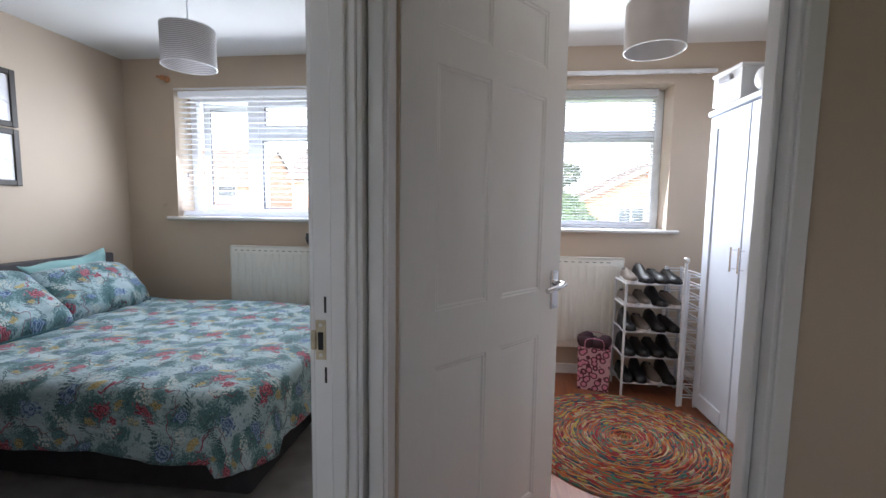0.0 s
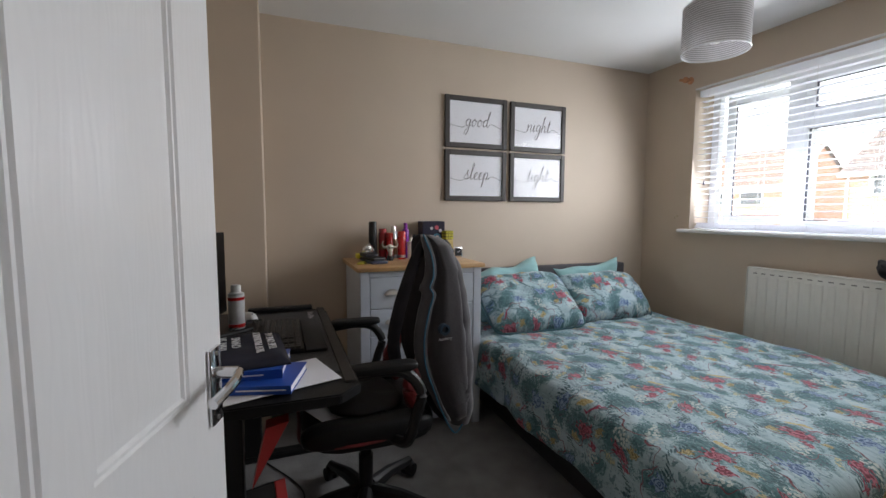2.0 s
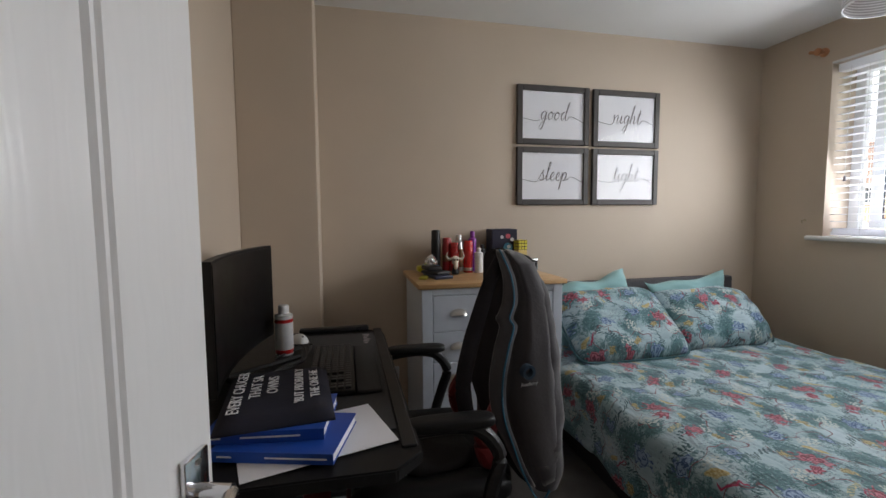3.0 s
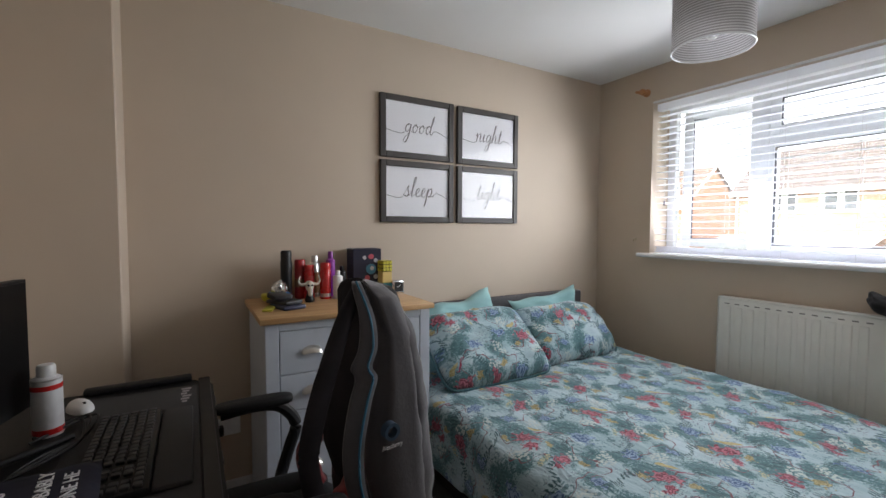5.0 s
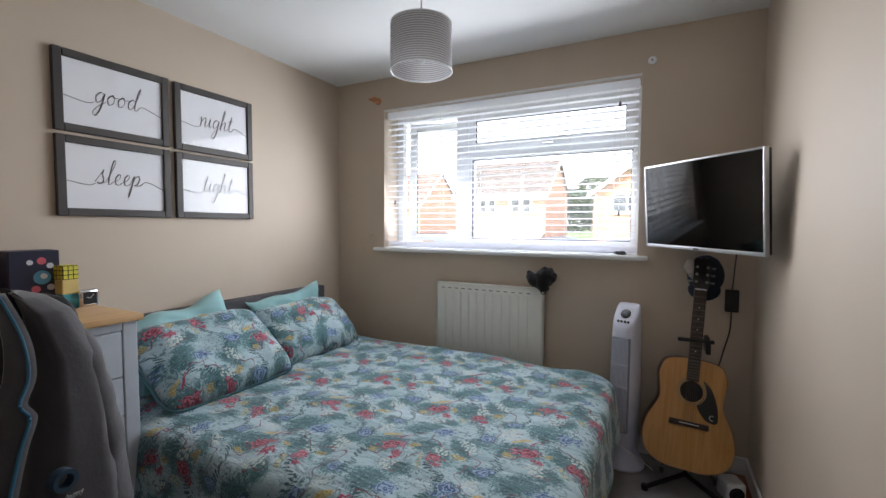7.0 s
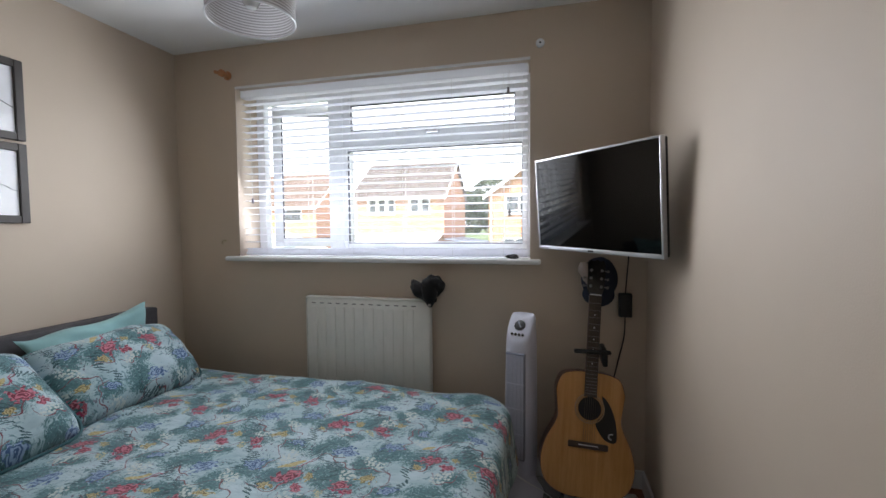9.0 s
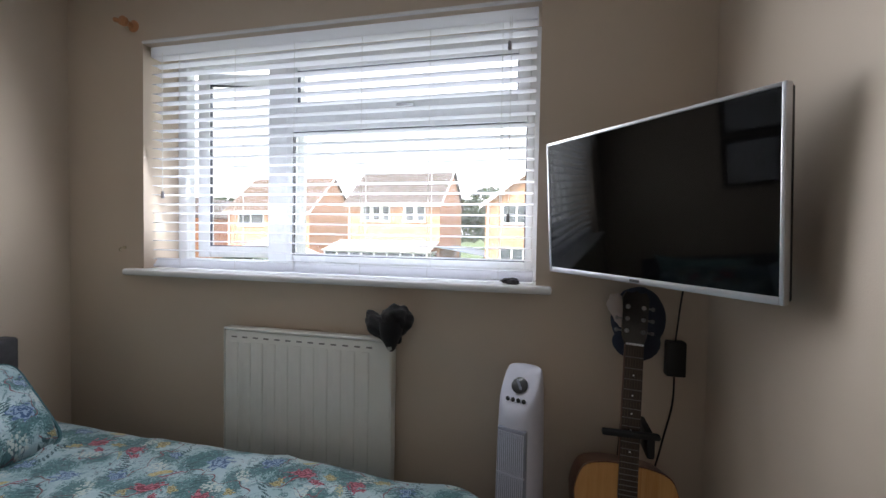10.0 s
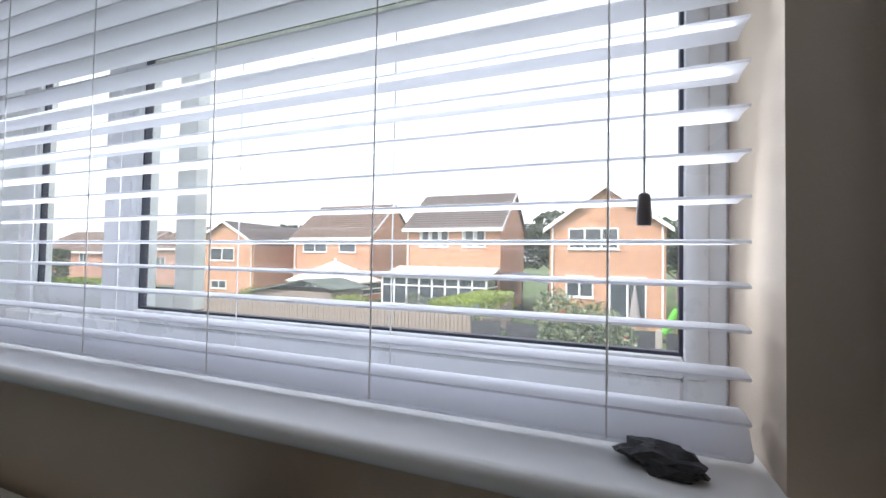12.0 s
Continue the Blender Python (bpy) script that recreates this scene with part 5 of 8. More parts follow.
# tower fan
def tower_fan():
    f = thing("tower_fan", "white plastic tower fan with vertical slats and dial", "fan", pose(-0.495, 3.0, 0, 0, 0, -18))
    M_FAN = plain("white_fan_plastic", (0.66, 0.67, 0.78), 0.32, var=0.02)
    M_DIAL = plain("dark_dial_plastic", (0.03, 0.03, 0.033), 0.3)
    M_FANG = plain("grey_fan_plastic", (0.28, 0.30, 0.38), 0.4, var=0.04)
    b = B()
    lathe(b, [(0.108, 0.0), (0.110, 0.012), (0.100, 0.028), (0.085, 0.05), (0.072, 0.085), (0.070, 0.13)], 36)
    part("base", b, M_FAN, f)
    b = B()
    sec = []
    for up, k in ((0.0, 0.97), (0.04, 1.0), (0.3, 1.0), (0.6, 1.0), (0.85, 0.985), (0.96, 0.96), (0.99, 0.92), (1.0, 0.84), (1.0, 0.5), (1.0, 0.1)):
        ring = []
        for i in range(32):
            a = 2 * math.pi * i / 32
            c, s = math.cos(a), math.sin(a)
            x = 0.075 * math.copysign(abs(c) ** 0.75, c) * k * (1 - 0.10 * up * up)
            y = 0.078 * math.copysign(abs(s) ** 0.8, s) * k
            top = 0.76 + 1.157 * min(y + 0.078, 0.108)   # the head slopes down to the front
            ring.append(b.verts.new((x, y, 0.12 + up * (top - 0.12))))
        sec.append(ring)
    for p, q in zip(sec, sec[1:]):
        for i in range(32):
            b.faces.new((p[i], p[(i + 1) % 32], q[(i + 1) % 32], q[i]))
    b.faces.new(sec[0][::-1]); b.faces.new(sec[-1])
    part("housing", b, M_FAN, f, shade=50)
    b = B()
    box(b, -0.048, -0.081, 0.20, 0.048, -0.060, 0.715, 0.006, 2)
    gr = part("grille_frame", b, M_FANG, f, "grey recessed grille")
    for i in range(13):
        x = -0.040 + i * 0.00667
        b = B()
        box(b, x - 0.0016, -0.0845, 0.21, x + 0.0016, -0.080, 0.705)
        part("slat", b, M_FAN, gr)
    for z in (0.33, 0.45, 0.57):
        b = B()
        box(b, -0.046, -0.0855, z - 0.003, 0.046, -0.081, z + 0.003)
        part("crossbar", b, M_FAN, gr)
    face = Matrix.Translation((0, -0.030, 0.8155)) @ Matrix.Rotation(radians(49), 4, "X")
    b = B()
    lathe(b, [(0.027, -0.006), (0.027, 0.005), (0.024, 0.007), (0.0, 0.007)], 28, face @ Matrix.Translation((0, 0.024, 0)))
    part("dial", b, M_DIAL, f, "dark grey speed dial")
    b = B()
    box(b, -0.004, -0.020, 0.006, 0.004, 0.020, 0.012, 0.003, m=face @ Matrix.Translation((0, 0.024, 0)) @ Matrix.Rotation(0.6, 4, "Z"))
    part("dial_grip", b, M_FANG, f)
    for i in range(4):
        b = B()
        lathe(b, [(0.0065, -0.004), (0.0065, 0.006), (0.0, 0.007)], 12, face @ Matrix.Translation((-0.027 + 0.018 * i, -0.026, 0.0)))
        part("button", b, M_BLACK, f, "dark round button")
    b = B()
    tube(b, smooth([(-0.06, 0.05, 0.10), (-0.10, 0.0, 0.16), (-0.06, -0.09, 0.17), (0.04, -0.10, 0.13), (0.12, -0.06, 0.08), (0.15, 0.02, 0.006)], 6), 0.003, 6)
    part("cable", b, M_UPVC, f, "white mains cable")


tower_fan()

# curtain pole remains
for nm, x, lab in (("pole_bracket", -2.258, "turned wooden curtain pole bracket on the wall"),):
    k = thing(nm, lab, "bracket", pose(x, Y1, 2.236))
    b = B()
    lathe(b, [(0.026, 0.0), (0.026, 0.006), (0.012, 0.014), (0.012, 0.035), (0.021, 0.045), (0.021, 0.058), (0.0, 0.062)], 20, Matrix.Rotation(radians(90), 4, "X"))
    part("knob", b, wood("pine_bracket", (0.40, 0.17, 0.07), (0.55, 0.26, 0.12), 5, 1), k)
    b = B()
    cyl(b, (-0.01, -0.05, 0.0), (-0.048, -0.05, 0.012), 0.010, n=12)
    part("ring_arm", b, wood("pine_arm", (0.40, 0.17, 0.07), (0.55, 0.26, 0.12), 5, 0), k)
k = thing("bracket_plate", "round white bracket plate with a screw hole", "bracket", pose(-0.413, Y1, 2.228))
b = B()
lathe(b, [(0.022, 0), (0.022, 0.006), (0.018, 0.009), (0, 0.009)], 20, Matrix.Rotation(radians(90), 4, "X"))
part("plate", b, M_UPVC, k)
b = B()
cyl(b, (0, -0.0085, 0), (0, -0.0115, 0), 0.005, n=10)
part("screw", b, M_HOLE_SHADOW, k)
k = thing("wall_hook", "small brass hook screwed to the wall", "hook", pose(-2.316, Y1, 1.238))
b = B()
tube(b, smooth([(0, 0.002, 0), (0, -0.02, 0.0), (0.002, -0.03, -0.012), (0.002, -0.022, -0.018)], 4), 0.003, 6)
part("hook", b, M_BRASS, k)
b = B()
cyl(b, (0, 0.001, 0), (0, -0.004, 0), 0.008, n=12)
part("rose", b, M_BRASS, k)

# slate lump on the window board
b = B()
bmesh.ops.create_icosphere(b, subdivisions=3, radius=1)
for v in b.verts:
    c = v.co.copy()
    k2 = 1 + 0.42 * noise.noise(c * 1.9 + Vector((5, 2, 1))) + 0.20 * noise.noise(c * 5 + Vector((1, 8, 3)))
    step = round(c.z * 2.5 + c.x * 0.9 + 0.5 * noise.noise(c * 3)) / 2.5
    v.co = Vector((c.x * 0.037 * k2, c.y * 0.020 * k2, (step * 0.7 + c.z * 0.3) * 0.0125 * k2))
for v in b.verts:
    v.co.z = max(v.co.z, -0.010)
solid("slate_stone", b, plain("black_slate", (0.028, 0.028, 0.032), 0.35, var=0.4, scale=60, bump=0.6, bscale=90), "jagged black slate stone on the window board", "stone", pose(-0.553, 3.172, 1.1530, 0, 6, -22), shade=12)

# small speaker by the skirting
k = thing("small_speaker", "small white speaker on the floor in the corner", "speaker", pose(-0.005, 2.90, 0, 0, 0, 20))
b = B()
box(b, -0.045, -0.05, 0.0, 0.045, 0.05, 0.095, 0.014, 3)
part("case", b, M_UPVC, k)
b = B()
lathe(b, [(0.034, 0.0), (0.034, 0.004), (0.027, 0.006), (0.020, 0.002), (0.0, 0.004)], 24, Matrix.Translation((0, -0.0495, 0.045)) @ Matrix.Rotation(radians(90), 4, "X"))
part("cone", b, M_BLACK, k, "dark round speaker cone")


# desk with its computer things
M_DESK = plain("black_carbon_desk", (0.007, 0.007, 0.008), 0.5, spec=0.3, var=0.25, scale=60, bump=0.15, bscale=300)
M_RED = plain("red_plastic", (0.42, 0.025, 0.025), 0.4, var=0.08)
DZ = 0.75
dk = thing("desk", "black gaming desk with cut corners and red trim", "desk")
b = B()
extrude_poly(b, [(-2.23, -0.13), (-1.07, -0.13), (-1.06, 0.44), (-1.12, 0.505), (-2.14, 0.505), (-2.21, 0.44)], DZ - 0.03, DZ)
bmesh.ops.bevel(b, geom=list(b.edges), offset=0.004, segments=2, affect="EDGES")
part("desktop", b, M_DESK, dk)
b = B()
box(b, -2.20, 0.46, DZ, -1.14, 0.497, DZ + 0.006, 0.003)
box(b, -2.225, 0.13, DZ, -2.185, 0.44, DZ + 0.022, 0.008, 2)
part("edge_trim", b, M_BLACK, dk)
for i in range(5):
    b = B()
    box(b, -1.20 - i * 0.21, 0.503, DZ - 0.022, -1.14 - i * 0.21, 0.508, DZ - 0.014, 0.001)
    part("edge_slot", b, M_INK, dk)
for x in (-2.15, -1.15):
    b = B()
    box(b, x - 0.03, 0.10, 0.03, x + 0.03, 0.18, DZ - 0.03, 0.006)
    box(b, x - 0.03, -0.12, 0.0, x + 0.03, 0.45, 0.035, 0.008)
    box(b, x - 0.03, -0.10, DZ - 0.06, x + 0.03, 0.42, DZ - 0.03, 0.005)
    lg = part("leg_frame", b, M_BLACK, dk)
    b = B()
    extrude_poly(b, [(0.24, DZ - 0.09), (0.30, DZ - 0.08), (0.20, DZ - 0.26)], x - 0.02, x + 0.034, Matrix(((0, 0, 1, 0), (1, 0, 0, 0), (0, 1, 0, 0), (0, 0, 0, 1))))
    part("red_brace", b, M_RED, lg, "red plastic brace")
b = B()
box(b, -2.10, -0.10, 0.33, -1.20, -0.08, 0.62, 0.003)
part("back_panel", b, M_BLACK, dk)

mat_ob = thing("desk_pad", "dark grey rubber desk pad with small print", "desk pad", pose(-1.68, 0.31, DZ))
b = B()
box(b, -0.45, -0.145, 0.0005, 0.45, 0.148, 0.004, 0.0015)
part("sheet", b, plain("pad_grey", (0.030, 0.029, 0.031), 0.75, var=0.2, scale=50, bump=0.2, bscale=500), mat_ob)
b = B()
for i in range(6):
    box(b, -0.43 + i * 0.024, 0.098 + 0.004 * (i % 2), 0.0038, -0.43 + i * 0.024 + 0.015, 0.128 - 0.006 * (i % 3), 0.0046)
part("print_marks", b, plain("pale_grey_print", (0.30, 0.27, 0.28), 0.7), mat_ob, "pale unreadable print")

kb = thing("keyboard", "black computer keyboard with wrist rest", "keyboard", pose(-1.68, 0.295, DZ + 0.004))
b = B()
box(b, -0.225, -0.075, 0, 0.225, 0.068, 0.018, 0.004, 2)
part("case", b, M_BLACK, kb)
b = B()
box(b, -0.225, 0.072, 0, 0.225, 0.148, 0.014, 0.006, 2)
part("wrist_rest", b, plain("soft_black", (0.022, 0.021, 0.022), 0.8), kb)
keyb = B()
box(keyb, -0.0085, -0.0085, 0, 0.0085, 0.0085, 0.009, 0.002)
key_mesh = mesh_of("key", keyb, plain("key_black", (0.03, 0.03, 0.033), 0.55), 35)
for r in range(6):
    for c in range(21):
        if c in (15, 18) and r < 5:
            continue
        o = new("key", key_mesh)
        o.parent = kb
        o.location = (-0.21 + c * 0.021, -0.062 + r * 0.022, 0.0175)


def monitor():
    m = thing("monitor", "black curved computer monitor switched off on the desk", "monitor", pose(-1.66, 0.04, DZ, 0, 0, -4))
    b = B()
    n = 16
    fr, bk = [], []
    for i in range(n + 1):
        x = -0.305 + 0.61 * i / n
        y = -0.035 * (1 - (x / 0.305) ** 2)
        fr.append((x, y)); bk.append((x, y - 0.022))
    extrude_poly(b, fr + bk[::-1], 0.07, 0.42)
    part("case", b, M_BLACK, m)
    b = B()
    extrude_poly(b, [(x * 0.985, y + 0.0015) for x, y in fr] + [(x * 0.985, y - 0.003) for x, y in fr[::-1]], 0.088, 0.412)
    part("screen", b, plain("monitor_screen", (0.003, 0.003, 0.0035), 0.35, var=0, spec=0.3), m, "dark matt screen")
    b = B()
    cyl(b, (0, -0.09, 0.01), (0, -0.075, 0.25), 0.018)
    box(b, -0.03, -0.10, 0.2, 0.03, -0.045, 0.28, 0.006)
    part("stand", b, M_BLACK, m)
    b = B()
    for s in (-1, 1):
        tube(b, [(0, -0.09, 0.012), (s * 0.20, 0.115, 0.009)], 0.009, 8)
    tube(b, [(0, -0.09, 0.012), (0, -0.14, 0.009)], 0.009, 8)
    part("foot", b, M_BLACK, m)


monitor()


def can(name, x, y, z, r, h, body, lid, label, bands=(), m=None, neck=0.7):
    c = thing(name, label, "spray can" if name == "spray_can" else "bottle", m or pose(x, y, z))
    b = B()
    lathe(b, [(r * 0.94, 0), (r, 0.004), (r, h * 0.78), (r * 0.92, h * 0.81), (r * neck, h * 0.84), (r * neck, h * 0.845)], 22)
    part("body", b, body, c)
    b = B()
    lathe(b, [(r * neck, h * 0.845), (r * neck, h * 0.97), (r * neck * 0.85, h), (0, h)], 18)
    part("cap", b, lid, c)
    for z0, z1, mt in bands:
        b = B()
        lathe(b, [(r, z0 * h), (r + 0.0006, z0 * h + 0.0005), (r + 0.0006, z1 * h - 0.0005), (r, z1 * h)], 22, closed=True)
        part("band", b, mt, c)
    return c


M_WHITEP = plain("white_plastic", (0.70, 0.70, 0.70), 0.35, var=0.04)
M_CANRED = plain("glossy_red_tin", (0.50, 0.02, 0.02), 0.28, var=0.08)
M_STEEL = plain("tin_steel", (0.6, 0.6, 0.6), 0.3, metal=0.9)
can("spray_can", -1.92, 0.105, DZ, 0.033, 0.192, plain("can_label_white", (0.62, 0.62, 0.63), 0.4, var=0.06, scale=30), M_WHITEP, "white air duster can with red bands",
    ((0.04, 0.12, M_CANRED), (0.66, 0.73, M_CANRED), (0.79, 0.81, M_STEEL)), neck=0.62)
k = thing("computer_mouse", "white computer mouse on the desk", "mouse", pose(-2.07, 0.145, DZ, 0, 0, 30))
b = B()
bmesh.ops.create_uvsphere(b, u_segments=20, v_segments=12, radius=1)
for v in b.verts:
    v.co = Vector((v.co.x * 0.055, v.co.y * 0.031, max(v.co.z, 0) * 0.034 + 0.001))
part("shell", b, M_WHITEP, k, shade=70)
b = B()
cyl(b, (0.028, -0.003, 0.027), (0.028, 0.003, 0.027), 0.006, n=12)
part("wheel", b, M_BLACK, k)
k = thing("desk_cable", "black cables coiled beneath the monitor", "cable", pose(-1.86, 0.16, DZ))
for i in range(3):
    b = B()
    tube(b, smooth([(-0.06 + 0.03 * i, -0.08, 0.006), (-0.10, 0.0 + 0.02 * i, 0.02), (0.02, 0.03, 0.006), (0.12, -0.02 * i, 0.012), (0.20, -0.08, 0.006)], 6), 0.0035, 6)
    part("strand", b, M_BLACK, k)

M_BLUE = plain("blue_book_cover", (0.012, 0.075, 0.42), 0.4, var=0.06)
bm = B()
box(bm, -0.12, -0.17, 0.0, 0.10, 0.17, 0.0022)
solid("paper_sheet", bm, M_PAPER, "white paper sheet lying under the books", "paper", pose(-1.22, 0.265, DZ + 0.004, 0, 0, 16))


def book(x, y, z, turn, w, l, h, lines):
    k = thing("book", "thick blue paperback book lying on the desk", "book", pose(x, y, z, 0, 0, turn), group="blue books")
    b = B()
    box(b, -w / 2, -l / 2, 0, w / 2, l / 2, 0.0015)
    box(b, -w / 2, -l / 2, h - 0.0015, w / 2, l / 2, h)
    box(b, w / 2 - 0.0015, -l / 2, 0.0015, w / 2, l / 2, h - 0.0015)
    part("cover", b, M_BLUE, k)
    b = B()
    box(b, -w / 2 + 0.004, -l / 2 + 0.003, 0.0015, w / 2 - 0.0015, l / 2 - 0.003, h - 0.0015)
    part("pages", b, M_PAPER, k)
    for s, e in lines:
        b = B()
        box(b, w / 2, -l / 2 + s * l, h * 0.42, w / 2 + 0.0004, -l / 2 + e * l, h * 0.58)
        part("spine_print", b, M_PAPER, k, "pale unreadable spine print")


book(-1.225, 0.205, DZ + 0.007, -16, 0.19, 0.27, 0.024, ((0.06, 0.18), (0.45, 0.95)))
book(-1.275, 0.172, DZ + 0.0312, -8, 0.19, 0.26, 0.026, ((0.05, 0.14), (0.3, 0.8)))
M_BAG = plain("navy_black_cloth", (0.012, 0.013, 0.028), 0.85, var=0.3, scale=20, bump=0.3, bscale=60)
bag = thing("printed_bag", "folded navy cloth bag with white printed words", "bag", pose(-1.355, 0.165, DZ + 0.0575))
b = B()
g = []
for j in range(13):
    row = []
    for i in range(17):
        u, v = -1 + i / 8, -1 + j / 6
        e = max(0, (1 - u ** 6) * (1 - v ** 6))
        row.append(b.verts.new((u * 0.172, v * 0.13, 0.006 + 0.020 * e ** 0.5 + 0.008 * e * noise.noise(Vector((u * 2, v * 2, 5))))))
    g.append(row)
for j in range(12):
    for i in range(16):
        b.faces.new((g[j][i], g[j][i + 1], g[j + 1][i + 1], g[j + 1][i]))
rim = [g[0][i] for i in range(17)] + [g[j][16] for j in range(1, 13)] + [g[12][i] for i in range(15, -1, -1)] + [g[j][0] for j in range(11, 0, -1)]
low = [b.verts.new((v.co.x, v.co.y, -0.0)) for v in rim]
for i in range(len(rim)):
    b.faces.new((rim[i], rim[(i + 1) % len(rim)], low[(i + 1) % len(rim)], low[i]))
b.faces.new(low)
cloth = part("cloth", b, M_BAG, bag, shade=70)
for words, xx, yy, sz in (("EVERY CHUGER", 0.0, 0.092, 0.038), ("THAT SA", 0.02, 0.052, 0.038), ("OWNS", 0.02, 0.012, 0.038), ("'BUT PROBABLY", 0.0, -0.052, 0.033), ("THE ONE HE", 0.0, -0.09, 0.033)):
    b = B()
    text_mesh(b, words, sz, pose(xx, yy, 0.0315), 0.0008)
    part("printed_line", b, M_PAPER, cloth, "white printed words", None)
bag.rotation_euler = (0, 0, radians(186))

box_ob = thing("red_black_box", "red-edged black carton leaning under the desk", "carton", pose(-0.96, 0.20, 0.0) @ pose(0, 0, 0, 0, -30, 14))
b = B()
box(b, -0.03, -0.16, 0.0, 0.03, 0.14, 0.50, 0.003)
part("carton", b, M_BLACK, box_ob)
b = B()
box(b, 0.028, 0.112, 0.0, 0.034, 0.142, 0.50, 0.002)
box(b, -0.032, 0.138, 0.0, 0.034, 0.143, 0.50, 0.001)
part("red_edge", b, M_RED, box_ob, "red printed edge")
b = B()
for i in range(4):
    box(b, 0.034, 0.02 , 0.20 + i * 0.035, 0.0346, 0.085, 0.222 + i * 0.035)
part("print", b, M_PAPER, box_ob, "white block lettering")
k = thing("floor_cable", "thin black cable lying on the carpet", "cable", pose(-1.8, 0.3, 0))
b = B()
tube(b, smooth([(-0.3, -0.1, 0.004), (0.0, 0.06, 0.004), (0.25, 0.0, 0.004), (0.45, 0.10, 0.004)], 8), 0.003, 6)
part("strand", b, M_BLACK, k)


# gaming chair
M_LEATHER = plain("black_leatherette", (0.007, 0.007, 0.008), 0.5, var=0.2, scale=30, bump=0.25, bscale=260, spec=0.3)
M_REDL = plain("red_leatherette", (0.17, 0.012, 0.015), 0.45, var=0.12, bump=0.2, bscale=260)


def blob(b, c, s, m=None, pw=0.6, n=20):
    """A soft box: a superellipsoid."""
    vs = bmesh.ops.create_uvsphere(b, u_segments=n, v_segments=n // 2 + 2, radius=1)["verts"]
    for v in vs:
        q = Vector([math.copysign(abs(a) ** pw, a) for a in v.co])
        q = Vector((q.x * s[0], q.y * s[1], q.z * s[2]))
        v.co = (m @ q if m else q) + Vector(c)


chair = thing("office_chair", "black and red gaming chair on castors at the desk", "chair", pose(-1.575, 0.60, 0, 0, 0, -1))
for i in range(5):
    a = radians(58 + 72 * i)
    d = Vector((math.cos(a), math.sin(a), 0))
    b = B()
    tube(b, [d * 0.03 + Vector((0, 0, 0.105)), d * 0.15 + Vector((0, 0, 0.10)), d * 0.27 + Vector((0, 0, 0.075)), d * 0.315 + Vector((0, 0, 0.07))], [0.033, 0.028, 0.022, 0.018], 10)
    lgp = part("base_arm", b, M_BLACK, chair)
    b = B()
    sidev = Vector((-d.y, d.x, 0))
    for s in (-1, 1):
        cyl(b, d * 0.31 + sidev * s * 0.008 + Vector((0, 0, 0.03)), d * 0.31 + sidev * s * 0.028 + Vector((0, 0, 0.03)), 0.030, n=18)
    blob(b, d * 0.31 + Vector((0, 0, 0.048)), (0.026, 0.026, 0.022))
    part("castor", b, M_BLACK, lgp)
b = B()
cyl(b, (0, 0, 0.07), (0, 0, 0.26), 0.030)
cyl(b, (0, 0, 0.24), (0, 0, 0.40), 0.022)
part("gas_column", b, M_BLACK, chair)
b = B()
blob(b, (0, 0.0, 0.45), (0.26, 0.255, 0.055), pw=0.55)
part("seat", b, M_LEATHER, chair, shade=60)
for s in (-1, 1):
    b = B()
    blob(b, (s * 0.21, -0.02, 0.475), (0.055, 0.24, 0.045))
    part("seat_bolster", b, M_LEATHER, chair, shade=60)
b = B()
tube(b, smooth([(0.235, 0.16, 0.452), (0.262, -0.08, 0.45), (0.20, -0.245, 0.45), (0, -0.258, 0.45), (-0.20, -0.245, 0.45), (-0.262, -0.08, 0.45), (-0.235, 0.16, 0.452)], 6), 0.007, 6)
part("seat_piping", b, M_REDL, chair, "red piping")
BR = Matrix.Rotation(radians(-9), 4, "X")
b = B()
blob(b, (0, 0.275, 0.82), (0.155, 0.045, 0.335), BR, 0.6, 28)
part("backrest", b, M_LEATHER, chair, shade=60)
for s in (-1, 1):
    b = B()
    tube(b, smooth([(s * 0.165, 0.18, 0.50), (s * 0.18, 0.15, 0.56), (s * 0.18, 0.145, 0.61), (s * 0.165, 0.175, 0.67), (s * 0.14, 0.22, 0.73)], 5), [0.026] * 3 + [0.032] * 12 + [0.022] * 6, 10)
    part("back_bolster", b, M_REDL, chair, "red side bolster")
    b = B()
    tube(b, smooth([(s * 0.24, 0.06, 0.44), (s * 0.33, 0.09, 0.47), (s * 0.335, 0.12, 0.56), (s * 0.33, 0.14, 0.64), (s * 0.325, 0.09, 0.71), (s * 0.32, 0.01, 0.728), (s * 0.315, -0.09, 0.722)], 5), 0.020, 10)
    part("armrest", b, M_BLACK, chair)
    b = B()
    blob(b, (s * 0.318, 0.01, 0.738), (0.032, 0.12, 0.017), pw=0.5)
    part("arm_pad", b, M_LEATHER, chair, shade=60)
b = B()
blob(b, (0.02, -0.02, 0.525), (0.16, 0.15, 0.028), pw=0.8)
for v in b.verts:
    v.co += Vector((0, 0, 0.02 * noise.noise(v.co * 14)))
solid("folded_clothes", b, plain("dark_clothes", (0.018, 0.017, 0.019), 0.9, bump=0.5, bscale=40), "crumpled dark clothes on the chair seat", "clothes", pose(-1.56, 0.60, 0.0, 0, 0, 8), shade=60)
b = B()
box(b, -0.15, -0.11, 0, 0.12, 0.10, 0.003)
solid("seat_paper", b, M_PAPER, "white paper lying on the chair seat", "paper", pose(-1.50, 0.50, 0.510, 4, 0, 25))


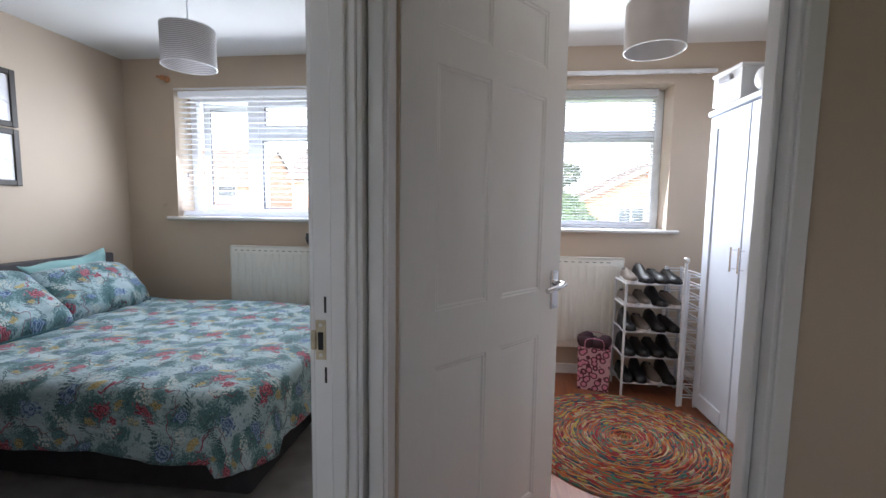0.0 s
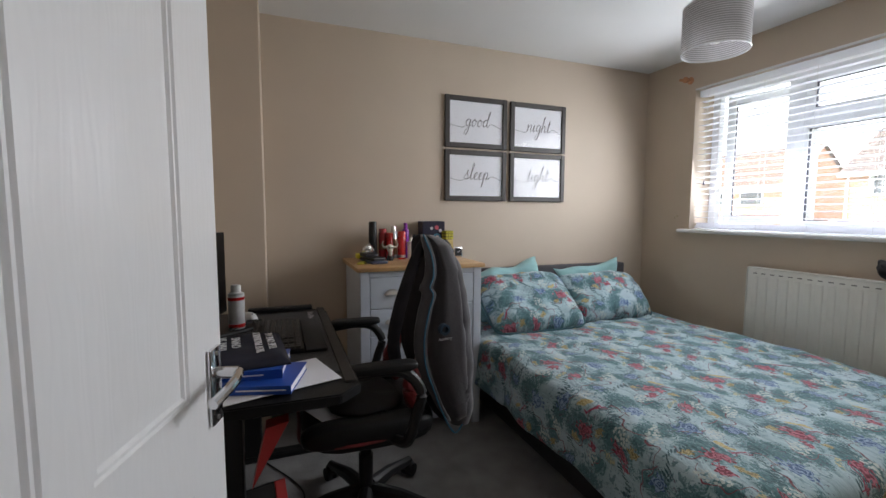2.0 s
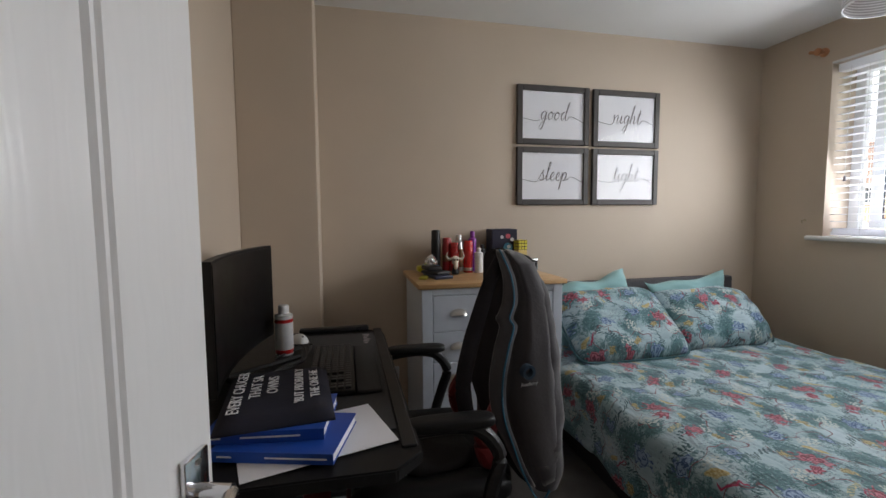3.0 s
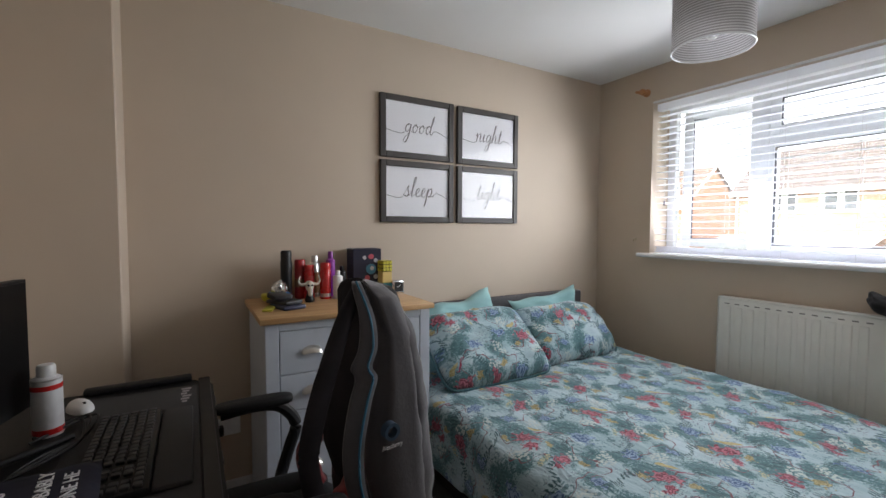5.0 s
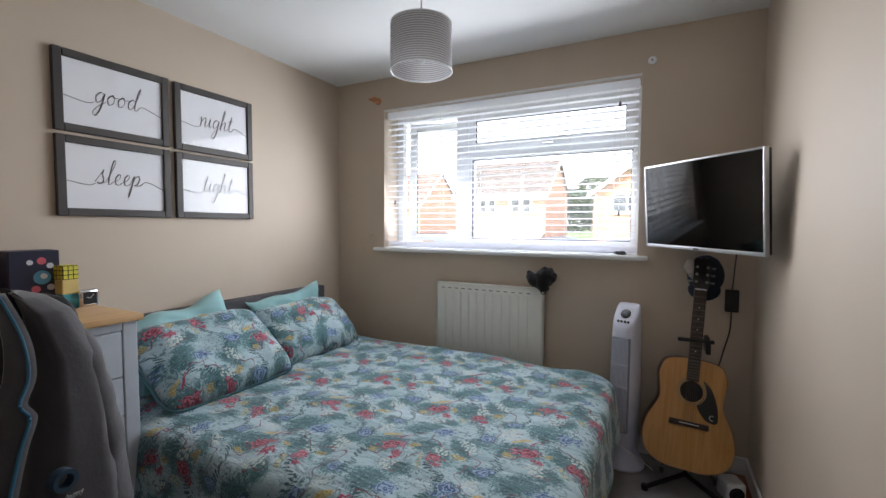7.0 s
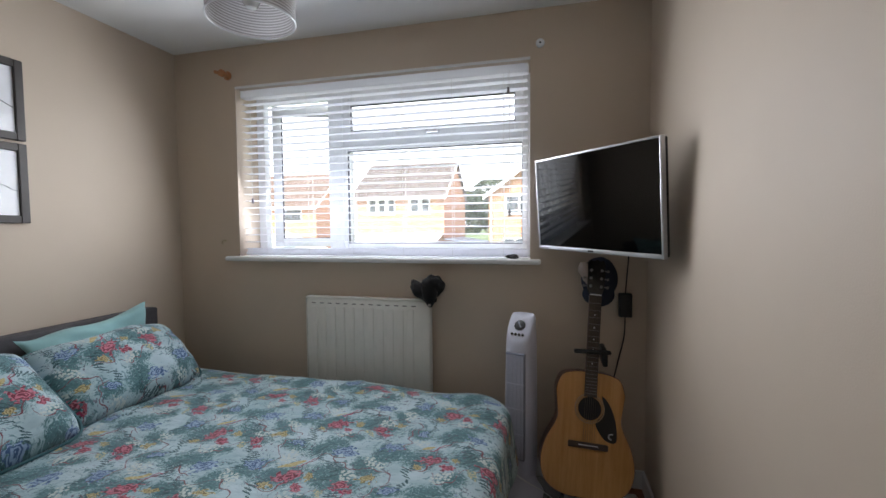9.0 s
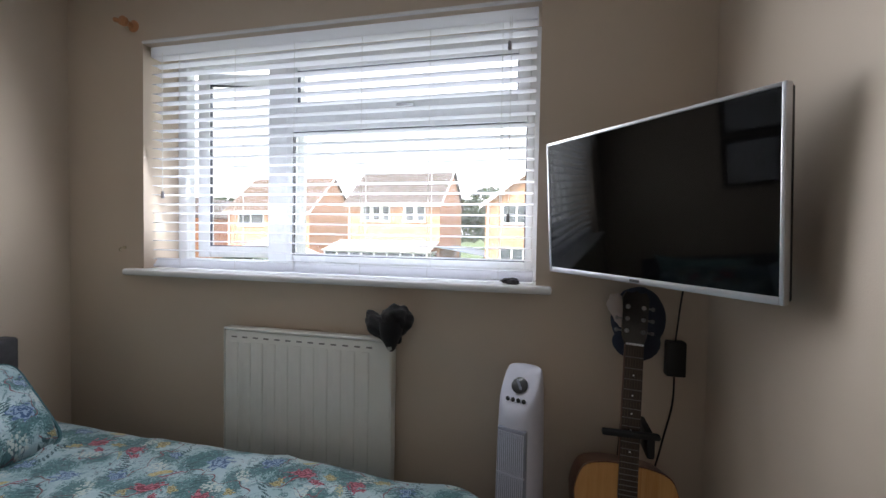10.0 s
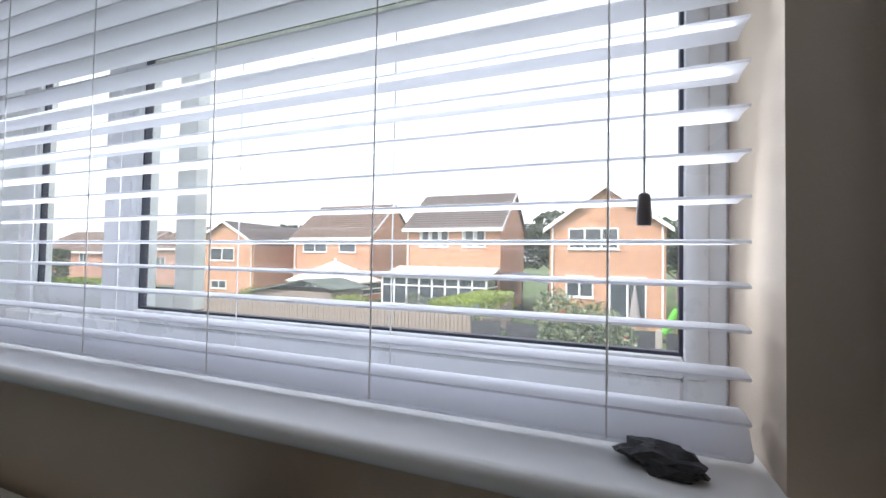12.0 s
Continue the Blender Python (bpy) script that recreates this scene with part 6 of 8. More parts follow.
# jacket draped over the chair's back
def jacket():
    j = thing("jacket", "dark grey zip jacket with blue piping over chair back", "jacket", pose(-1.555, 0.865, 0, 0, 0, 8))
    m = plain("charcoal_softshell", (0.046, 0.042, 0.048), 0.85, var=0.14, scale=14, bump=0.25, bscale=90, sheen=0.3)
    md = plain("black_jacket_panel", (0.022, 0.020, 0.023), 0.95, var=0.2, spec=0.15)
    mb = plain("blue_piping", (0.015, 0.11, 0.19), 0.6)
    # the back of the jacket: bulges over the chair's top and hangs to the rear
    prof = [  # z, half width, front y, rear y
        (1.168, 0.05, -0.045, 0.0), (1.158, 0.10, -0.062, 0.025), (1.13, 0.15, -0.068, 0.05), (1.04, 0.185, -0.066, 0.085), (0.92, 0.20, -0.09, 0.108),
        (0.80, 0.205, -0.118, 0.122), (0.70, 0.208, -0.118, 0.130), (0.60, 0.21, -0.09, 0.132), (0.52, 0.206, -0.055, 0.13), (0.43, 0.198, 0.0, 0.122)]
    b = B()
    rings, spots = [], []
    n = 72
    fine = [tuple(a + (c - a) * k / 4 for a, c in zip(p, q)) for p, q in zip(prof, prof[1:]) for k in range(4)] + [prof[-1]]
    for z, hw, f, r in fine:
        ring = []
        for i in range(n):
            a = 2 * math.pi * i / n
            c, s = math.cos(a), math.sin(a)
            x = hw * (1.0 if c > 0 else 0.6) * math.copysign(abs(c) ** 0.8, c)
            y = (f + r) / 2 + (r - f) / 2 * math.copysign(abs(s) ** 0.8, s)
            crease = 1 - 2 * abs(noise.noise(Vector((c * 2.4 + z * 1.2, s * 2.4, z * 2.2))))
            fold = (0.006 * crease + 0.006 * noise.noise(Vector((c * 5, s * 5, z * 5)))) * min(1, (1.19 - z) * 5) + 0.012 * noise.noise(Vector((c * 1.3, s * 1.3, z * 3)))
            zz = z + (0.03 * math.sin(2 * a + 1) if z < 0.52 else 0)
            if s < -0.3:
                y += 0.05 * (-s - 0.3)
            ring.append(b.verts.new((x + c * fold, y + s * fold, zz)))
        rings.append(ring)
        spots.append([tuple(v.co) for v in ring])
    for p, q in zip(rings, rings[1:]):
        for i in range(n):
            if not n * 0.56 < i + 0.5 < n * 0.85:
                b.faces.new((p[i], p[(i + 1) % n], q[(i + 1) % n], q[i]))
    b.faces.new(rings[0])
    sh = part("shell", b, m, j, shade=75)
    sh.modifiers.new("thick", "SOLIDIFY").thickness = 0.006
    b = B()
    inner = [[b.verts.new(Vector(c)) for c in r] for r in spots]
    for p, q in zip(inner, inner[1:]):
        for i in range(n):
            if n * 0.56 < i + 0.5 < n * 0.85:
                b.faces.new((p[i], p[(i + 1) % n], q[(i + 1) % n], q[i]))
    ln = part("lining", b, md, j, "black inside of the jacket", shade=75)
    ln.modifiers.new("thick", "SOLIDIFY").thickness = 0.005
    # a sleeve hanging down the rear of the near flank
    b = B()
    tube(b, smooth([(0.09, 0.01, 1.09), (0.135, 0.038, 1.0), (0.150, 0.062, 0.86), (0.155, 0.070, 0.70), (0.162, 0.070, 0.56), (0.160, 0.060, 0.42)], 7), [0.047 + 0.004 * math.sin(i * 0.31) for i in range(36)], 20)
    for v in b.verts:
        v.co += Vector((0.012 * noise.noise(v.co * 16), 0.010 * noise.noise(v.co * 16 + Vector((4, 0, 0))), 0))
    part("sleeve", b, m, j, shade=75)
    # dark facing in front of the piping and the loose front edge
    edge = smooth([(0.075, -0.058, 1.172), (0.165, -0.068, 1.10), (0.190, -0.072, 1.03), (0.200, -0.092, 0.985), (0.203, -0.080, 0.955), (0.206, -0.098, 0.90), (0.214, -0.122, 0.80), (0.216, -0.118, 0.70), (0.218, -0.085, 0.60), (0.214, -0.045, 0.50), (0.206, 0.012, 0.405), (0.204, 0.05, 0.43)], 5)
    b = B()
    g = []
    for i, p in enumerate(edge[:-8]):
        w = 0.052 * math.sin(math.pi * min(1, (i + 3) / (len(edge) - 6))) ** 0.6
        g.append([b.verts.new((p.x - 0.012 * u, p.y + 0.012 - w * u, p.z)) for u in (0, 0.33, 0.66, 1)])
    for p, q in zip(g, g[1:]):
        for k2 in range(3):
            b.faces.new((p[k2], p[k2 + 1], q[k2 + 1], q[k2]))
    pn = part("front_facing", b, m, j, shade=75)
    sol = pn.modifiers.new("thick", "SOLIDIFY")
    sol.thickness = 0.008
    b = B()
    tube(b, smooth([(0.06, -0.045, 1.15), (0.10, -0.10, 1.09), (0.14, -0.16, 0.99), (0.15, -0.20, 0.88), (0.15, -0.218, 0.78), (0.14, -0.20, 0.68)], 6), [0.018 + 0.006 * min(1, i / 14) for i in range(31)], 12)
    part("loose_front", b, md, j, shade=75)
    b = B()
    tube(b, edge, 0.0030, 8)
    part("piping", b, mb, j, "bright blue piping")
    flank = Matrix(((0, 0, 1, 0.232), (1, 0, 0, -0.045), (0, 1, 0, 0.815), (0, 0, 0, 1)))
    b = B()
    lathe(b, [(0.013, -0.02), (0.013, 0.001), (0.021, 0.001), (0.021, -0.02), (0.013, -0.02)], 20, flank @ Matrix.Translation((0, 0.012, 0)), True)
    part("emblem", b, plain("dull_blue_emblem", (0.010, 0.032, 0.06), 0.8), j, "dull blue ring emblem")
    b = B()
    text_mesh(b, "Academy", 0.015, flank @ Matrix.Translation((0, -0.022, 0)), 0.0015)
    part("lettering", b, plain("dull_white_print", (0.32, 0.32, 0.33), 0.7), j, "small white lettering", None)
    return j, mb


jk, M_BLUEPIPE = jacket()


# things on the chest of drawers
CT = 0.967
M_PURPLE = plain("purple_bottle", (0.22, 0.02, 0.30), 0.3)
M_DKRED = plain("dark_red_tin", (0.32, 0.015, 0.02), 0.3)
M_BRONZE = plain("bronze_tin", (0.22, 0.10, 0.05), 0.35, metal=0.5)
can("spray_can", -2.53, 0.835, CT, 0.026, 0.235, M_BLACK, M_BLACK, "tall black aerosol can on the chest", neck=0.95)
can("spray_can", -2.54, 0.90, CT, 0.026, 0.19, M_DKRED, M_DKRED, "dark red aerosol can on the chest", ((0.3, 0.5, M_BRONZE),), neck=0.95)
can("spray_can", -2.50, 0.935, CT, 0.024, 0.165, M_CANRED, M_CANRED, "short red aerosol can on the chest", neck=0.95)
can("spray_can", -2.56, 0.975, CT, 0.025, 0.205, M_STEEL, M_STEEL, "silver capped aerosol can on the chest", ((0.1, 0.6, M_BRONZE),))
can("spray_can", -2.47, 1.005, CT, 0.026, 0.175, M_CANRED, M_CANRED, "bright red aerosol can with silver band", ((0.06, 0.16, M_STEEL),), neck=0.95)
can("bottle", -2.54, 1.05, CT, 0.023, 0.225, M_PURPLE, M_PURPLE, "purple pump bottle on the chest", neck=0.55)
can("bottle", -2.45, 1.06, CT, 0.024, 0.135, M_WHITEP, M_WHITEP, "white tapered plastic bottle on the chest", neck=0.5)
can("bottle", -2.53, 1.105, CT, 0.022, 0.15, M_BLACK, M_BLACK, "small black bottle on the chest", neck=0.5)
bm = B()
box(bm, -0.025, -0.03, 0, 0.025, 0.03, 0.07, 0.003)
solid("small_box", bm, plain("grey_card", (0.12, 0.12, 0.12), 0.6), "small dark grey cardboard box on the chest", "box", pose(-2.58, 1.125, CT))

nb = thing("picture_box", "navy cube box with coloured planet motifs", "box", pose(-2.565, 1.235, CT, 0, 0, -4))
b = B()
box(b, -0.065, -0.075, 0, 0.065, 0.075, 0.235, 0.003)
part("carton", b, plain("navy_card", (0.012, 0.014, 0.04), 0.5, var=0.1), nb)
for yy, zz, r, c in ((0.02, 0.13, 0.027, (0.10, 0.35, 0.55)), (0.02, 0.195, 0.014, (0.55, 0.10, 0.14)), (0.045, 0.175, 0.011, (0.6, 0.6, 0.65)), (-0.015, 0.19, 0.010, (0.55, 0.55, 0.6)), (0.0, 0.085, 0.014, (0.55, 0.10, 0.14)), (0.045, 0.09, 0.012, (0.5, 0.5, 0.55)), (0.025, 0.135, 0.011, (0.75, 0.8, 0.85))):
    b = B()
    cyl(b, (0.0645, yy, zz), (0.0658 + (0.0006 if r == 0.011 else 0), yy, zz), r, n=16)
    part("motif", b, plain("motif", c, 0.5), nb)
cube = thing("puzzle_cube", "yellow puzzle cube with black grid", "puzzle cube", pose(-2.47, 1.315, CT + 0.118, 0, 0, 8))
b = B()
box(b, -0.028, -0.028, 0, 0.028, 0.028, 0.056, 0.003)
part("core", b, M_BLACK, cube)
tile = B()
box(tile, -0.0075, -0.0075, -0.0006, 0.0075, 0.0075, 0.0008, 0.001)
tile_mesh = mesh_of("sticker", tile, plain("yellow_sticker", (0.62, 0.56, 0.05), 0.4), None)
for axis in range(3):
    for s in (-1, 1):
        if axis == 2 and s < 0:
            continue
        for i in (-1, 0, 1):
            for j in (-1, 0, 1):
                o = new("sticker", tile_mesh)
                o.parent = cube
                base = Matrix.Translation((0, 0, 0.028)) @ (Matrix.Rotation(radians(90 * s), 4, "Y") if axis == 0 else Matrix.Rotation(radians(-90 * s), 4, "X") if axis == 1 else Matrix.Identity(4))
                o.matrix_local = base @ Matrix.Translation((i * 0.0182, j * 0.0182, 0.028))
M_BLOCK = plain("pale_yellow_block", (0.60, 0.45, 0.16), 0.5, var=0.1)
for z, mt, lab in ((0.059, M_BLOCK, "pale yellow toy cube in a stack"), (0.0, plain("teal_block", (0.05, 0.30, 0.36), 0.5), "teal toy cube under the stack")):
    bm = B()
    box(bm, -0.028, -0.028, 0, 0.028, 0.028, 0.0585, 0.003)
    solid("toy_cube", bm, mt, lab, "toy cube", pose(-2.47, 1.315, CT + z, 0, 0, 4))
ck = thing("alarm_clock", "small square alarm clock with chrome frame", "clock", pose(-2.44, 1.372, CT, 0, 0, 8))
b = B()
box(b, -0.016, -0.036, 0.002, 0.014, 0.036, 0.072, 0.010, 3)
part("case", b, M_CHROME, ck)
b = B()
box(b, 0.012, -0.026, 0.012, 0.0155, 0.026, 0.062, 0.002)
part("face", b, M_BLACK, ck, "black clock face")
for ang, ln in ((40, 0.018), (-75, 0.013)):
    b = B()
    cyl(b, (0.0162, 0, 0.037), (0.0162, ln * math.sin(radians(ang)), 0.037 + ln * math.cos(radians(ang))), 0.001, n=5)
    part("hand", b, M_PAPER, ck)
dm = thing("foil_dome", "silver foil dome on blue and yellow base", "ornament", pose(-2.46, 0.79, CT))
b = B()
box(b, -0.04, -0.045, 0, 0.04, 0.045, 0.05, 0.012, 2)
part("blue_base", b, plain("bright_blue", (0.01, 0.20, 0.55), 0.4), dm, "bright blue base")
b = B()
box(b, -0.035, -0.075, 0.015, 0.045, -0.035, 0.045, 0.01, 2)
part("yellow_block", b, plain("lime_yellow", (0.55, 0.50, 0.04), 0.4), dm, "lime yellow block")
b = B()
bmesh.ops.create_icosphere(b, subdivisions=3, radius=1)
for v in b.verts:
    k2 = 1 + 0.2 * noise.noise(v.co * 4)
    v.co = Vector((v.co.x * 0.036 * k2, v.co.y * 0.038 * k2, max(v.co.z, -0.1) * 0.05 * k2 + 0.052))
part("dome", b, plain("crumpled_foil", (0.75, 0.75, 0.76), 0.25, metal=0.9), dm, "crumpled silver foil", 20)
for x, y, z, w, l, h, t, c, lab in ((-2.31, 0.80, 0, 0.07, 0.10, 0.018, 15, (0.02, 0.025, 0.06), "navy leather wallet on the chest"), (-2.33, 0.79, 0.018, 0.065, 0.09, 0.016, 30, (0.012, 0.012, 0.014), "black leather pouch on the wallet"), (-2.36, 0.775, 0.034, 0.06, 0.075, 0.022, 8, (0.014, 0.012, 0.016), "black glasses case on the pouch"), (-2.30, 0.725, 0, 0.05, 0.04, 0.010, -20, (0.45, 0.42, 0.05), "yellow keyring tag on the chest")):
    bm = B()
    box(bm, -w, -l / 2, 0, w, l / 2, h, min(h * 0.4, 0.006), 2)
    solid("wallet" if h < 0.02 else "case", bm, plain("leather_" + lab.split()[0], c, 0.5, var=0.2), lab, "wallet" if h < 0.02 else "case", pose(x, y, CT + z, 0, 0, t), shade=40)
sk = thing("horned_skull_figurine", "white horned skull figurine on a dark stand", "figurine", pose(-2.41, 0.915, CT))
b = B()
lathe(b, [(0.018, 0), (0.022, 0.01), (0.014, 0.035), (0.012, 0.05)], 14)
part("stand", b, M_BLACK, sk)
b = B()
blob(b, (0, 0, 0.075), (0.020, 0.018, 0.024), pw=0.8)
blob(b, (0.014, 0, 0.05), (0.012, 0.011, 0.022), pw=0.8)
part("skull", b, plain("bone_white", (0.62, 0.57, 0.50), 0.5, var=0.1), sk, shade=60)
for s in (-1, 1):
    b = B()
    tube(b, smooth([(0, s * 0.014, 0.085), (0.0, s * 0.036, 0.082), (0.0, s * 0.048, 0.10), (0.0, s * 0.040, 0.122)], 5), [0.008 - 0.0004 * i for i in range(16)], 8)
    part("horn", b, plain("bone_horn", (0.58, 0.53, 0.46), 0.5), sk)
    b = B()
    cyl(b, (0.014, s * 0.008, 0.079), (0.0205, s * 0.008, 0.079), 0.005, n=8)
    part("eye_socket", b, M_HOLE_SHADOW, sk)
k = thing("wall_socket", "white double wall socket above the skirting", "socket", pose(X0, 0.56, 0.36))
b = B()
box(b, 0, -0.073, -0.043, 0.010, 0.073, 0.043, 0.004)
part("plate", b, M_UPVC, k)
b = B()
box(b, 0.008, -0.05, -0.03, 0.045, 0.0, 0.015, 0.006)
part("plug", b, M_BLACK, k, "black plug")


# second bedroom, seen through its half-open door
w2 = thing("window_2", "white upvc window of the second bedroom with fanlight", "window", kind="structure")
b = B()
for q in ((R2X0, 1.10, R2X0 + 0.06, 2.13), (R2X1 - 0.06, 1.10, R2X1, 2.13), (R2X0 + 0.06, 1.10, R2X1 - 0.06, 1.16), (R2X0 + 0.06, 2.07, R2X1 - 0.06, 2.13), (R2X0 + 0.06, 1.76, R2X1 - 0.06, 1.84)):
    box(b, q[0], 3.335, q[1], q[2], 3.40, q[3], 0.005)
part("window_frame", b, M_UPVC, w2)
for z0, z1 in ((1.16, 1.76), (1.84, 2.07)):
    b = B()
    box(b, R2X0 + 0.06, 3.365, z0, R2X1 - 0.06, 3.369, z1)
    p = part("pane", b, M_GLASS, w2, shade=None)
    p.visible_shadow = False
bm = B()
box(bm, R2X0 - 0.07, 3.112, 1.078, R2X1 + 0.075, 3.34, 1.104, 0.010, 3)
structure("window_sill_2", bm, M_GLOSSW, "glossy white painted window board", "sill", shade=40)
venetian(R2X0 + 0.01, R2X1 - 0.06, 3.29, 1.108, 2.128, 0.021, 0.024, (0.7, 1.35), "white narrow-slat venetian blind lowered over the second window")
cr = thing("curtain_rail", "white curtain rail across the second bedroom window", "curtain rail")
b = B()
box(b, 0.30, 3.10, 2.185, 1.85, 3.13, 2.212, 0.004)
part("rail", b, M_UPVC, cr)
for x in (0.45, 1.75):
    b = B()
    box(b, x - 0.012, 3.125, 2.19, x + 0.012, 3.165, 2.208, 0.002)
    part("bracket", b, M_UPVC, cr)

# wardrobe
wr = thing("wardrobe", "white panelled wardrobe with bar handles", "wardrobe", pose(1.645, 1.47, 0.004))
M_WARD = plain("white_wardrobe_lacquer", (0.62, 0.66, 0.74), 0.4, var=0.03, scale=6)
b = B()
box(b, 0.022, 0.0, 0.0, 0.55, 1.235, 1.80, 0.003)
part("carcass", b, M_WARD, wr)
b = B()
box(b, -0.012, -0.012, 1.80, 0.552, 1.248, 1.83, 0.004)
part("cornice", b, M_WARD, wr)
for i in range(3):
    y0 = 0.006 + i * 0.411
    b = B()
    w, f = 0.402, 0.075
    for q in ((y0, 0.02, y0 + f, 1.79), (y0 + w - f, 0.02, y0 + w, 1.79), (y0 + f, 0.02, y0 + w - f, 0.02 + f + 0.02), (y0 + f, 1.79 - f, y0 + w - f, 1.79)):
        box(b, 0.0, q[0], q[1], 0.021, q[2], q[3], 0.003)
    box(b, 0.010, y0 + f, 0.10, 0.021, y0 + w - f, 1.72)
    dd = part("door", b, M_WARD, wr)
    b = B()
    hy = y0 + (0.032 if i == 2 else w - 0.032)
    cyl(b, (-0.028, hy, 0.92), (-0.028, hy, 1.05), 0.005, n=10)
    for zz in (0.935, 1.035):
        cyl(b, (-0.028, hy, zz), (0.002, hy, zz), 0.004, n=8)
    part("handle", b, M_CHROME, dd, "chrome bar handle")
bx = thing("storage_box", "white plastic storage box on the wardrobe", "storage box", pose(1.78, 2.52, 1.834, 0, 0, 6))
b = B()
for q in ((-0.16, -0.12, 0, 0.16, 0.12, 0.008), (-0.16, -0.12, 0.008, -0.154, 0.12, 0.17), (0.154, -0.12, 0.008, 0.16, 0.12, 0.17), (-0.154, -0.12, 0.008, 0.154, -0.114, 0.17), (-0.154, 0.114, 0.008, 0.154, 0.12, 0.17)):
    box(b, *q, 0.002)
part("tub", b, M_WHITEP, bx)
b = B()
box(b, -0.168, -0.128, 0.165, 0.168, 0.128, 0.185, 0.006, 2)
part("lid", b, M_WHITEP, bx)
b = B()
box(b, -0.18, -0.05, 0.12, -0.162, 0.05, 0.15, 0.006)
part("handle", b, plain("grey_handle", (0.3, 0.3, 0.32), 0.5), bx)
bg = thing("holdall_bag", "dark holdall bag with pale trim on the wardrobe", "bag", pose(1.80, 2.16, 1.834))
b = B()
blob(b, (0, 0, 0.10), (0.16, 0.13, 0.10), pw=0.7)
part("body", b, plain("dark_nylon", (0.03, 0.028, 0.03), 0.6, bump=0.4, bscale=30), bg, shade=60)
b = B()
blob(b, (-0.10, 0.10, 0.07), (0.06, 0.06, 0.06), pw=0.8)
part("pocket", b, M_WHITEP, bg, "pale side pocket", 60)
b = B()
tube(b, smooth([(-0.05, -0.1, 0.16), (-0.08, -0.06, 0.27), (-0.08, 0.06, 0.27), (-0.05, 0.1, 0.16)], 6), 0.012, 8)
part("strap", b, M_BLACK, bg)

# braided rug: a spiral rope of many colours
def rug_material():
    m, N, L, bs = nodes_of("braided_rag_cotton")
    tc = N.new("ShaderNodeTexCoord")
    n1 = N.new("ShaderNodeTexNoise")
    n1.inputs["Scale"].default_value, n1.inputs["Detail"].default_value = 9, 2
    n2 = N.new("ShaderNodeTexNoise")
    n2.inputs["Scale"].default_value = 60
    L.new(tc.outputs["Object"], n2.inputs["Vector"])
    uv = N.new("ShaderNodeUVMap")
    L.new(uv.outputs[0], n1.inputs["Vector"])
    r = N.new("ShaderNodeValToRGB")
    r.color_ramp.interpolation = "CONSTANT"
    cols = [(0.0, (0.10, 0.02, 0.02)), (0.30, (0.38, 0.06, 0.035)), (0.38, (0.60, 0.22, 0.06)), (0.43, (0.62, 0.50, 0.30)), (0.47, (0.42, 0.05, 0.06)), (0.51, (0.10, 0.26, 0.20)), (0.54, (0.60, 0.15, 0.05)), (0.58, (0.05, 0.10, 0.14)), (0.62, (0.62, 0.42, 0.10)), (0.68, (0.30, 0.03, 0.05)), (0.75, (0.50, 0.45, 0.35))]
    e = r.color_ramp.elements
    for i, (p, c) in enumerate(cols):
        el = e[i] if i < 2 else e.new(p)
        el.position, el.color = p, (*c, 1)
    L.new(n1.outputs["Fac"], r.inputs[0])
    mx = N.new("ShaderNodeMixRGB")
    mx.blend_type = "MULTIPLY"
    mx.inputs[0].default_value = 0.85
    L.new(r.outputs[0], mx.inputs[1])
    L.new(n2.outputs["Color"], mx.inputs[2])
    L.new(mx.outputs[0], bs.inputs["Base Color"])
    bs.inputs["Roughness"].default_value = 0.95
    bp = N.new("ShaderNodeBump")
    bp.inputs["Strength"].default_value = 0.8
    L.new(n2.outputs["Fac"], bp.inputs["Height"])
    L.new(bp.outputs["Normal"], bs.inputs["Normal"])
    return m


def rug():
    bm = B()
    uvl = bm.loops.layers.uv.new("UVMap")
    turns, pitch, seg = 27, 0.0205, 60
    prev = None
    total = turns * seg
    s_len = 0.0
    for i in range(total + 1):
        a = 2 * math.pi * i / seg
        r = 0.012 + pitch * i / seg
        wob = 0.0035 * math.sin(i * 2.1)
        d = Vector((math.cos(a), math.sin(a), 0))
        s_len += r * 2 * math.pi / seg
        row = [bm.verts.new(d * (r + pitch * 0.5 * k) + Vector((0, 0, z + wob * (z > 0.008)))) for k, z in ((-1, 0.002), (-0.5, 0.010), (0, 0.013), (0.5, 0.010), (1, 0.002))]
        if prev:
            for k in range(4):
                f = bm.faces.new((prev[0][k], prev[0][k + 1], row[k + 1], row[k]))
                for l, (ss, kk) in zip(f.loops, ((prev[1], k), (prev[1], k + 1), (s_len, k + 1), (s_len, k))):
                    l[uvl].uv = (ss * 0.4, kk * 0.016 + i // seg * 0.4)
        prev = (row, s_len)
    return solid("braided_rug", bm, rug_material(), "round multicoloured braided rag rug on the floor", "rug", pose(1.10, 2.23, 0.006, 0, 0, 40), shade=60)


rug()

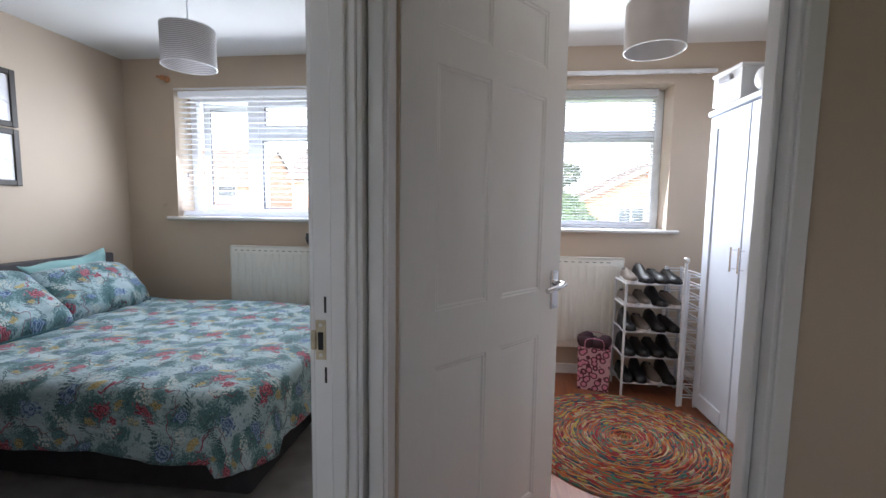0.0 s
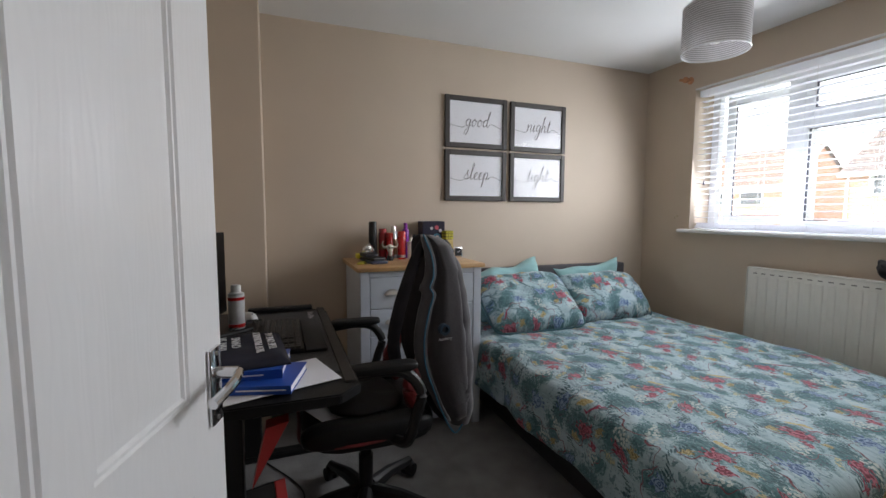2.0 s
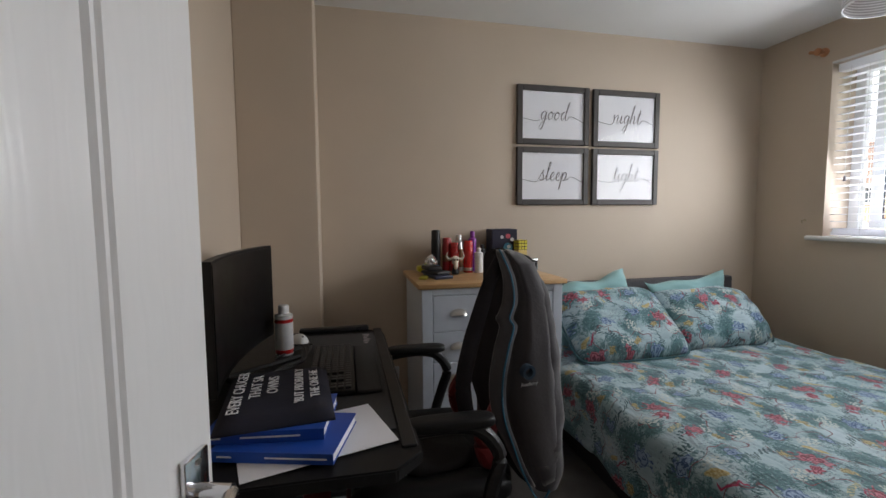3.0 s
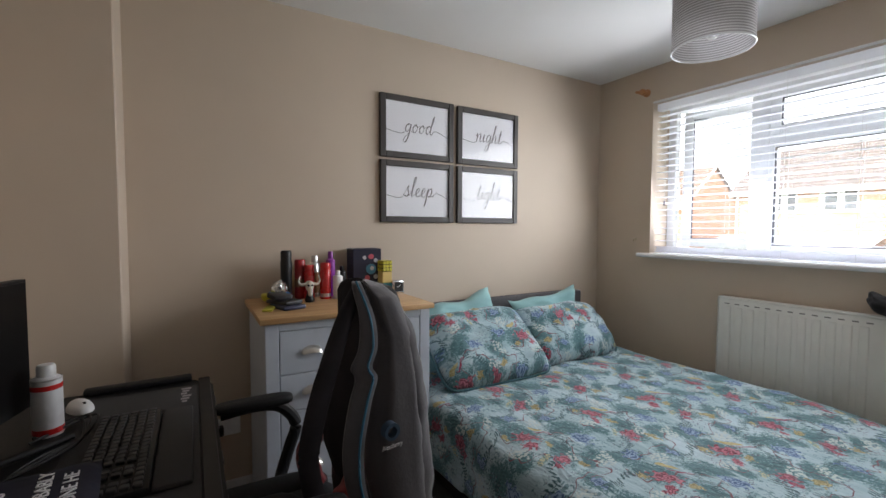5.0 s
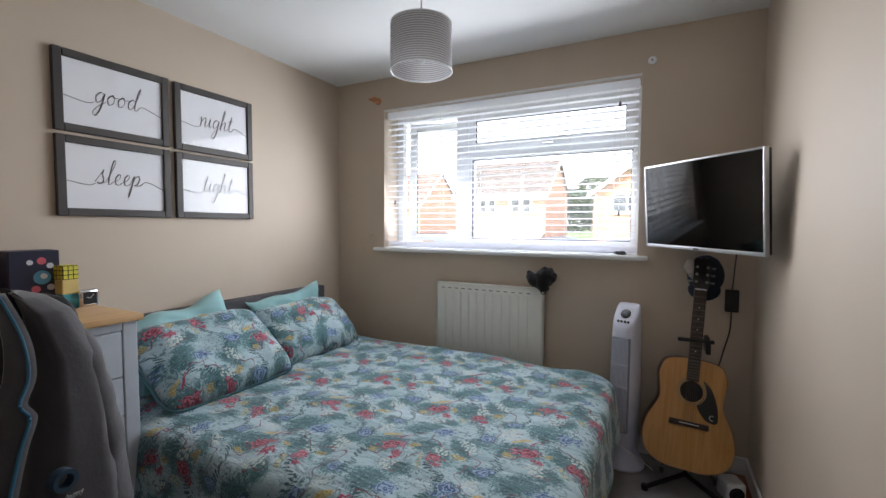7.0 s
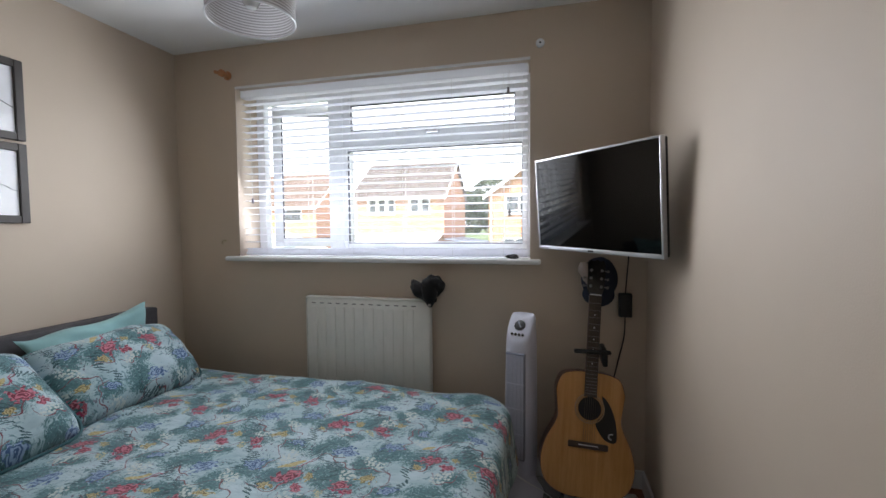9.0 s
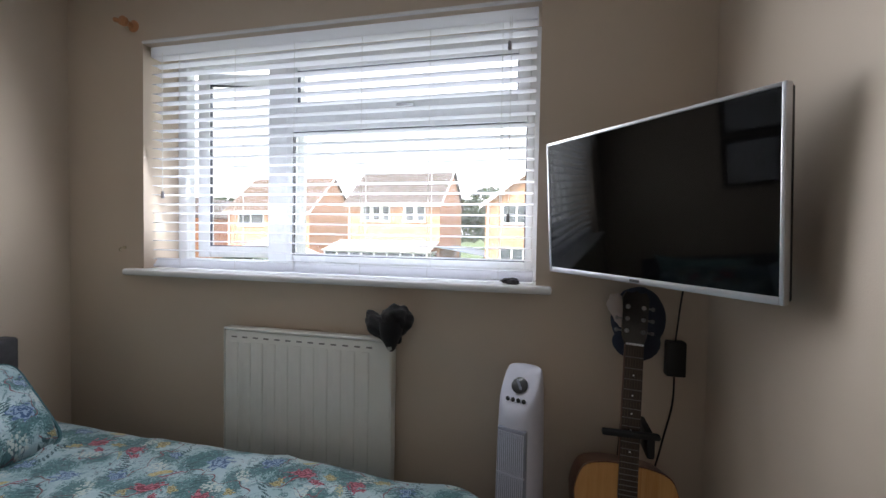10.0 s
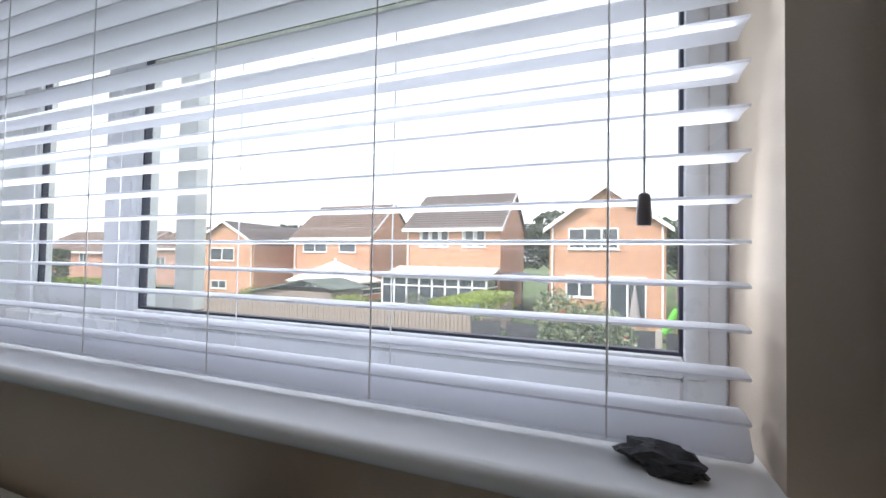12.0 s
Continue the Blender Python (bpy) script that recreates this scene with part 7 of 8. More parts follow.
# shoe rack with shoes
M_WIRE = plain("white_wire", (0.66, 0.68, 0.72), 0.35)
sr = thing("shoe_rack", "white metal four-tier shoe rack", "shoe rack", pose(1.24, 2.80, 0.004))
RW, RD = 0.36, 0.24
for x in (0, RW):
    for y in (0, RD):
        b = B()
        cyl(b, (x, y, 0), (x, y, 0.76), 0.008, n=10)
        part("post", b, M_WIRE, sr)
TIERS = (0.09, 0.27, 0.44, 0.61, 0.76)
for z in TIERS:
    b = B()
    tube(b, [(0, 0, z), (RW, 0, z)], 0.006, 8)
    tube(b, [(0, RD, z), (RW, RD, z)], 0.006, 8)
    tube(b, [(0, 0, z), (0, RD, z)], 0.006, 8)
    tube(b, [(RW, 0, z), (RW, RD, z)], 0.006, 8)
    part("shelf_rail", b, M_WIRE, sr)
    for k2 in range(1, 5):
        b = B()
        cyl(b, (0, RD * k2 / 5, z), (RW, RD * k2 / 5, z), 0.0035, n=6)
        part("shelf_wire", b, M_WIRE, sr)


def shoe(kind, mat, label):
    s = thing("shoe", label, "shoe", group="shoes on the rack")
    b = B()
    secs = [(-0.12, 0.030, 0.055), (-0.09, 0.036, 0.062), (-0.04, 0.034, 0.058), (0.02, 0.040, 0.045), (0.07, 0.043, 0.036), (0.11, 0.034, 0.026), (0.128, 0.012, 0.014)]
    rings = []
    for y, w, h in secs:
        ht = h * (1.6 if kind == "boot" and y < -0.02 else 1)
        rings.append([b.verts.new((w * math.cos(a) * (1 if math.sin(a) > 0 else 0.9), -y, 0.014 + max(0, math.sin(a)) ** 0.8 * ht)) for a in [2 * math.pi * i / 14 for i in range(14)]])
    for p, q in zip(rings, rings[1:]):
        for i in range(14):
            b.faces.new((p[i], p[(i + 1) % 14], q[(i + 1) % 14], q[i]))
    b.faces.new(rings[0]); b.faces.new(rings[-1])
    part("upper", b, mat, s, shade=60)
    b = B()
    out = [(w * 1.04, -y) for y, w, h in secs] + [(-w * 1.04, -y) for y, w, h in secs[::-1]]
    extrude_poly(b, out, 0.0, 0.016)
    part("sole", b, M_BLACK if mat != M_SHOE_B else M_WHITEP, s)
    b = B()
    lathe(b, [(0.020, 0.052), (0.026, 0.062), (0.020, 0.064)], 12, pose(0, 0.085, 0.008) @ Matrix.Diagonal((1, 1.3, 1, 1)))
    part("collar", b, M_HOLE_SHADOW, s)
    return s


M_SHOE_A = plain("black_shoe_leather", (0.014, 0.014, 0.016), 0.4)
M_SHOE_B = plain("taupe_shoe_suede", (0.16, 0.13, 0.11), 0.8)
protos = [shoe("boot", M_SHOE_A, "black leather ankle shoe on the rack"), shoe("flat", M_SHOE_B, "taupe suede shoe on the rack"), shoe("flat", M_SHOE_A, "flat black shoe on the rack")]
n_used = [0, 0, 0]
for ti, z in enumerate(TIERS):
    for k2 in range(4):
        pi = (2, 0, 0, 2, 1)[(ti + k2 * 2) % 5] if ti != 3 or k2 > 1 else 1
        m = pose(1.24 + 0.045 + k2 * 0.09, 2.915, 0.004 + z + 0.006, 0, 0, 0 + random.uniform(-5, 5))
        if n_used[pi] == 0:
            protos[pi].matrix_world = m
        else:
            copy_thing(protos[pi], m)
        n_used[pi] += 1

tr = thing("wire_tower", "tall white wire shelf tower by the wardrobe", "wire rack", pose(1.555, 2.69, 0.004, 0, 0, 0))
for x, y in ((0, 0), (0.10, 0), (0, 0.30), (0.10, 0.30)):
    b = B()
    cyl(b, (x, y, 0), (x, y, 0.92 if (x, y) == (0, 0) else 0.86), 0.010, n=10)
    part("post", b, M_WIRE, tr)
b = B()
box(b, -0.012, -0.006, 0.0, 0.026, 0.004, 0.86, 0.003)
part("flat_post", b, M_WIRE, tr)
b = B()
blob(b, (0, 0, 0.935), (0.016, 0.016, 0.018))
part("finial", b, M_NICKEL, tr, "round metal finial")
for k2 in range(12):
    for dz in (0, 0.018):
        b = B()
        z = 0.06 + k2 * 0.07 + dz
        tube(b, [(0, 0, z), (0.10, 0, z), (0.10, 0.30, z), (0, 0.30, z)], 0.004, 6)
        part("rung", b, M_WIRE, tr)

gb = thing("gift_bag", "pink leopard print gift bag filled with clothes", "bag", pose(1.085, 2.92, 0.004, 0, 0, -14))


def leopard():
    m, N, L, bs = nodes_of("pink_leopard_print")
    tc = N.new("ShaderNodeTexCoord")
    v = N.new("ShaderNodeTexVoronoi")
    v.inputs["Scale"].default_value = 24
    L.new(tc.outputs["Object"], v.inputs["Vector"])
    r = N.new("ShaderNodeValToRGB")
    e = r.color_ramp.elements
    e[0].position, e[0].color = 0.0, (0.62, 0.25, 0.36, 1)
    e[1].position, e[1].color = 0.36, (0.62, 0.25, 0.36, 1)
    for p, c in ((0.37, (0.10, 0.02, 0.04, 1)), (0.54, (0.10, 0.02, 0.04, 1)), (0.56, (0.60, 0.36, 0.42, 1))):
        el = e.new(p)
        el.color = c
    L.new(v.outputs["Distance"], r.inputs[0])
    L.new(r.outputs[0], bs.inputs["Base Color"])
    bs.inputs["Roughness"].default_value = 0.5
    return m


b = B()
for q in ((-0.10, -0.07, 0, 0.10, 0.07, 0.004), (-0.10, -0.07, 0.004, -0.096, 0.07, 0.30), (0.096, -0.07, 0.004, 0.10, 0.07, 0.30), (-0.096, -0.07, 0.004, 0.096, -0.066, 0.30), (-0.096, 0.066, 0.004, 0.096, 0.07, 0.30)):
    box(b, *q)
for v in b.verts:
    v.co.x *= 1 + 0.25 * v.co.z
    v.co.y *= 1 + 0.25 * v.co.z
part("paper_bag", b, leopard(), gb)
for i in range(7):
    b = B()
    blob(b, (random.uniform(-0.07, 0.07), random.uniform(-0.04, 0.04), 0.30 + random.uniform(0, 0.05)), (0.05, 0.04, 0.045), Matrix.Rotation(random.uniform(0, 3), 4, "Z"), 0.8, 12)
    part("garment", b, plain("dark_plum_cloth", (0.05, 0.02, 0.03), 0.8, bump=0.5, bscale=60), gb, "dark plum cloth", 60)
for s in (-1, 1):
    b = B()
    tube(b, smooth([(-0.06, s * 0.074, 0.28), (-0.05, s * 0.085, 0.36), (0.05, s * 0.085, 0.36), (0.06, s * 0.074, 0.28)], 6), 0.003, 6)
    part("handle", b, plain("pink_cord", (0.5, 0.2, 0.3), 0.7), gb)


# outside: gardens and the houses behind
GZ = -1.75


def brick(name, c1, c2, mortar, sx=1.0):
    m, N, L, bs = nodes_of(name)
    tc = N.new("ShaderNodeTexCoord")
    sp3, cb = N.new("ShaderNodeSeparateXYZ"), N.new("ShaderNodeCombineXYZ")
    L.new(tc.outputs["Object"], sp3.inputs[0])
    ad = N.new("ShaderNodeMath")
    L.new(sp3.outputs[0], ad.inputs[0])
    L.new(sp3.outputs[1], ad.inputs[1])
    L.new(ad.outputs[0], cb.inputs[0])
    L.new(sp3.outputs[2], cb.inputs[1])
    br = N.new("ShaderNodeTexBrick")
    br.inputs["Scale"].default_value = 1
    br.inputs["Brick Width"].default_value, br.inputs["Row Height"].default_value, br.inputs["Mortar Size"].default_value = 0.225, 0.075, 0.010
    br.inputs["Color1"].default_value, br.inputs["Color2"].default_value, br.inputs["Mortar"].default_value = (*c1, 1), (*c2, 1), (*mortar, 1)
    L.new(cb.outputs[0], br.inputs["Vector"])
    n = N.new("ShaderNodeTexNoise")
    n.inputs["Scale"].default_value, n.inputs["Detail"].default_value = 1.2, 5
    L.new(tc.outputs["Object"], n.inputs["Vector"])
    mx = N.new("ShaderNodeMixRGB")
    mx.blend_type, mx.inputs[0].default_value = "OVERLAY", 0.25
    L.new(br.outputs["Color"], mx.inputs[1])
    L.new(n.outputs["Fac"], mx.inputs[2])
    L.new(mx.outputs[0], bs.inputs["Base Color"])
    bs.inputs["Roughness"].default_value = 0.9
    return m


M_BRICK = brick("orange_brick", (0.55, 0.25, 0.125), (0.37, 0.15, 0.075), (0.62, 0.50, 0.40))
M_BRICK2 = brick("red_brick", (0.46, 0.21, 0.14), (0.37, 0.16, 0.11), (0.50, 0.41, 0.35))
M_ROOF = plain("grey_brown_roof_tile", (0.125, 0.105, 0.10), 0.85, var=0.3, scale=3)
M_ROOF2 = plain("brown_roof_tile", (0.15, 0.105, 0.085), 0.85, var=0.3, scale=3)
M_PANE = plain("dark_window_glass", (0.06, 0.075, 0.09), 0.08, var=0.3, scale=1.5)
M_CURTAIN = plain("pale_curtain", (0.55, 0.58, 0.58), 0.9, var=0.1)
M_FENCE = wood("weathered_fence_timber", (0.22, 0.18, 0.16), (0.36, 0.31, 0.28), 2.0, 2, 0.9)
M_FENCE2 = plain("dark_grey_fence", (0.05, 0.055, 0.065), 0.8, var=0.2, scale=6)
M_GRASS = plain("garden_lawn", (0.075, 0.115, 0.035), 0.95, var=0.35, scale=1.2, bump=0.6, bscale=30)
M_POLY = plain("polycarbonate_roof", (0.62, 0.64, 0.62), 0.3, var=0.05)

bm = B()
strips = [[bm.verts.new((x, y, z)) for x in (-900, 900)] for y, z in ((-900, GZ - 0.9), (3.6, GZ - 0.9), (9, GZ), (1500, GZ))]
for p, q in zip(strips, strips[1:]):
    bm.faces.new((p[0], p[1], q[1], q[0]))
structure("ground", bm, M_GRASS, "garden lawns reaching to the distance", "ground")
bm = B()                                             # plain lower storey under the rooms
for a, b2, c, d in ((-2.9, OY1 - 0.25, 2.5, OY1), (-2.9, Y0 - 0.2, -2.65, OY1 - 0.25), (2.25, -2.15, 2.5, OY1 - 0.25), (-0.06, -2.4, 2.5, -2.15), (-2.65, Y0 - 0.2, 0.19, Y0 + 0.05), (-0.06, -2.15, 0.19, Y0 - 0.2)):
    box(bm, a, b2, GZ - 1.1, c, d, -0.12)
structure("wall_lower_storey", bm, M_BRICK2, "red brick wall of the storey below", "wall")


def tile_rows(b, p0, p1, q0, q1, rows, cols):
    """Lapped tiles on a roof slope: eaves p0-p1, ridge q0-q1. Each course is a strip with a lip, cut into tiles."""
    p0, p1, q0, q1 = (Vector(p) for p in (p0, p1, q0, q1))
    nrm = (p1 - p0).cross(q0 - p0).normalized()
    if nrm.z < 0:
        nrm = -nrm
    for r in range(rows):
        a, c = r / rows, (r + 1.12) / rows
        c = min(c, 1.0)
        for k in range(cols):
            u0, u1 = (k + (0.5 if r % 2 else 0)) / cols, (k + 0.94 + (0.5 if r % 2 else 0)) / cols
            u0, u1 = min(u0, 1), min(u1, 1)
            if u1 - u0 < 0.002:
                continue
            la, lc = p0 + (q0 - p0) * a, p0 + (q0 - p0) * c
            ra, rc = p1 + (q1 - p1) * a, p1 + (q1 - p1) * c
            h = 0.035 + random.uniform(0, 0.012)
            v = [b.verts.new(x) for x in (la + (ra - la) * u0 + nrm * h, la + (ra - la) * u1 + nrm * h, lc + (rc - lc) * u1 + nrm * 0.01, lc + (rc - lc) * u0 + nrm * 0.01, la + (ra - la) * u0, la + (ra - la) * u1)]
            b.faces.new(v[:4])
            b.faces.new((v[4], v[5], v[1], v[0]))


def house_window(parent, x0, z0, x1, z1, y, lights=2, curtain=False, door=False):
    b = B()
    f = 0.07
    box(b, x0, y - 0.03, z0, x0 + f, y + 0.04, z1); box(b, x1 - f, y - 0.03, z0, x1, y + 0.04, z1)
    box(b, x0 + f, y - 0.03, z0, x1 - f, y + 0.04, z0 + f); box(b, x0 + f, y - 0.03, z1 - f, x1 - f, y + 0.04, z1)
    for k in range(1, lights):
        x = x0 + (x1 - x0) * k / lights
        box(b, x - 0.045, y - 0.03, z0 + f, x + 0.045, y + 0.04, z1 - f)
    w = part("window" if not door else "patio_door", b, M_UPVC, parent, "white framed window" if not door else "white framed patio door", None)
    b = B()
    box(b, x0 - 0.04, y - 0.09, z0 - 0.05, x1 + 0.04, y, z0)
    part("sill", b, M_UPVC, w, shade=None)
    xs = [x0 + (x1 - x0) * k / lights for k in range(lights + 1)]
    for xa, xb in zip(xs, xs[1:]):
        b = B()
        box(b, xa + 0.03, y - 0.005, z0 + 0.03, xb - 0.03, y + 0.01, z1 - 0.03)
        part("pane", b, M_PANE, w, shade=None)
        if curtain:
            b = B()
            box(b, xa + 0.06, y - 0.012, z0 + 0.08, xa + 0.06 + (xb - xa) * 0.22, y - 0.006, z1 - 0.08)
            part("curtain", b, M_CURTAIN, w, shade=None)


def house(label, x0, x1, y, depth, eaves, ridge, wins, wall=None, roof=None, gable=False, rows=16, pipes=()):
    h = thing("house", label, "house", pose(0, 0, 0))
    wall, roof = wall or M_BRICK, roof or M_ROOF
    b = B()
    if gable:
        pts = [(x0, GZ), (x1, GZ), (x1, eaves), ((x0 + x1) / 2, ridge - 0.12), (x0, eaves)]
        extrude_poly(b, pts, -y - depth, -y, Matrix(((1, 0, 0, 0), (0, 0, -1, 0), (0, 1, 0, 0), (0, 0, 0, 1))))
    else:
        pts = [(y, GZ), (y + depth, GZ), (y + depth, eaves), (y + depth / 2, ridge - 0.12), (y, eaves)]
        extrude_poly(b, pts, x0, x1, Matrix(((0, 0, 1, 0), (1, 0, 0, 0), (0, 1, 0, 0), (0, 0, 0, 1))))
    part("wall", b, wall, h, shade=None)
    b = B()
    o = 0.3
    xm, ym = (x0 + x1) / 2, y + depth / 2
    if gable:
        k = (ridge - eaves) / ((x1 - x0) / 2)
        slopes = [((x0 - o, y - 0.25, eaves - o * k), (x0 - o, y + depth + 0.2, eaves - o * k), (xm, y - 0.25, ridge), (xm, y + depth + 0.2, ridge)),
                  ((x1 + o, y - 0.25, eaves - o * k), (x1 + o, y + depth + 0.2, eaves - o * k), (xm, y - 0.25, ridge), (xm, y + depth + 0.2, ridge))]
    else:
        k = (ridge - eaves) / (depth / 2)
        slopes = [((x0 - 0.2, y - o, eaves - o * k), (x1 + 0.2, y - o, eaves - o * k), (x0 - 0.2, ym, ridge), (x1 + 0.2, ym, ridge)),
                  ((x0 - 0.2, y + depth + o, eaves - o * k), (x1 + 0.2, y + depth + o, eaves - o * k), (x0 - 0.2, ym, ridge), (x1 + 0.2, ym, ridge))]
    for s in slopes:
        tile_rows(b, *s, rows, 22)
        for dz in (0.0, -0.06):
            q = [b.verts.new(Vector(p) + Vector((0, 0, dz))) for p in (s[0], s[1], s[3], s[2])]
            b.faces.new(q)
    part("roof", b, roof, h, "dark lapped roof tiles", None)
    b = B()
    if gable:
        for xa in (x0 - o, x1 + o):
            za = eaves - o * k
            d = 1 if xa < xm else -1
            pl = [(xa, za - 0.18), (xa, za + 0.04), (xm, ridge + 0.04), (xm, ridge - 0.20)]
            extrude_poly(b, pl, -y + 0.25, -y + 0.30, Matrix(((1, 0, 0, 0), (0, 0, -1, 0), (0, 1, 0, 0), (0, 0, 0, 1))))
    else:
        box(b, x0 - 0.2, y - o - 0.04, eaves - o * k - 0.20, x1 + 0.2, y - o, eaves - o * k + 0.02)
        for xa in (x1 + 0.16,):
            pl = [(y - o, eaves - o * k - 0.16), (y - o, eaves - o * k + 0.03), (ym, ridge + 0.03), (ym, ridge - 0.17)]
            extrude_poly(b, pl, xa, xa + 0.05, Matrix(((0, 0, 1, 0), (1, 0, 0, 0), (0, 1, 0, 0), (0, 0, 0, 1))))
    part("bargeboard", b, M_UPVC, h, "white painted fascia", None)
    for px in pipes:
        b = B()
        cyl(b, (px, y - 0.08, GZ), (px, y - 0.08, eaves - 0.15), 0.045, n=8)
        part("drainpipe", b, M_UPVC, h)
    for w in wins:
        house_window(h, w[0], w[1], w[2], w[3], y, *w[4:])
    return h


house("orange brick gabled house with white bargeboards", -3.65, 1.60, 24.7, 8.5, 3.2, 5.15,
      [(-2.75, 2.02, -0.42, 3.05, 3), (-2.85, -0.35, -1.55, 0.72, 2), (-0.85, -1.45, 0.78, 0.72, 2, False, True)], gable=True, pipes=(-3.5, 1.45))
house("orange brick house with tiled roof and curtained windows", -13.25, -6.95, 27.7, 7.0, 3.55, 6.0,
      [(-12.3, 2.2, -10.3, 3.35, 3, True), (-9.4, 2.2, -7.9, 3.35, 2, True)], pipes=(-13.1,))
house("orange brick house with brown tiled roof", -26.0, -18.5, 31.7, 7.6, 3.25, 6.15,
      [(-25.0, 1.85, -22.6, 3.0, 2), (-21.4, 1.85, -19.8, 3.0, 1)], roof=M_ROOF2, pipes=(-25.8,))
house("red brick gabled house with a low roof", -35.2, -28.4, 29.7, 9.0, 2.65, 4.45,
      [(-33.4, 1.0, -30.6, 2.1, 2), (-33.2, -1.4, -31.4, -0.7, 2)], gable=True, pipes=(-34.9, -28.6), wall=M_BRICK)
house("distant red brick house with long tiled roof", -47.0, -37.5, 33.5, 8.0, 2.3, 4.7, [(-46.0, 0.2, -44.6, 1.2, 2)], wall=M_BRICK2, roof=M_ROOF2)
house("distant red brick bungalow with brown roof", -68.0, -50.0, 33.0, 9.0, 1.8, 4.3, [(-58.5, 0.4, -57.0, 1.6, 2)], wall=M_BRICK2, roof=M_ROOF2)
house("orange brick gabled house seen from the second window", 5.9, 16.5, 27.5, 7.5, 2.1, 4.7, [(8.0, 0.4, 9.6, 1.5, 2), (11.0, 1.2, 13.0, 2.4, 2)], roof=M_ROOF2, gable=True)


def conservatory(label, x0, x1, y0, y1, zt, zr, hip):
    c = thing("conservatory", label, "conservatory")
    b = B()
    box(b, x0, y0, GZ, x1, y1, GZ + 0.45)
    part("plinth", b, M_BRICK, c, shade=None)
    n = max(3, int((x1 - x0) / 0.8))
    for i in range(n + 1):
        x = x0 + (x1 - x0) * i / n
        b = B()
        box(b, x - 0.05, y0 - 0.04, GZ + 0.45, x + 0.05, y0 + 0.05, zt)
        part("post", b, M_UPVC, c, shade=None)
    for z in (GZ + 0.45, zt - 0.55, zt - 0.10):
        b = B()
        box(b, x0, y0 - 0.03, z, x1, y0 + 0.04, z + 0.09)
        box(b, x1 - 0.04, y0, z, x1 + 0.03, y1, z + 0.09)
        part("rail", b, M_UPVC, c, shade=None)
    for i in range(n):
        xa, xb = x0 + (x1 - x0) * i / n, x0 + (x1 - x0) * (i + 1) / n
        b = B()
        box(b, xa + 0.05, y0 + 0.0, GZ + 0.5, xb - 0.05, y0 + 0.015, zt - 0.08)
        part("pane", b, M_PANE, c, shade=None)
    b = B()
    box(b, x1 - 0.02, y0 + 0.05, GZ + 0.5, x1 - 0.005, y1, zt - 0.08)
    part("side_pane", b, M_PANE, c, shade=None)
    o = 0.15
    b = B()
    if hip:
        pk = ((x0 + x1) / 2, (y0 + y1) / 2, zr)
        cs = [(x0 - o, y0 - o, zt), (x1 + o, y0 - o, zt), (x1 + o, y1, zt), (x0 - o, y1, zt)]
        v = [b.verts.new(p) for p in cs]
        t = b.verts.new(pk)
        for i in range(4):
            b.faces.new((v[i], v[(i + 1) % 4], t))
        b.faces.new(v[::-1])
        part("roof", b, M_POLY, c, "white translucent roof", None)
        b = B()
        blob(b, pk, (0.10, 0.10, 0.22))
        part("finial", b, M_UPVC, c, shade=None)
        for q in cs:
            b = B()
            tube(b, [q, pk], 0.05, 6)
            part("hip_bar", b, M_UPVC, c)
    else:
        v = [b.verts.new(p) for p in ((x0 - o, y0 - o, zt), (x1 + o, y0 - o, zt), (x1 + o, y1, zr), (x0 - o, y1, zr))]
        b.faces.new(v)
        v2 = [b.verts.new(p.co - Vector((0, 0, 0.05))) for p in v]
        b.faces.new(v2[::-1])
        part("roof", b, M_POLY, c, "white translucent roof", None)
        for i in range(n + 1):
            x = x0 + (x1 - x0) * i / n
            b = B()
            tube(b, [(x, y0 - o, zt + 0.02), (x, y1, zr + 0.02)], 0.035, 6)
            part("glazing_bar", b, M_UPVC, c)
    return c


conservatory("white lean-to conservatory with glazed front", -13.6, -7.1, 25.3, 27.65, 0.35, 0.95, False)
conservatory("white conservatory with pyramid roof and finial", -23.2, -17.4, 28.0, 31.6, -0.35, 1.15, True)
k = thing("carport", "blue-grey lean-to carport beside the brick house", "carport")
b = B()
extrude_poly(b, [(-6.9, 0.55), (-6.9, 0.62), (-4.0, 0.16), (-4.0, 0.08)], -33, -27.4, Matrix(((1, 0, 0, 0), (0, 0, -1, 0), (0, 1, 0, 0), (0, 0, 0, 1))))
part("roof", b, plain("blue_grey_sheet", (0.20, 0.24, 0.32), 0.4), k)
for x in (-4.1, -5.6):
    b = B()
    cyl(b, (x, 27.6, GZ), (x, 27.6, 0.3 if x < -5 else 0.1), 0.05, n=8)
    part("post", b, M_BLACK, k)


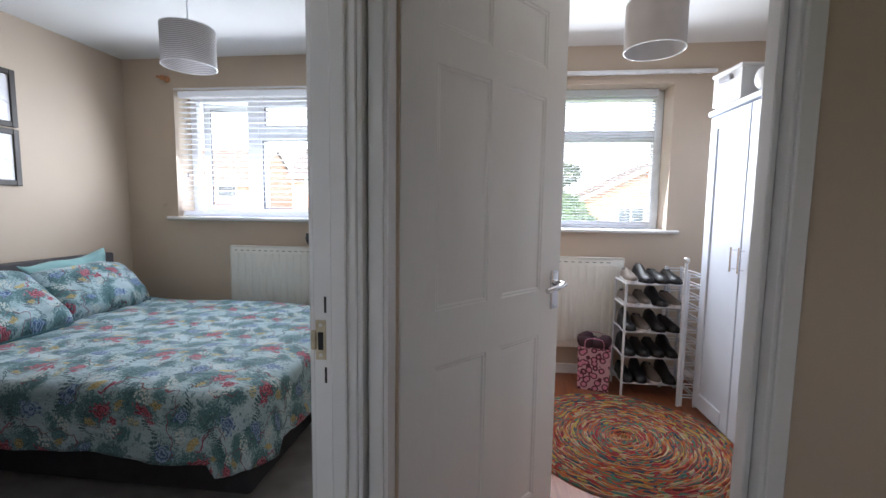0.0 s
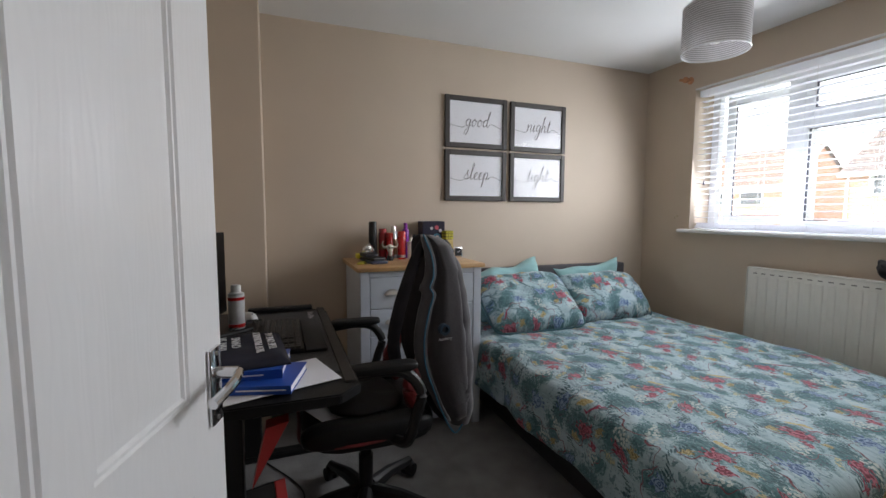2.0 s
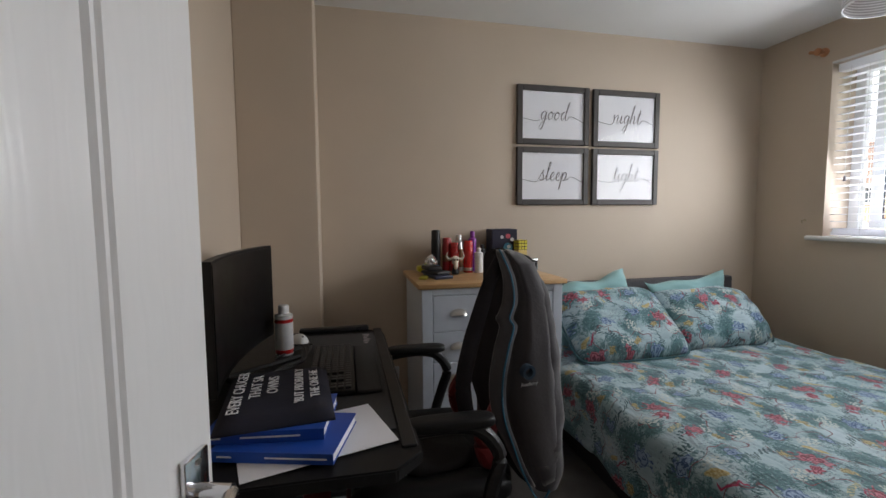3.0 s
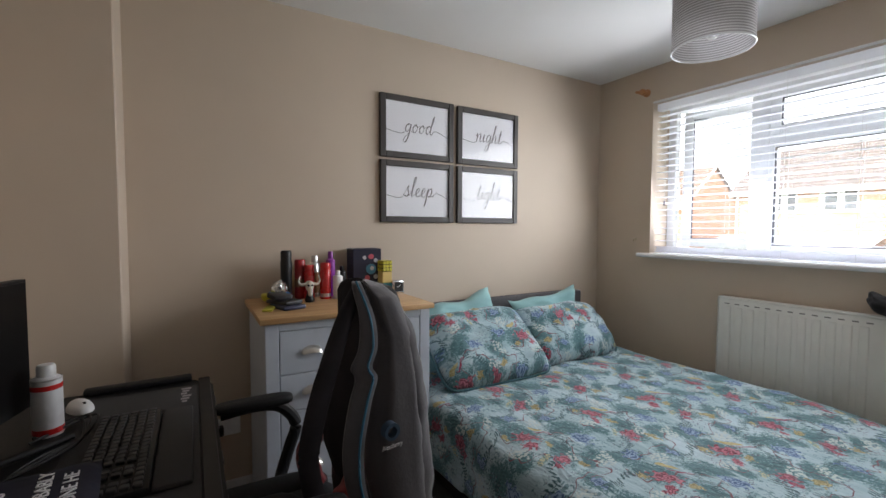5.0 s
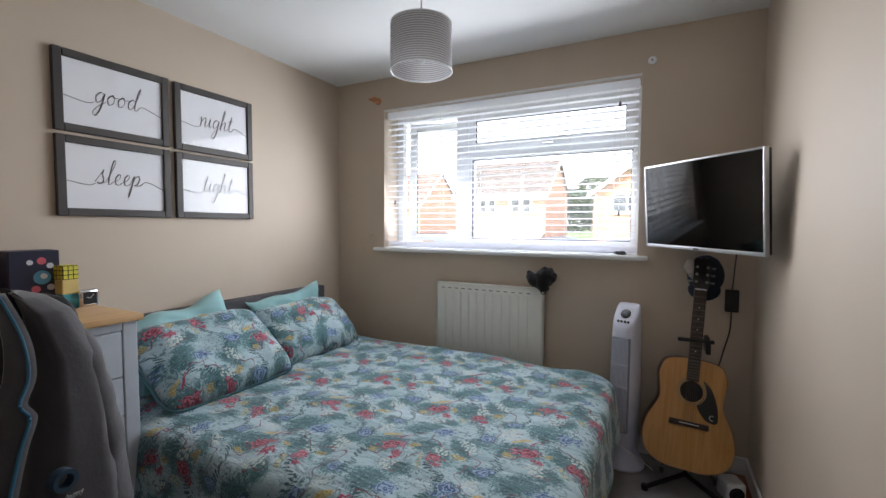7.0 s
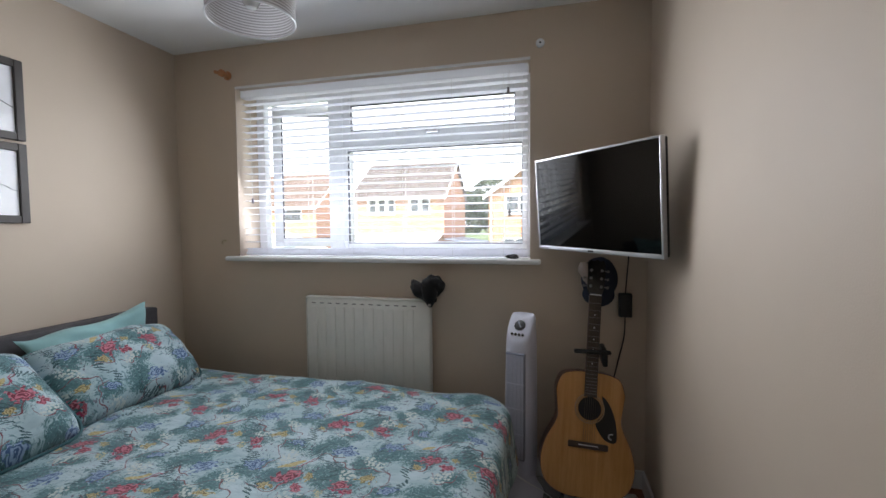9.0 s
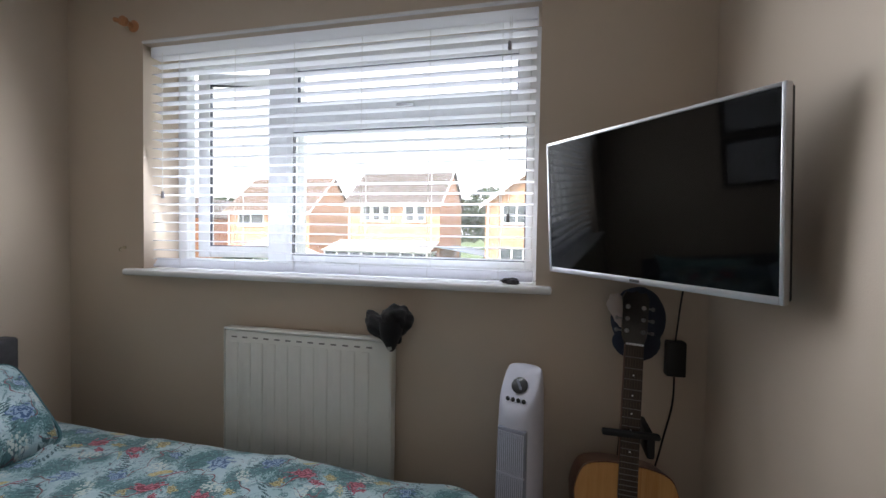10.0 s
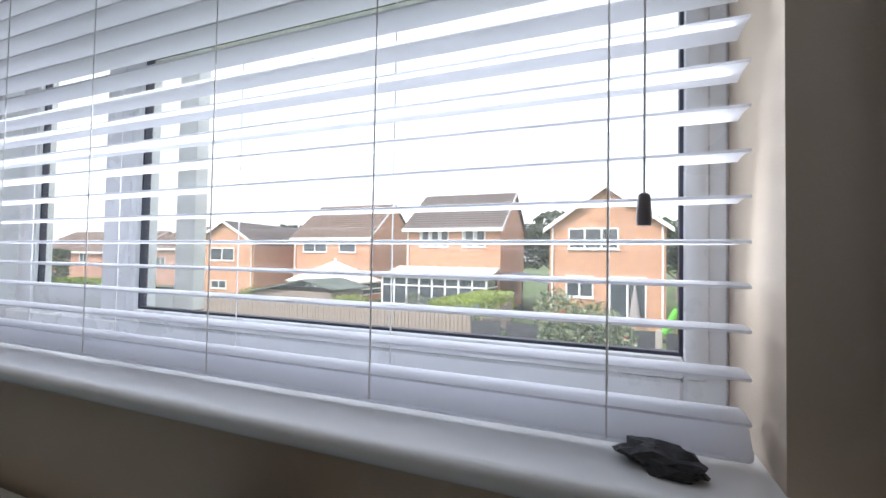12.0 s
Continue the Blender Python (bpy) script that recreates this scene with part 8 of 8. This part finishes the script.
def fence(label, p0, p1, h, mat, board=0.14, posts=True, z=None):
    p0, p1 = Vector(p0), Vector(p1)
    d = p1 - p0
    n = max(2, int(d.length / board))
    ang = math.atan2(d.y, d.x)
    f = thing("garden_fence", label, "fence", pose(p0.x, p0.y, GZ if z is None else z, 0, 0, math.degrees(ang)))
    b = B()
    box(b, 0, -0.01, 0.05, board * 0.88, 0.012, h)
    me = mesh_of("board", b, mat, None)
    for i in range(n):
        o = new("board", me)
        o.parent = f
        o.location = (i * d.length / n, random.uniform(-0.006, 0.006), random.uniform(-0.012, 0.012))
    for zz in (0.35, h - 0.25):
        b = B()
        box(b, 0, 0.013, zz, d.length, 0.06, zz + 0.08)
        part("rail", b, mat, f, shade=None)
    if posts:
        for i in range(int(d.length / 1.8) + 1):
            b = B()
            box(b, i * 1.8 - 0.05, 0.0, 0.0, i * 1.8 + 0.05, 0.09, h + 0.08)
            part("post", b, mat, f, shade=None)


fence("weathered grey board fence behind the garden", (-21.0, 17.2, 0), (-4.6, 15.0, 0), 1.45, M_FENCE)
fence("weathered grey board fence running between gardens", (-4.6, 15.0, 0), (-5.4, 24.0, 0), 1.1, M_FENCE)
fence("dark grey painted fence beside the shrub", (-4.4, 14.6, 0), (1.6, 14.6, 0), 1.38, M_FENCE2, 0.9)
k = thing("fence_post", "pale concrete fence post in the dark fence", "fence post")
bm = B()
box(bm, 0.35, 14.48, GZ, 0.50, 14.62, GZ + 1.45, 0.01)
part("post", bm, plain("concrete", (0.36, 0.34, 0.31), 0.9), k)
k = thing("shed_roof", "dark green felt roof of a garden shed", "shed", pose(-15.5, 21.0, GZ))
b = B()
box(b, -2.4, -1.4, 0, 2.4, 1.4, 1.45)
part("walls", b, M_FENCE, k, shade=None)
b = B()
extrude_poly(b, [(-2.7, 1.25), (-2.7, 1.32), (0.8, 2.05), (2.7, 1.62), (2.7, 1.55), (0.8, 1.97)], -1.6, 1.6, Matrix(((1, 0, 0, 0), (0, 0, -1, 0), (0, 1, 0, 0), (0, 0, 0, 1))))
part("roof", b, plain("green_felt", (0.10, 0.125, 0.11), 0.9, var=0.15), k, shade=None)

# shrubs, hedges and trees as clumps of leaves
def leafy(name, label, category, c, s, n, leaf, cols, trunk=None, flower=None, seed=1, boxy=False):
    rnd = random.Random(seed)
    t = thing(name, label, category, pose(*c))
    if trunk:
        b = B()
        tube(b, [(0, 0, 0), (0.05, 0, trunk * 0.5), (0.0, 0.05, trunk)], [0.22, 0.17, 0.10], 8)
        for k2 in range(5):
            a = k2 * 1.26
            tube(b, [(0, 0, trunk * 0.7), (math.cos(a) * s[0] * 0.5, math.sin(a) * s[1] * 0.5, trunk + s[2] * 0.2)], [0.09, 0.03], 6)
        part("trunk", b, M_FENCE, t)
    lumps = [(Vector((rnd.uniform(-0.75, 0.75), rnd.uniform(-0.75, 0.75), rnd.uniform(-0.6, 0.7))), rnd.uniform(0.3, 0.55)) for _ in range(14)]
    zc = (trunk or 0) + s[2] * (0.8 if not boxy else 1.0)
    def point():
        if boxy:
            q = Vector((rnd.uniform(-1, 1), rnd.uniform(-1, 1), rnd.uniform(-1, 1)))
            ax = rnd.choice((0, 1, 2, 2))
            q[ax] = math.copysign(rnd.uniform(0.88, 1.06), q[ax] if ax < 2 else 1)
            return q
        l, r = rnd.choice(lumps)
        d = Vector((rnd.gauss(0, 1), rnd.gauss(0, 1), rnd.gauss(0, 1))).normalized()
        return l + d * r * rnd.uniform(0.7, 1.08)
    def cloud(count, size, mat, nm, lab=""):
        verts, faces = [], []
        for _ in range(count):
            q = point()
            p = Vector((q.x * s[0], q.y * s[1], q.z * s[2] + zc))
            if p.z < 0.02:
                continue
            rot = Euler((rnd.uniform(0, 6), rnd.uniform(0, 6), rnd.uniform(0, 6))).to_matrix()
            w = size * rnd.uniform(0.6, 1.2)
            i = len(verts)
            verts += [p + rot @ Vector(v) for v in ((0, -w, 0), (w * 0.5, 0, 0.1 * w), (0, w, 0), (-w * 0.5, 0, 0.1 * w))]
            faces.append((i, i + 1, i + 2, i + 3))
        me = bpy.data.meshes.new(nm)
        me.from_pydata(verts, [], faces)
        me.materials.append(mat)
        o = new(nm, me)
        o.parent = t
        o["kind"] = "stuff"
        if lab:
            o["label"] = lab
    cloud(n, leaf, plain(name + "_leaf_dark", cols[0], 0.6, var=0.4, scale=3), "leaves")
    # paler leaves: sunlight put into the colour, and the camellia's own variegation
    cloud(n // 2, leaf, plain(name + "_leaf_pale_sunlit", cols[1], 0.6, var=0.4, scale=3), "pale_sunlit_leaves")
    if flower:
        cloud(flower[0], leaf * 0.9, plain(name + "_flower", flower[1], 0.6), "blossom", "small blossoms")


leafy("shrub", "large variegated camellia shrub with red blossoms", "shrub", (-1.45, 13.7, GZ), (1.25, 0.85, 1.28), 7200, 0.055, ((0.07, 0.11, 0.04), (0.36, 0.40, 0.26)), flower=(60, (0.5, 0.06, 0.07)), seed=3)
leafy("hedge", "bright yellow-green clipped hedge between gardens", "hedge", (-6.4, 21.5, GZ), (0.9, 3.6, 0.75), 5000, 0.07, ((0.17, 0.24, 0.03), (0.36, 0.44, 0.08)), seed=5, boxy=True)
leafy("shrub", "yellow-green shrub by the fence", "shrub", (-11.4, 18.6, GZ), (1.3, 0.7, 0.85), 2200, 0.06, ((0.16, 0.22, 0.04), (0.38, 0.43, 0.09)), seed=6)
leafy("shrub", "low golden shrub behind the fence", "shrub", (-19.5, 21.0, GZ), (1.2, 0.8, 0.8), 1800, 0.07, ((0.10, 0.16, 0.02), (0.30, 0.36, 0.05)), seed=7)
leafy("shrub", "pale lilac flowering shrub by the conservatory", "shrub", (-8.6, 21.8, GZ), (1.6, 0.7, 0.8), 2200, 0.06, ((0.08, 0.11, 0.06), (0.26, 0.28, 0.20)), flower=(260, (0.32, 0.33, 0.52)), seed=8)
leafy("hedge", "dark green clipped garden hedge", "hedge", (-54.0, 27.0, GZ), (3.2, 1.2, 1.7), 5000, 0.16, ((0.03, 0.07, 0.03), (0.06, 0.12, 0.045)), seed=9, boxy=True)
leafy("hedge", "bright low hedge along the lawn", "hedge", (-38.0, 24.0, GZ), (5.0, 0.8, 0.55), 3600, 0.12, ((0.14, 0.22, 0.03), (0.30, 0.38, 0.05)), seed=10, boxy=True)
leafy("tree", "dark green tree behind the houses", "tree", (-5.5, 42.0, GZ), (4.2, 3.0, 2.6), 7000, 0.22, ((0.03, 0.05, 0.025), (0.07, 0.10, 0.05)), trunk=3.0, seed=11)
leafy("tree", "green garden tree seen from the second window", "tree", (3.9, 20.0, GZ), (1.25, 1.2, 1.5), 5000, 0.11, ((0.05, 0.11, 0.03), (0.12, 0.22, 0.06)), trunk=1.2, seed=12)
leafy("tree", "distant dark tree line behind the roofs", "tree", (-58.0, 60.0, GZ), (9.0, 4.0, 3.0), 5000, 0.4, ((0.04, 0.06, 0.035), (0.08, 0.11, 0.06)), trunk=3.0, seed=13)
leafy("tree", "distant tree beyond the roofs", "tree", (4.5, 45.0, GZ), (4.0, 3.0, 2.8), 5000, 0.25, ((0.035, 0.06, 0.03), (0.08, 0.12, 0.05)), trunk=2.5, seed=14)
k = thing("garden_parasol", "closed grey parasol on the patio", "parasol", pose(0.25, 23.9, GZ))
b = B()
lathe(b, [(0.28, 0.35), (0.16, 1.2), (0.04, 2.0), (0.0, 2.05)], 12)
part("canopy", b, plain("grey_canvas", (0.30, 0.28, 0.29), 0.9, var=0.1), k)
b = B()
cyl(b, (0, 0, 0), (0, 0, 2.1), 0.025, n=8)
part("pole", b, M_UPVC, k)
k = thing("play_slide", "bright green plastic play slide on patio", "slide", pose(1.55, 22.4, GZ, 0, 0, 20))
b = B()
tube(b, [(-0.3, 0, 0.25), (-0.05, 0, 0.7), (0.25, 0, 1.25)], [0.16, 0.16, 0.14], 10)
part("chute", b, plain("green_plastic", (0.10, 0.42, 0.03), 0.4), k)
b = B()
tube(b, [(0.3, 0, 0.0), (0.27, 0, 1.2)], 0.06, 8)
part("ladder", b, plain("yellow_plastic", (0.65, 0.45, 0.03), 0.4), k, "yellow ladder leg")
k = thing("garden_rug_cover", "blue covered garden furniture by the conservatory", "furniture cover", pose(-7.9, 24.0, GZ))
b = B()
blob(b, (0, 0, 0.5), (0.9, 0.5, 0.5), pw=0.7)
part("cover", b, plain("blue_tarpaulin", (0.10, 0.16, 0.36), 0.5, bump=0.6, bscale=6), k)
